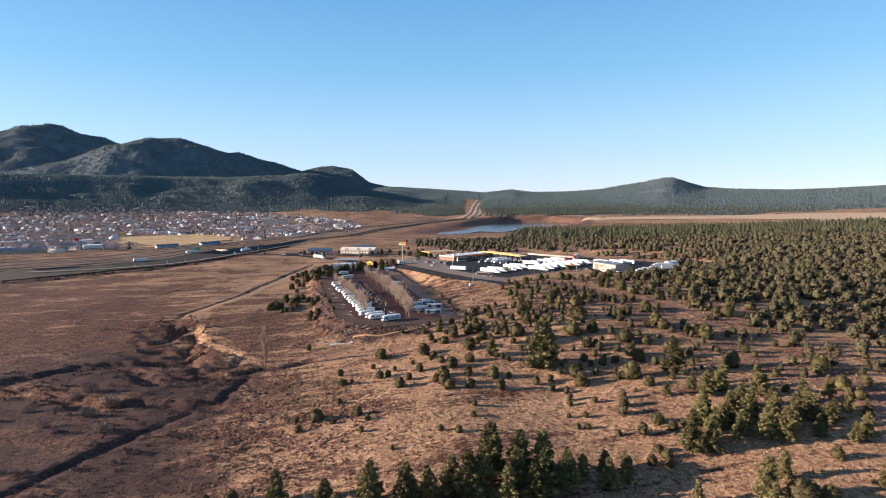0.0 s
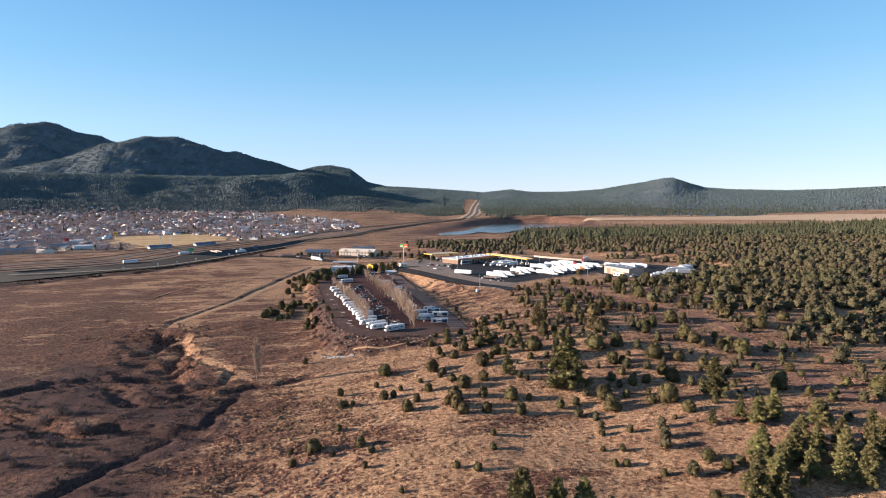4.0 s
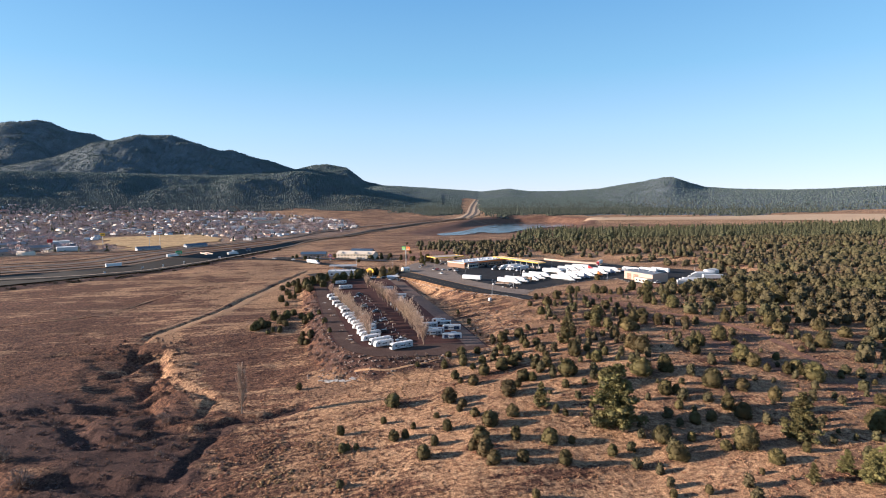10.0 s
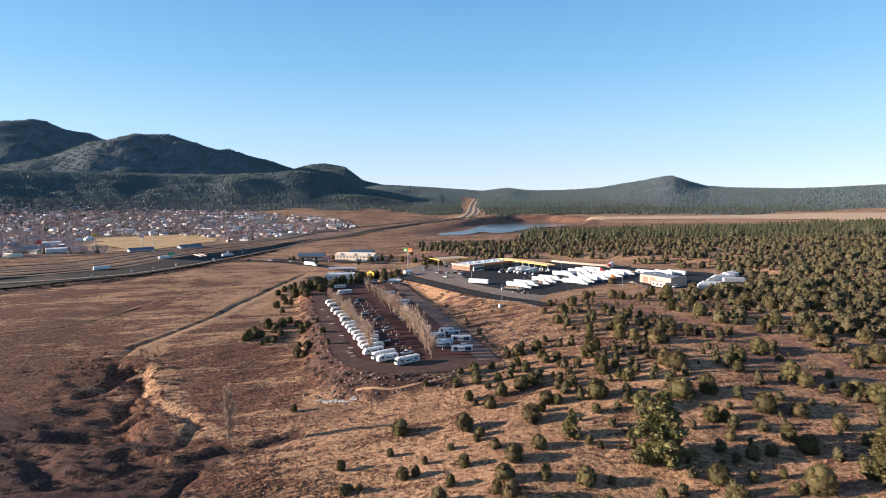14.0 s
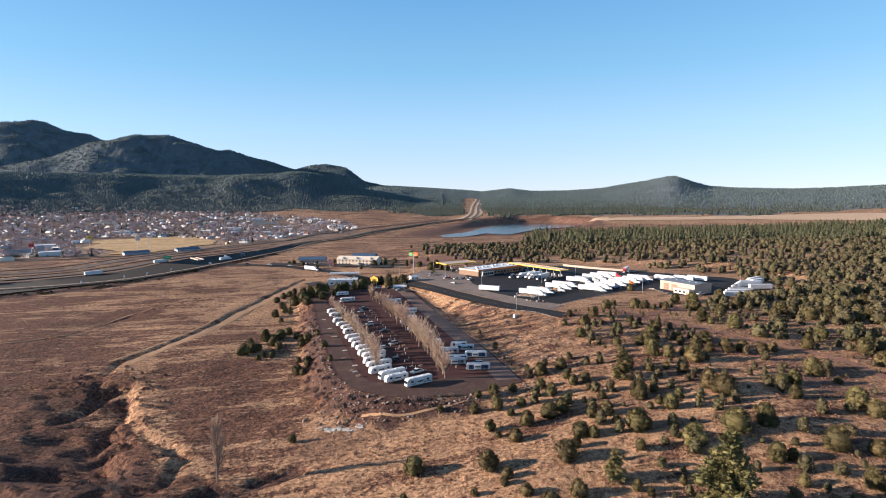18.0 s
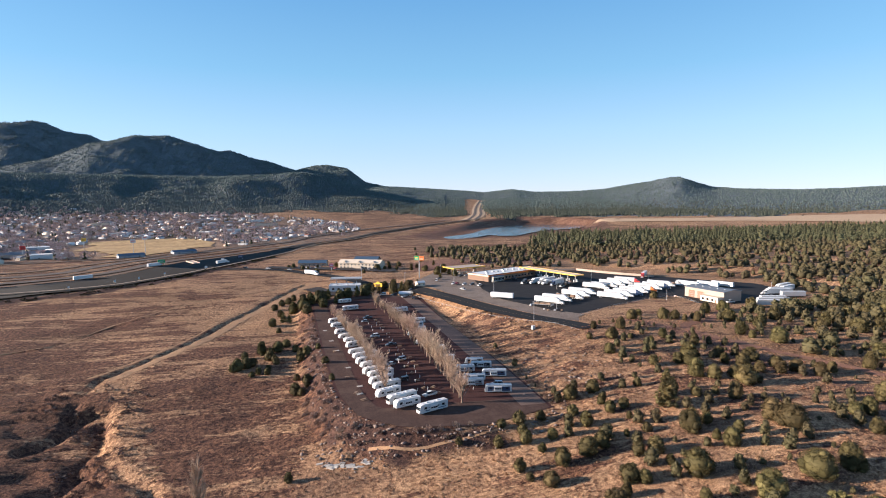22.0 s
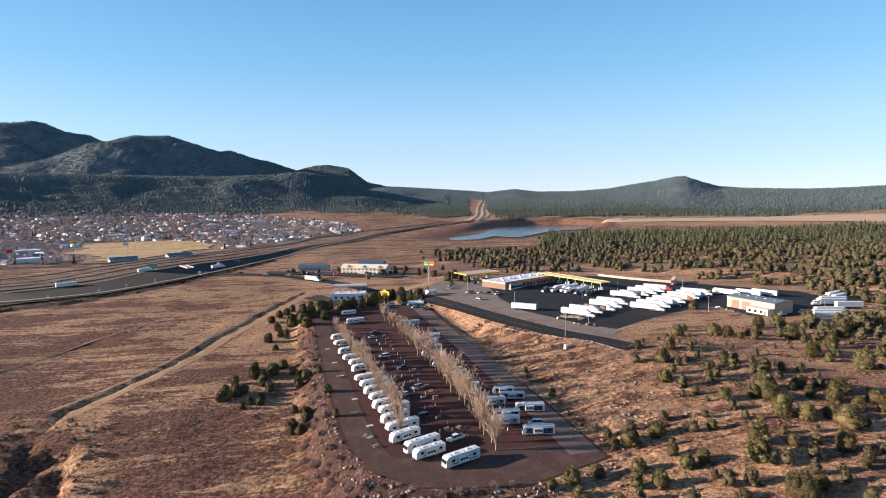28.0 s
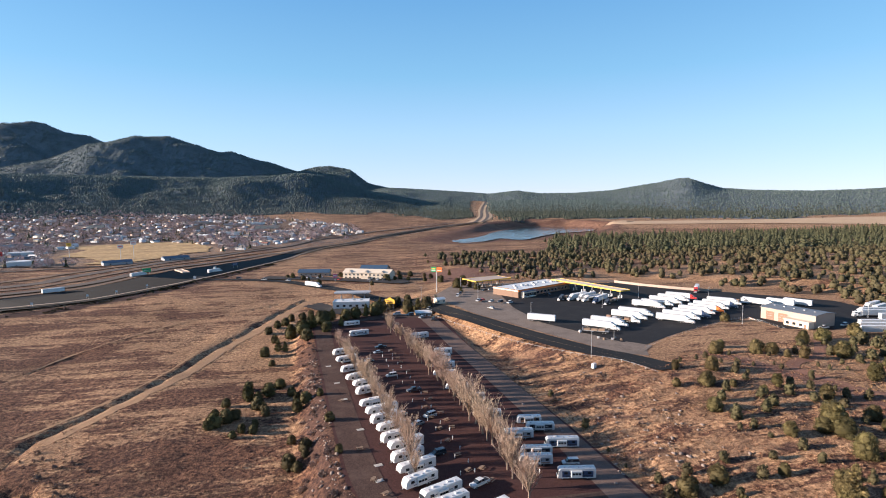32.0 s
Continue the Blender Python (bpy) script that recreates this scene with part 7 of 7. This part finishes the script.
TOWN = [town_house(14, 9, 3.2, M_WHITE, M_ROOFWHITE, "white house with a pale gable roof"), town_house(15, 9, 3.2, M_TAN, M_GREY, "tan house with a grey gable roof"),
        town_house(16, 8, 3.0, M_WHITE, M_ROOFWHITE, "white mobile home with a pale roof"), town_house(13, 9, 3.4, M_GREY, M_REDROOF, "grey house with a rust-red roof"),
        town_house(18, 5, 3.0, M_ROOFWHITE, M_ROOFWHITE, "long white mobile home", True), town_house(14, 10, 5.4, M_BROWN, M_DARK, "brown two-storey house with a dark roof"),
        town_house(13, 9, 3.2, M_CREAM, M_GREYROOF, "cream house with a grey metal roof"), town_house(15, 9, 3.3, M_GREY, M_BLUEROOF, "grey house with a blue roof")]
BIG = [town_house(44, 22, 6, M_ROOFWHITE, M_ROOFWHITE, "large white flat-roofed building", True), town_house(55, 20, 5, M_TAN, M_GREYROOF, "long tan building with a grey roof", False, 0.3),
       town_house(32, 15, 3.4, M_GREY, M_BLUEROOF, "long building with a dark blue roof", False, 0.3), town_house(70, 26, 7, M_CREAM, M_DARK, "long cream school building with a dark flat roof", True)]
trng = np.random.RandomState(17)


def town_area(x, y):
    d = inside(x, y, [(-345, 930), (-100, 1200), (80, 1620), (70, 2030), (-300, 2480), (-620, 2560), (-1180, 2480), (-1000, 1700), (-640, 850)], 30)
    meadow = inside(x, y, [(-250, 955), (-162, 1033), (-217, 1396), (-368, 1559), (-514, 1533), (-451, 1239), (-322, 965)], 12)
    gap = inside(x, y, [(-420, 1990), (-80, 1900), (-120, 2080), (-400, 2200)], 20)
    return d * (1 - meadow) * (1 - 0.8 * gap) * (chain_near(x, y, [(-272, 740), (-212, 900), (-172, 1010), (-95, 1300), (0, 1540), (150, 1740)]) > 45)


spots = scatter(3000, (-1200, 110, 850, 2540), lambda x, y: town_area(x, y) * (1 - 0.45 * ss(1500, 2400, y)), trng, 1, 1, 24)[:250]
for x, y, z, h in spots:
    k = TOWN[trng.randint(len(TOWN))]
    copy_thing(k, pose(x, y, z + 0.3, 0, 0, -30 + 90 * trng.randint(2) + trng.uniform(-6, 6)))
blocks = [(2, -262, 968, 30), (2, -205, 1012, 32), (0, -368, 985, 25), (1, -420, 1010, 25), (1, -440, 905, 30), (0, -500, 960, 28), (0, -480, 1190, 20), (3, -185, 1980, 5), (0, -250, 1790, 8), (1, -120, 1760, 5), (0, -520, 1700, 10), (3, -700, 2050, 15), (2, -330, 1900, 10)]
blocks += [(0, -560, 905, 28), (1, -640, 1010, 26), (2, -545, 1040, 24), (0, -700, 1120, 24), (1, -520, 1110, 22), (0, -610, 1230, 20), (0, -760, 1330, 20), (2, -690, 1420, 18), (0, -820, 1560, 18), (1, -300, 2080, 6), (0, -360, 2010, 6), (0, -230, 2140, 6), (0, -880, 1900, 14), (1, -560, 1960, 10), (0, 30, 1800, 10), (1, -420, 2180, 8), (0, -900, 2250, 20), (1, -620, 1480, 20), (0, -140, 1620, 5)]
for k, x, y, a in blocks:
    copy_thing(BIG[k], pose(x, y, float(land(x, y)) + 0.3, 0, 0, a))
# the rest of the roofs, too far to tell apart
more = scatter(2300, (-1250, 110, 850, 2560), lambda x, y: town_area(x, y) * (0.25 + 0.75 * ss(-0.2, 0.3, waves(x, y, 170, 65, 2))), trng, 1, 1, 15)
gable = (np.array([(-0.5, -0.3, -0.1), (0.5, -0.3, -0.1), (0.5, 0.3, -0.1), (-0.5, 0.3, -0.1), (-0.5, -0.3, 0.22), (0.5, -0.3, 0.22), (0.5, 0.3, 0.22), (-0.5, 0.3, 0.22), (-0.5, 0, 0.34), (0.5, 0, 0.34)]),
         np.array([(0, 1, 5), (0, 5, 4), (1, 2, 6), (1, 6, 5), (2, 3, 7), (2, 7, 6), (3, 0, 4), (3, 4, 7), (4, 5, 9), (4, 9, 8), (6, 7, 8), (6, 8, 9), (4, 8, 7), (5, 6, 9)]))
more[:, 3] = trng.uniform(9, 19, len(more))
for k, m in enumerate((M_WHITE, M_TAN, M_ROOFWHITE, M_GREY, M_CREAM)):
    spread_mesh("far_houses", [gable], more[k::5], m, "small far houses of the town", "houses", trng, (0.9, 1.2))
for k in TOWN + BIG:
    for o in (*k.children_recursive, k):
        bpy.data.objects.remove(o)


def pole_sign(x, y, h, material, label):
    t = thing("pylon_sign", label, "sign", "signs of the town")
    part("pole", Build().rod((0, 0, -1), (0, 0, h), 0.4, 0.35), M_STEEL, t)
    part("board", Build().box(0, 0, h, 7, 0.8, 5, 0.1), material, t)
    part("lettering", Build().box(0, -0.44, h + 2.0, 5, 0.06, 1.0), M_RED if material is M_WHITE else M_BLACK, t)
    set_at(t, x, y, 0, extra=0)


pole_sign(-275, 1020, 17, M_WHITE, "tall white shop sign on a pole")
pole_sign(-262, 1030, 21, M_WHITE, "tall white shop sign on a pole")
pole_sign(-372, 1105, 17, M_YELLOW, "tall yellow shop sign on a pole")
pole_sign(-400, 985, 13, M_RED, "red shop sign on a pole")

# bare and evergreen trees of the town
bare_shapes = []
for s in range(5):
    q = np.random.RandomState(70 + s)
    n = 60
    d = q.normal(0, 1, (n, 3))
    d /= np.linalg.norm(d, axis=1, keepdims=True)
    p = d * np.array([0.40, 0.40, 0.36]) * q.uniform(0.4, 1, (n, 1)) ** 0.6 + np.array([0, 0, 0.62])
    v, f = tri_soup(p, d + np.array([0, 0, 0.5]), 0.15, q, 0.30)
    bare_shapes.append((v, f))
town_trees = scatter(17000, (-1300, 130, 840, 2560), lambda x, y: 0.9 * town_area(x, y) * (0.25 + 0.75 * ss(-0.2, 0.3, waves(x, y, 110, 86, 3))), trng, 7, 15, 7)
spread_mesh("town_trees", bare_shapes, town_trees[::2], M_TOWNTREE, "leafless grey-brown trees between the houses", "trees", trng)
spread_mesh("town_trees", [cone_shape(80 + s, 3, 6) for s in range(4)], town_trees[1::9], M_FARWOOD, "dark evergreens between the houses", "trees", trng)


# ---- brush, tufts and stones ----
rng = np.random.RandomState(33)
shrub_shapes = []
for s in range(6):
    q = np.random.RandomState(90 + s)
    d = q.normal(0, 1, (46, 3))
    d /= np.linalg.norm(d, axis=1, keepdims=True)
    d[:, 2] = np.abs(d[:, 2])
    p = d * np.array([0.55, 0.55, 0.8]) * q.uniform(0.5, 1.0, (46, 1))
    shrub_shapes.append(tri_soup(p, d, 0.24, q, 0.3))


def brush_land(x, y):
    near = 1 - ss(4, 22, np.minimum(np.minimum(chain_near(x, y, GULLY), chain_near(x, y, STREAM)), np.minimum(chain_near(x, y, SIDE), chain_near(x, y, UPPER))))
    low = 1 - ss(-60, 0, x)
    return np.clip(0.5 * near * low * (0.4 + 0.6 * ss(-0.3, 0.4, waves(x, y, 30, 91, 2)))  + 0.75 * (1 - ss(0, 13, chain_near(x, y, [(-10, 500), (-6, 420), (-1, 352), (12, 316)]))) + 0.42 * inside(x, y, [(80, 330), (108, 395), (112, 425), (78, 510)], 6) * ss(0.0, 0.4, waves(x, y, 18, 95, 2)), 0, 1)


places = scatter(13000, (-190, 125, 90, 520), brush_land, rng, 0.7, 2.2)
places = places[(chain_near(places[:, 0], places[:, 1], [(-60, 280), (-34, 286), (-12, 290)]) > 3) & (inside(places[:, 0], places[:, 1], PARK, 1) < 0.05)]
spread_mesh("brush", shrub_shapes, places, M_SAGE, "grey-brown leafless brush in the stream beds", "brush", rng, (0.9, 1.6))
# tall thickets in the low ground
shrub_kinds = []
for s in range(3):
    t = thing("willow_bush", "round leafless willow thicket in the low ground", "bush", "thickets in the low ground")
    q = np.random.RandomState(120 + s)
    d = q.normal(0, 1, (330, 3))
    d /= np.linalg.norm(d, axis=1, keepdims=True)
    d[:, 2] = np.abs(d[:, 2])
    p = d * np.array([0.6, 0.6, 0.85]) * q.uniform(0.35, 1.0, (330, 1))
    v, f = tri_soup(p, d + np.array([0, 0, 0.4]), 0.13, q, 0.16)
    part("crown", solid("crown", v, f, M_WILLOW), None, t)
    for sx, sy in ((0.2, 0.1), (-0.2, 0.1), (0, -0.2)):
        part("stem", Build().rod((0, 0, -0.1), (sx, sy, 0.5), 0.03, 0.01, 5), M_BARK, t)
    shrub_kinds.append(t)
thickets = [(26, 310.5, 2.0), (30, 310, 2.4), (34, 309.5, 2.2), (39, 310, 2.4), (44, 310, 2.0), (35, 306, 1.8), (40, 306, 1.6), (-9, 352, 2.6), (-6, 345, 2.8), (-3, 338, 2.6), (-10, 362, 2.4), (-1, 331, 2.4), (-7, 370, 2.2), (-11, 380, 2.0), (3, 324, 2.4), (-12, 392, 2.2)]
thickets += [(-103, 260, 6.0), (-89.4, 243, 6.5), (-107, 256, 4.5), (-82, 214, 4.2), (-91, 229, 4.0), (-96, 234, 3.2), (-104, 222, 3.6), (-98, 216, 3.0), (-60, 283, 3.4), (-63, 287, 2.8), (-70, 300, 2.4), (-118, 240, 3.4), (-125, 232, 2.6), (-72, 262, 2.6), (-55, 254, 2.2), (-5, 340, 2.4), (-3, 331, 2.0), (2, 322, 2.2), (5, 313, 2.0), (80, 318, 2.0), (84, 324, 1.8), (90, 370, 2.0), (94, 362, 1.8)]
for x, y, h in thickets:
    plant(shrub_kinds, x, y, h, rng)
discard(shrub_kinds)

# dry grass in clumps
tuft_shapes = []
for s in range(4):
    q = np.random.RandomState(140 + s)
    p = np.column_stack([q.normal(0, 0.3, 5), q.normal(0, 0.3, 5), np.full(5, 0.25)])
    tuft_shapes.append(tri_soup(p, np.column_stack([q.normal(0, 0.3, (5, 2)), np.ones(5)]), 0.55, q, 0.35))
M_TUFT = leafy("dry_grass", (0.20, 0.110, 0.062), (0.46, 0.285, 0.155), per=0.0)


def tufty(x, y):
    g, w, s = cover_of(x, y)
    return (0.10 + 0.90 * g) * (0.35 + 0.65 * ss(-0.4, 0.3, waves(x, y, 20, 93, 3))) * (1 - inside(x, y, PARK, 2)) * (1 - inside(x, y, LOT, 2))


places = scatter(60000, (-150, 230, 80, 430), tufty, rng, 0.28, 0.65)
places = places[places[:, 1] > 60 + 0.25 * np.abs(places[:, 0] - 40)]
spread_mesh("dry_grass", tuft_shapes, places, M_TUFT, "clumps of dry golden grass", "grass", rng, (0.9, 1.7))


# hummocks of bunch grass on the near slope
hummocks = []
for k in range(5):
    q = np.random.RandomState(160 + k)
    d = q.normal(0, 1, (44, 3))
    d /= np.linalg.norm(d, axis=1, keepdims=True)
    d[:, 2] = np.abs(d[:, 2])
    blades = tri_soup(d * np.array([0.52, 0.42, 0.32]), d + np.array([0, 0, 0.7]), 0.26, q, 0.22)
    mound = BALL_V * np.array([0.52, 0.42, 0.32]) * q.uniform(0.88, 1.1, (len(BALL_V), 1))
    hummocks.append(join([(mound, BALL_F), blades]))


def hummocky(x, y):
    d = inside(x, y, [(-42, 205), (-26, 158), (2, 172), (14, 214), (6, 238), (-18, 262)], 8)
    return d * ss(-0.35, 0.2, waves(x, y, 22, 99, 3))


places = scatter(9500, (-60, 40, 140, 280), hummocky, rng, 0.55, 1.25, 0.85)
spread_mesh("bunch_grass", hummocks, places, M_TUFT, "golden hummocks of bunch grass on the slope", "grass", rng, (0.85, 1.35))


# broken concrete slabs tipped below the camp
srng = random.Random(14)
for k in range(26):
    t = k / 25
    x, y = -3 + 13.5 * t + srng.uniform(-1.2, 1.2), 311 - 7 * t * (1.6 - t) + srng.uniform(-2.6, 2.6)
    slab = Build().box(0, 0, -0.15, srng.uniform(1.2, 2.6), srng.uniform(0.5, 1.1), 0.3, 0.04)
    ob = tagged(new("concrete_slab", slab.mesh("concrete_slab", M_CONCRETE)), "broken pale concrete slab tipped on the bank", "slab", "slabs below the camp")
    ob.matrix_basis = pose(x, y, float(land(x, y)) + 0.12, srng.uniform(-12, 12), srng.uniform(-12, 12), srng.uniform(-40, 10))

# stones on the banks
def stone_shape(seed):
    q = np.random.RandomState(seed)
    v = np.sign(ICO_V) * np.abs(ICO_V) ** 0.8 * q.uniform(0.55, 1.2, (len(ICO_V), 1)) * np.array([0.75, 0.5, 0.38])
    return v + np.array([0, 0, 0.25]), ICO_F


def stony(x, y):
    edge = chain_near(x, y, [(-9.8, 465), (-4.9, 415.3), (-0, 349.2), (11.9, 320.4), (27.7, 309.8), (49.3, 304.2), (71.7, 310.9)])
    bank = (1 - ss(1, 9, edge)) * (1 - inside(x, y, PARK, 0.5))
    heap = bump(x, y, 8, 314, 14, 9, -30)
    other = 0.20 * bump(x, y, 96, 372, 18, 34, 10) + 0.3 * bump(x, y, 88, 335, 12, 12)
    return np.clip(0.6 * bank + 0.9 * heap * (1 - inside(x, y, PARK, 0.5)) + other, 0, 1)


places = scatter(6800, (-25, 125, 296, 475), stony, rng, 0.3, 1.15)
big = places[places[:, 3] > 0.98][:110]
spread_mesh("stones", [stone_shape(s) for s in range(6)], places[places[:, 3] <= 0.98], M_ROCK, "loose pale stones on the banks", "stones", rng, (0.9, 1.5))
boulders = [tagged(new("boulder", solid("boulder", *stone_shape(20 + s), M_ROCK)), "pale angular boulder on the bank", "rock", "boulders on the bank") for s in range(5)]
for x, y, z, h in big:
    plant(boulders, x, y, h, rng)
for o in boulders:
    bpy.data.objects.remove(o)


# shrubs under the highway bank
def roadside(x, y):
    return (1 - ss(3, 10, chain_near(x, y, ROADSIDE))) * (0.25 + 0.75 * ss(0.0, 0.5, waves(x, y, 30, 97, 2)))


places = scatter(9000, (-400, -60, 500, 900), roadside, rng, 0.8, 3.0)
spread_mesh("roadside_brush", shrub_shapes, places, M_JUNIPERWOOD, "dark shrubs at the foot of the highway bank", "brush", rng, (0.9, 1.6))
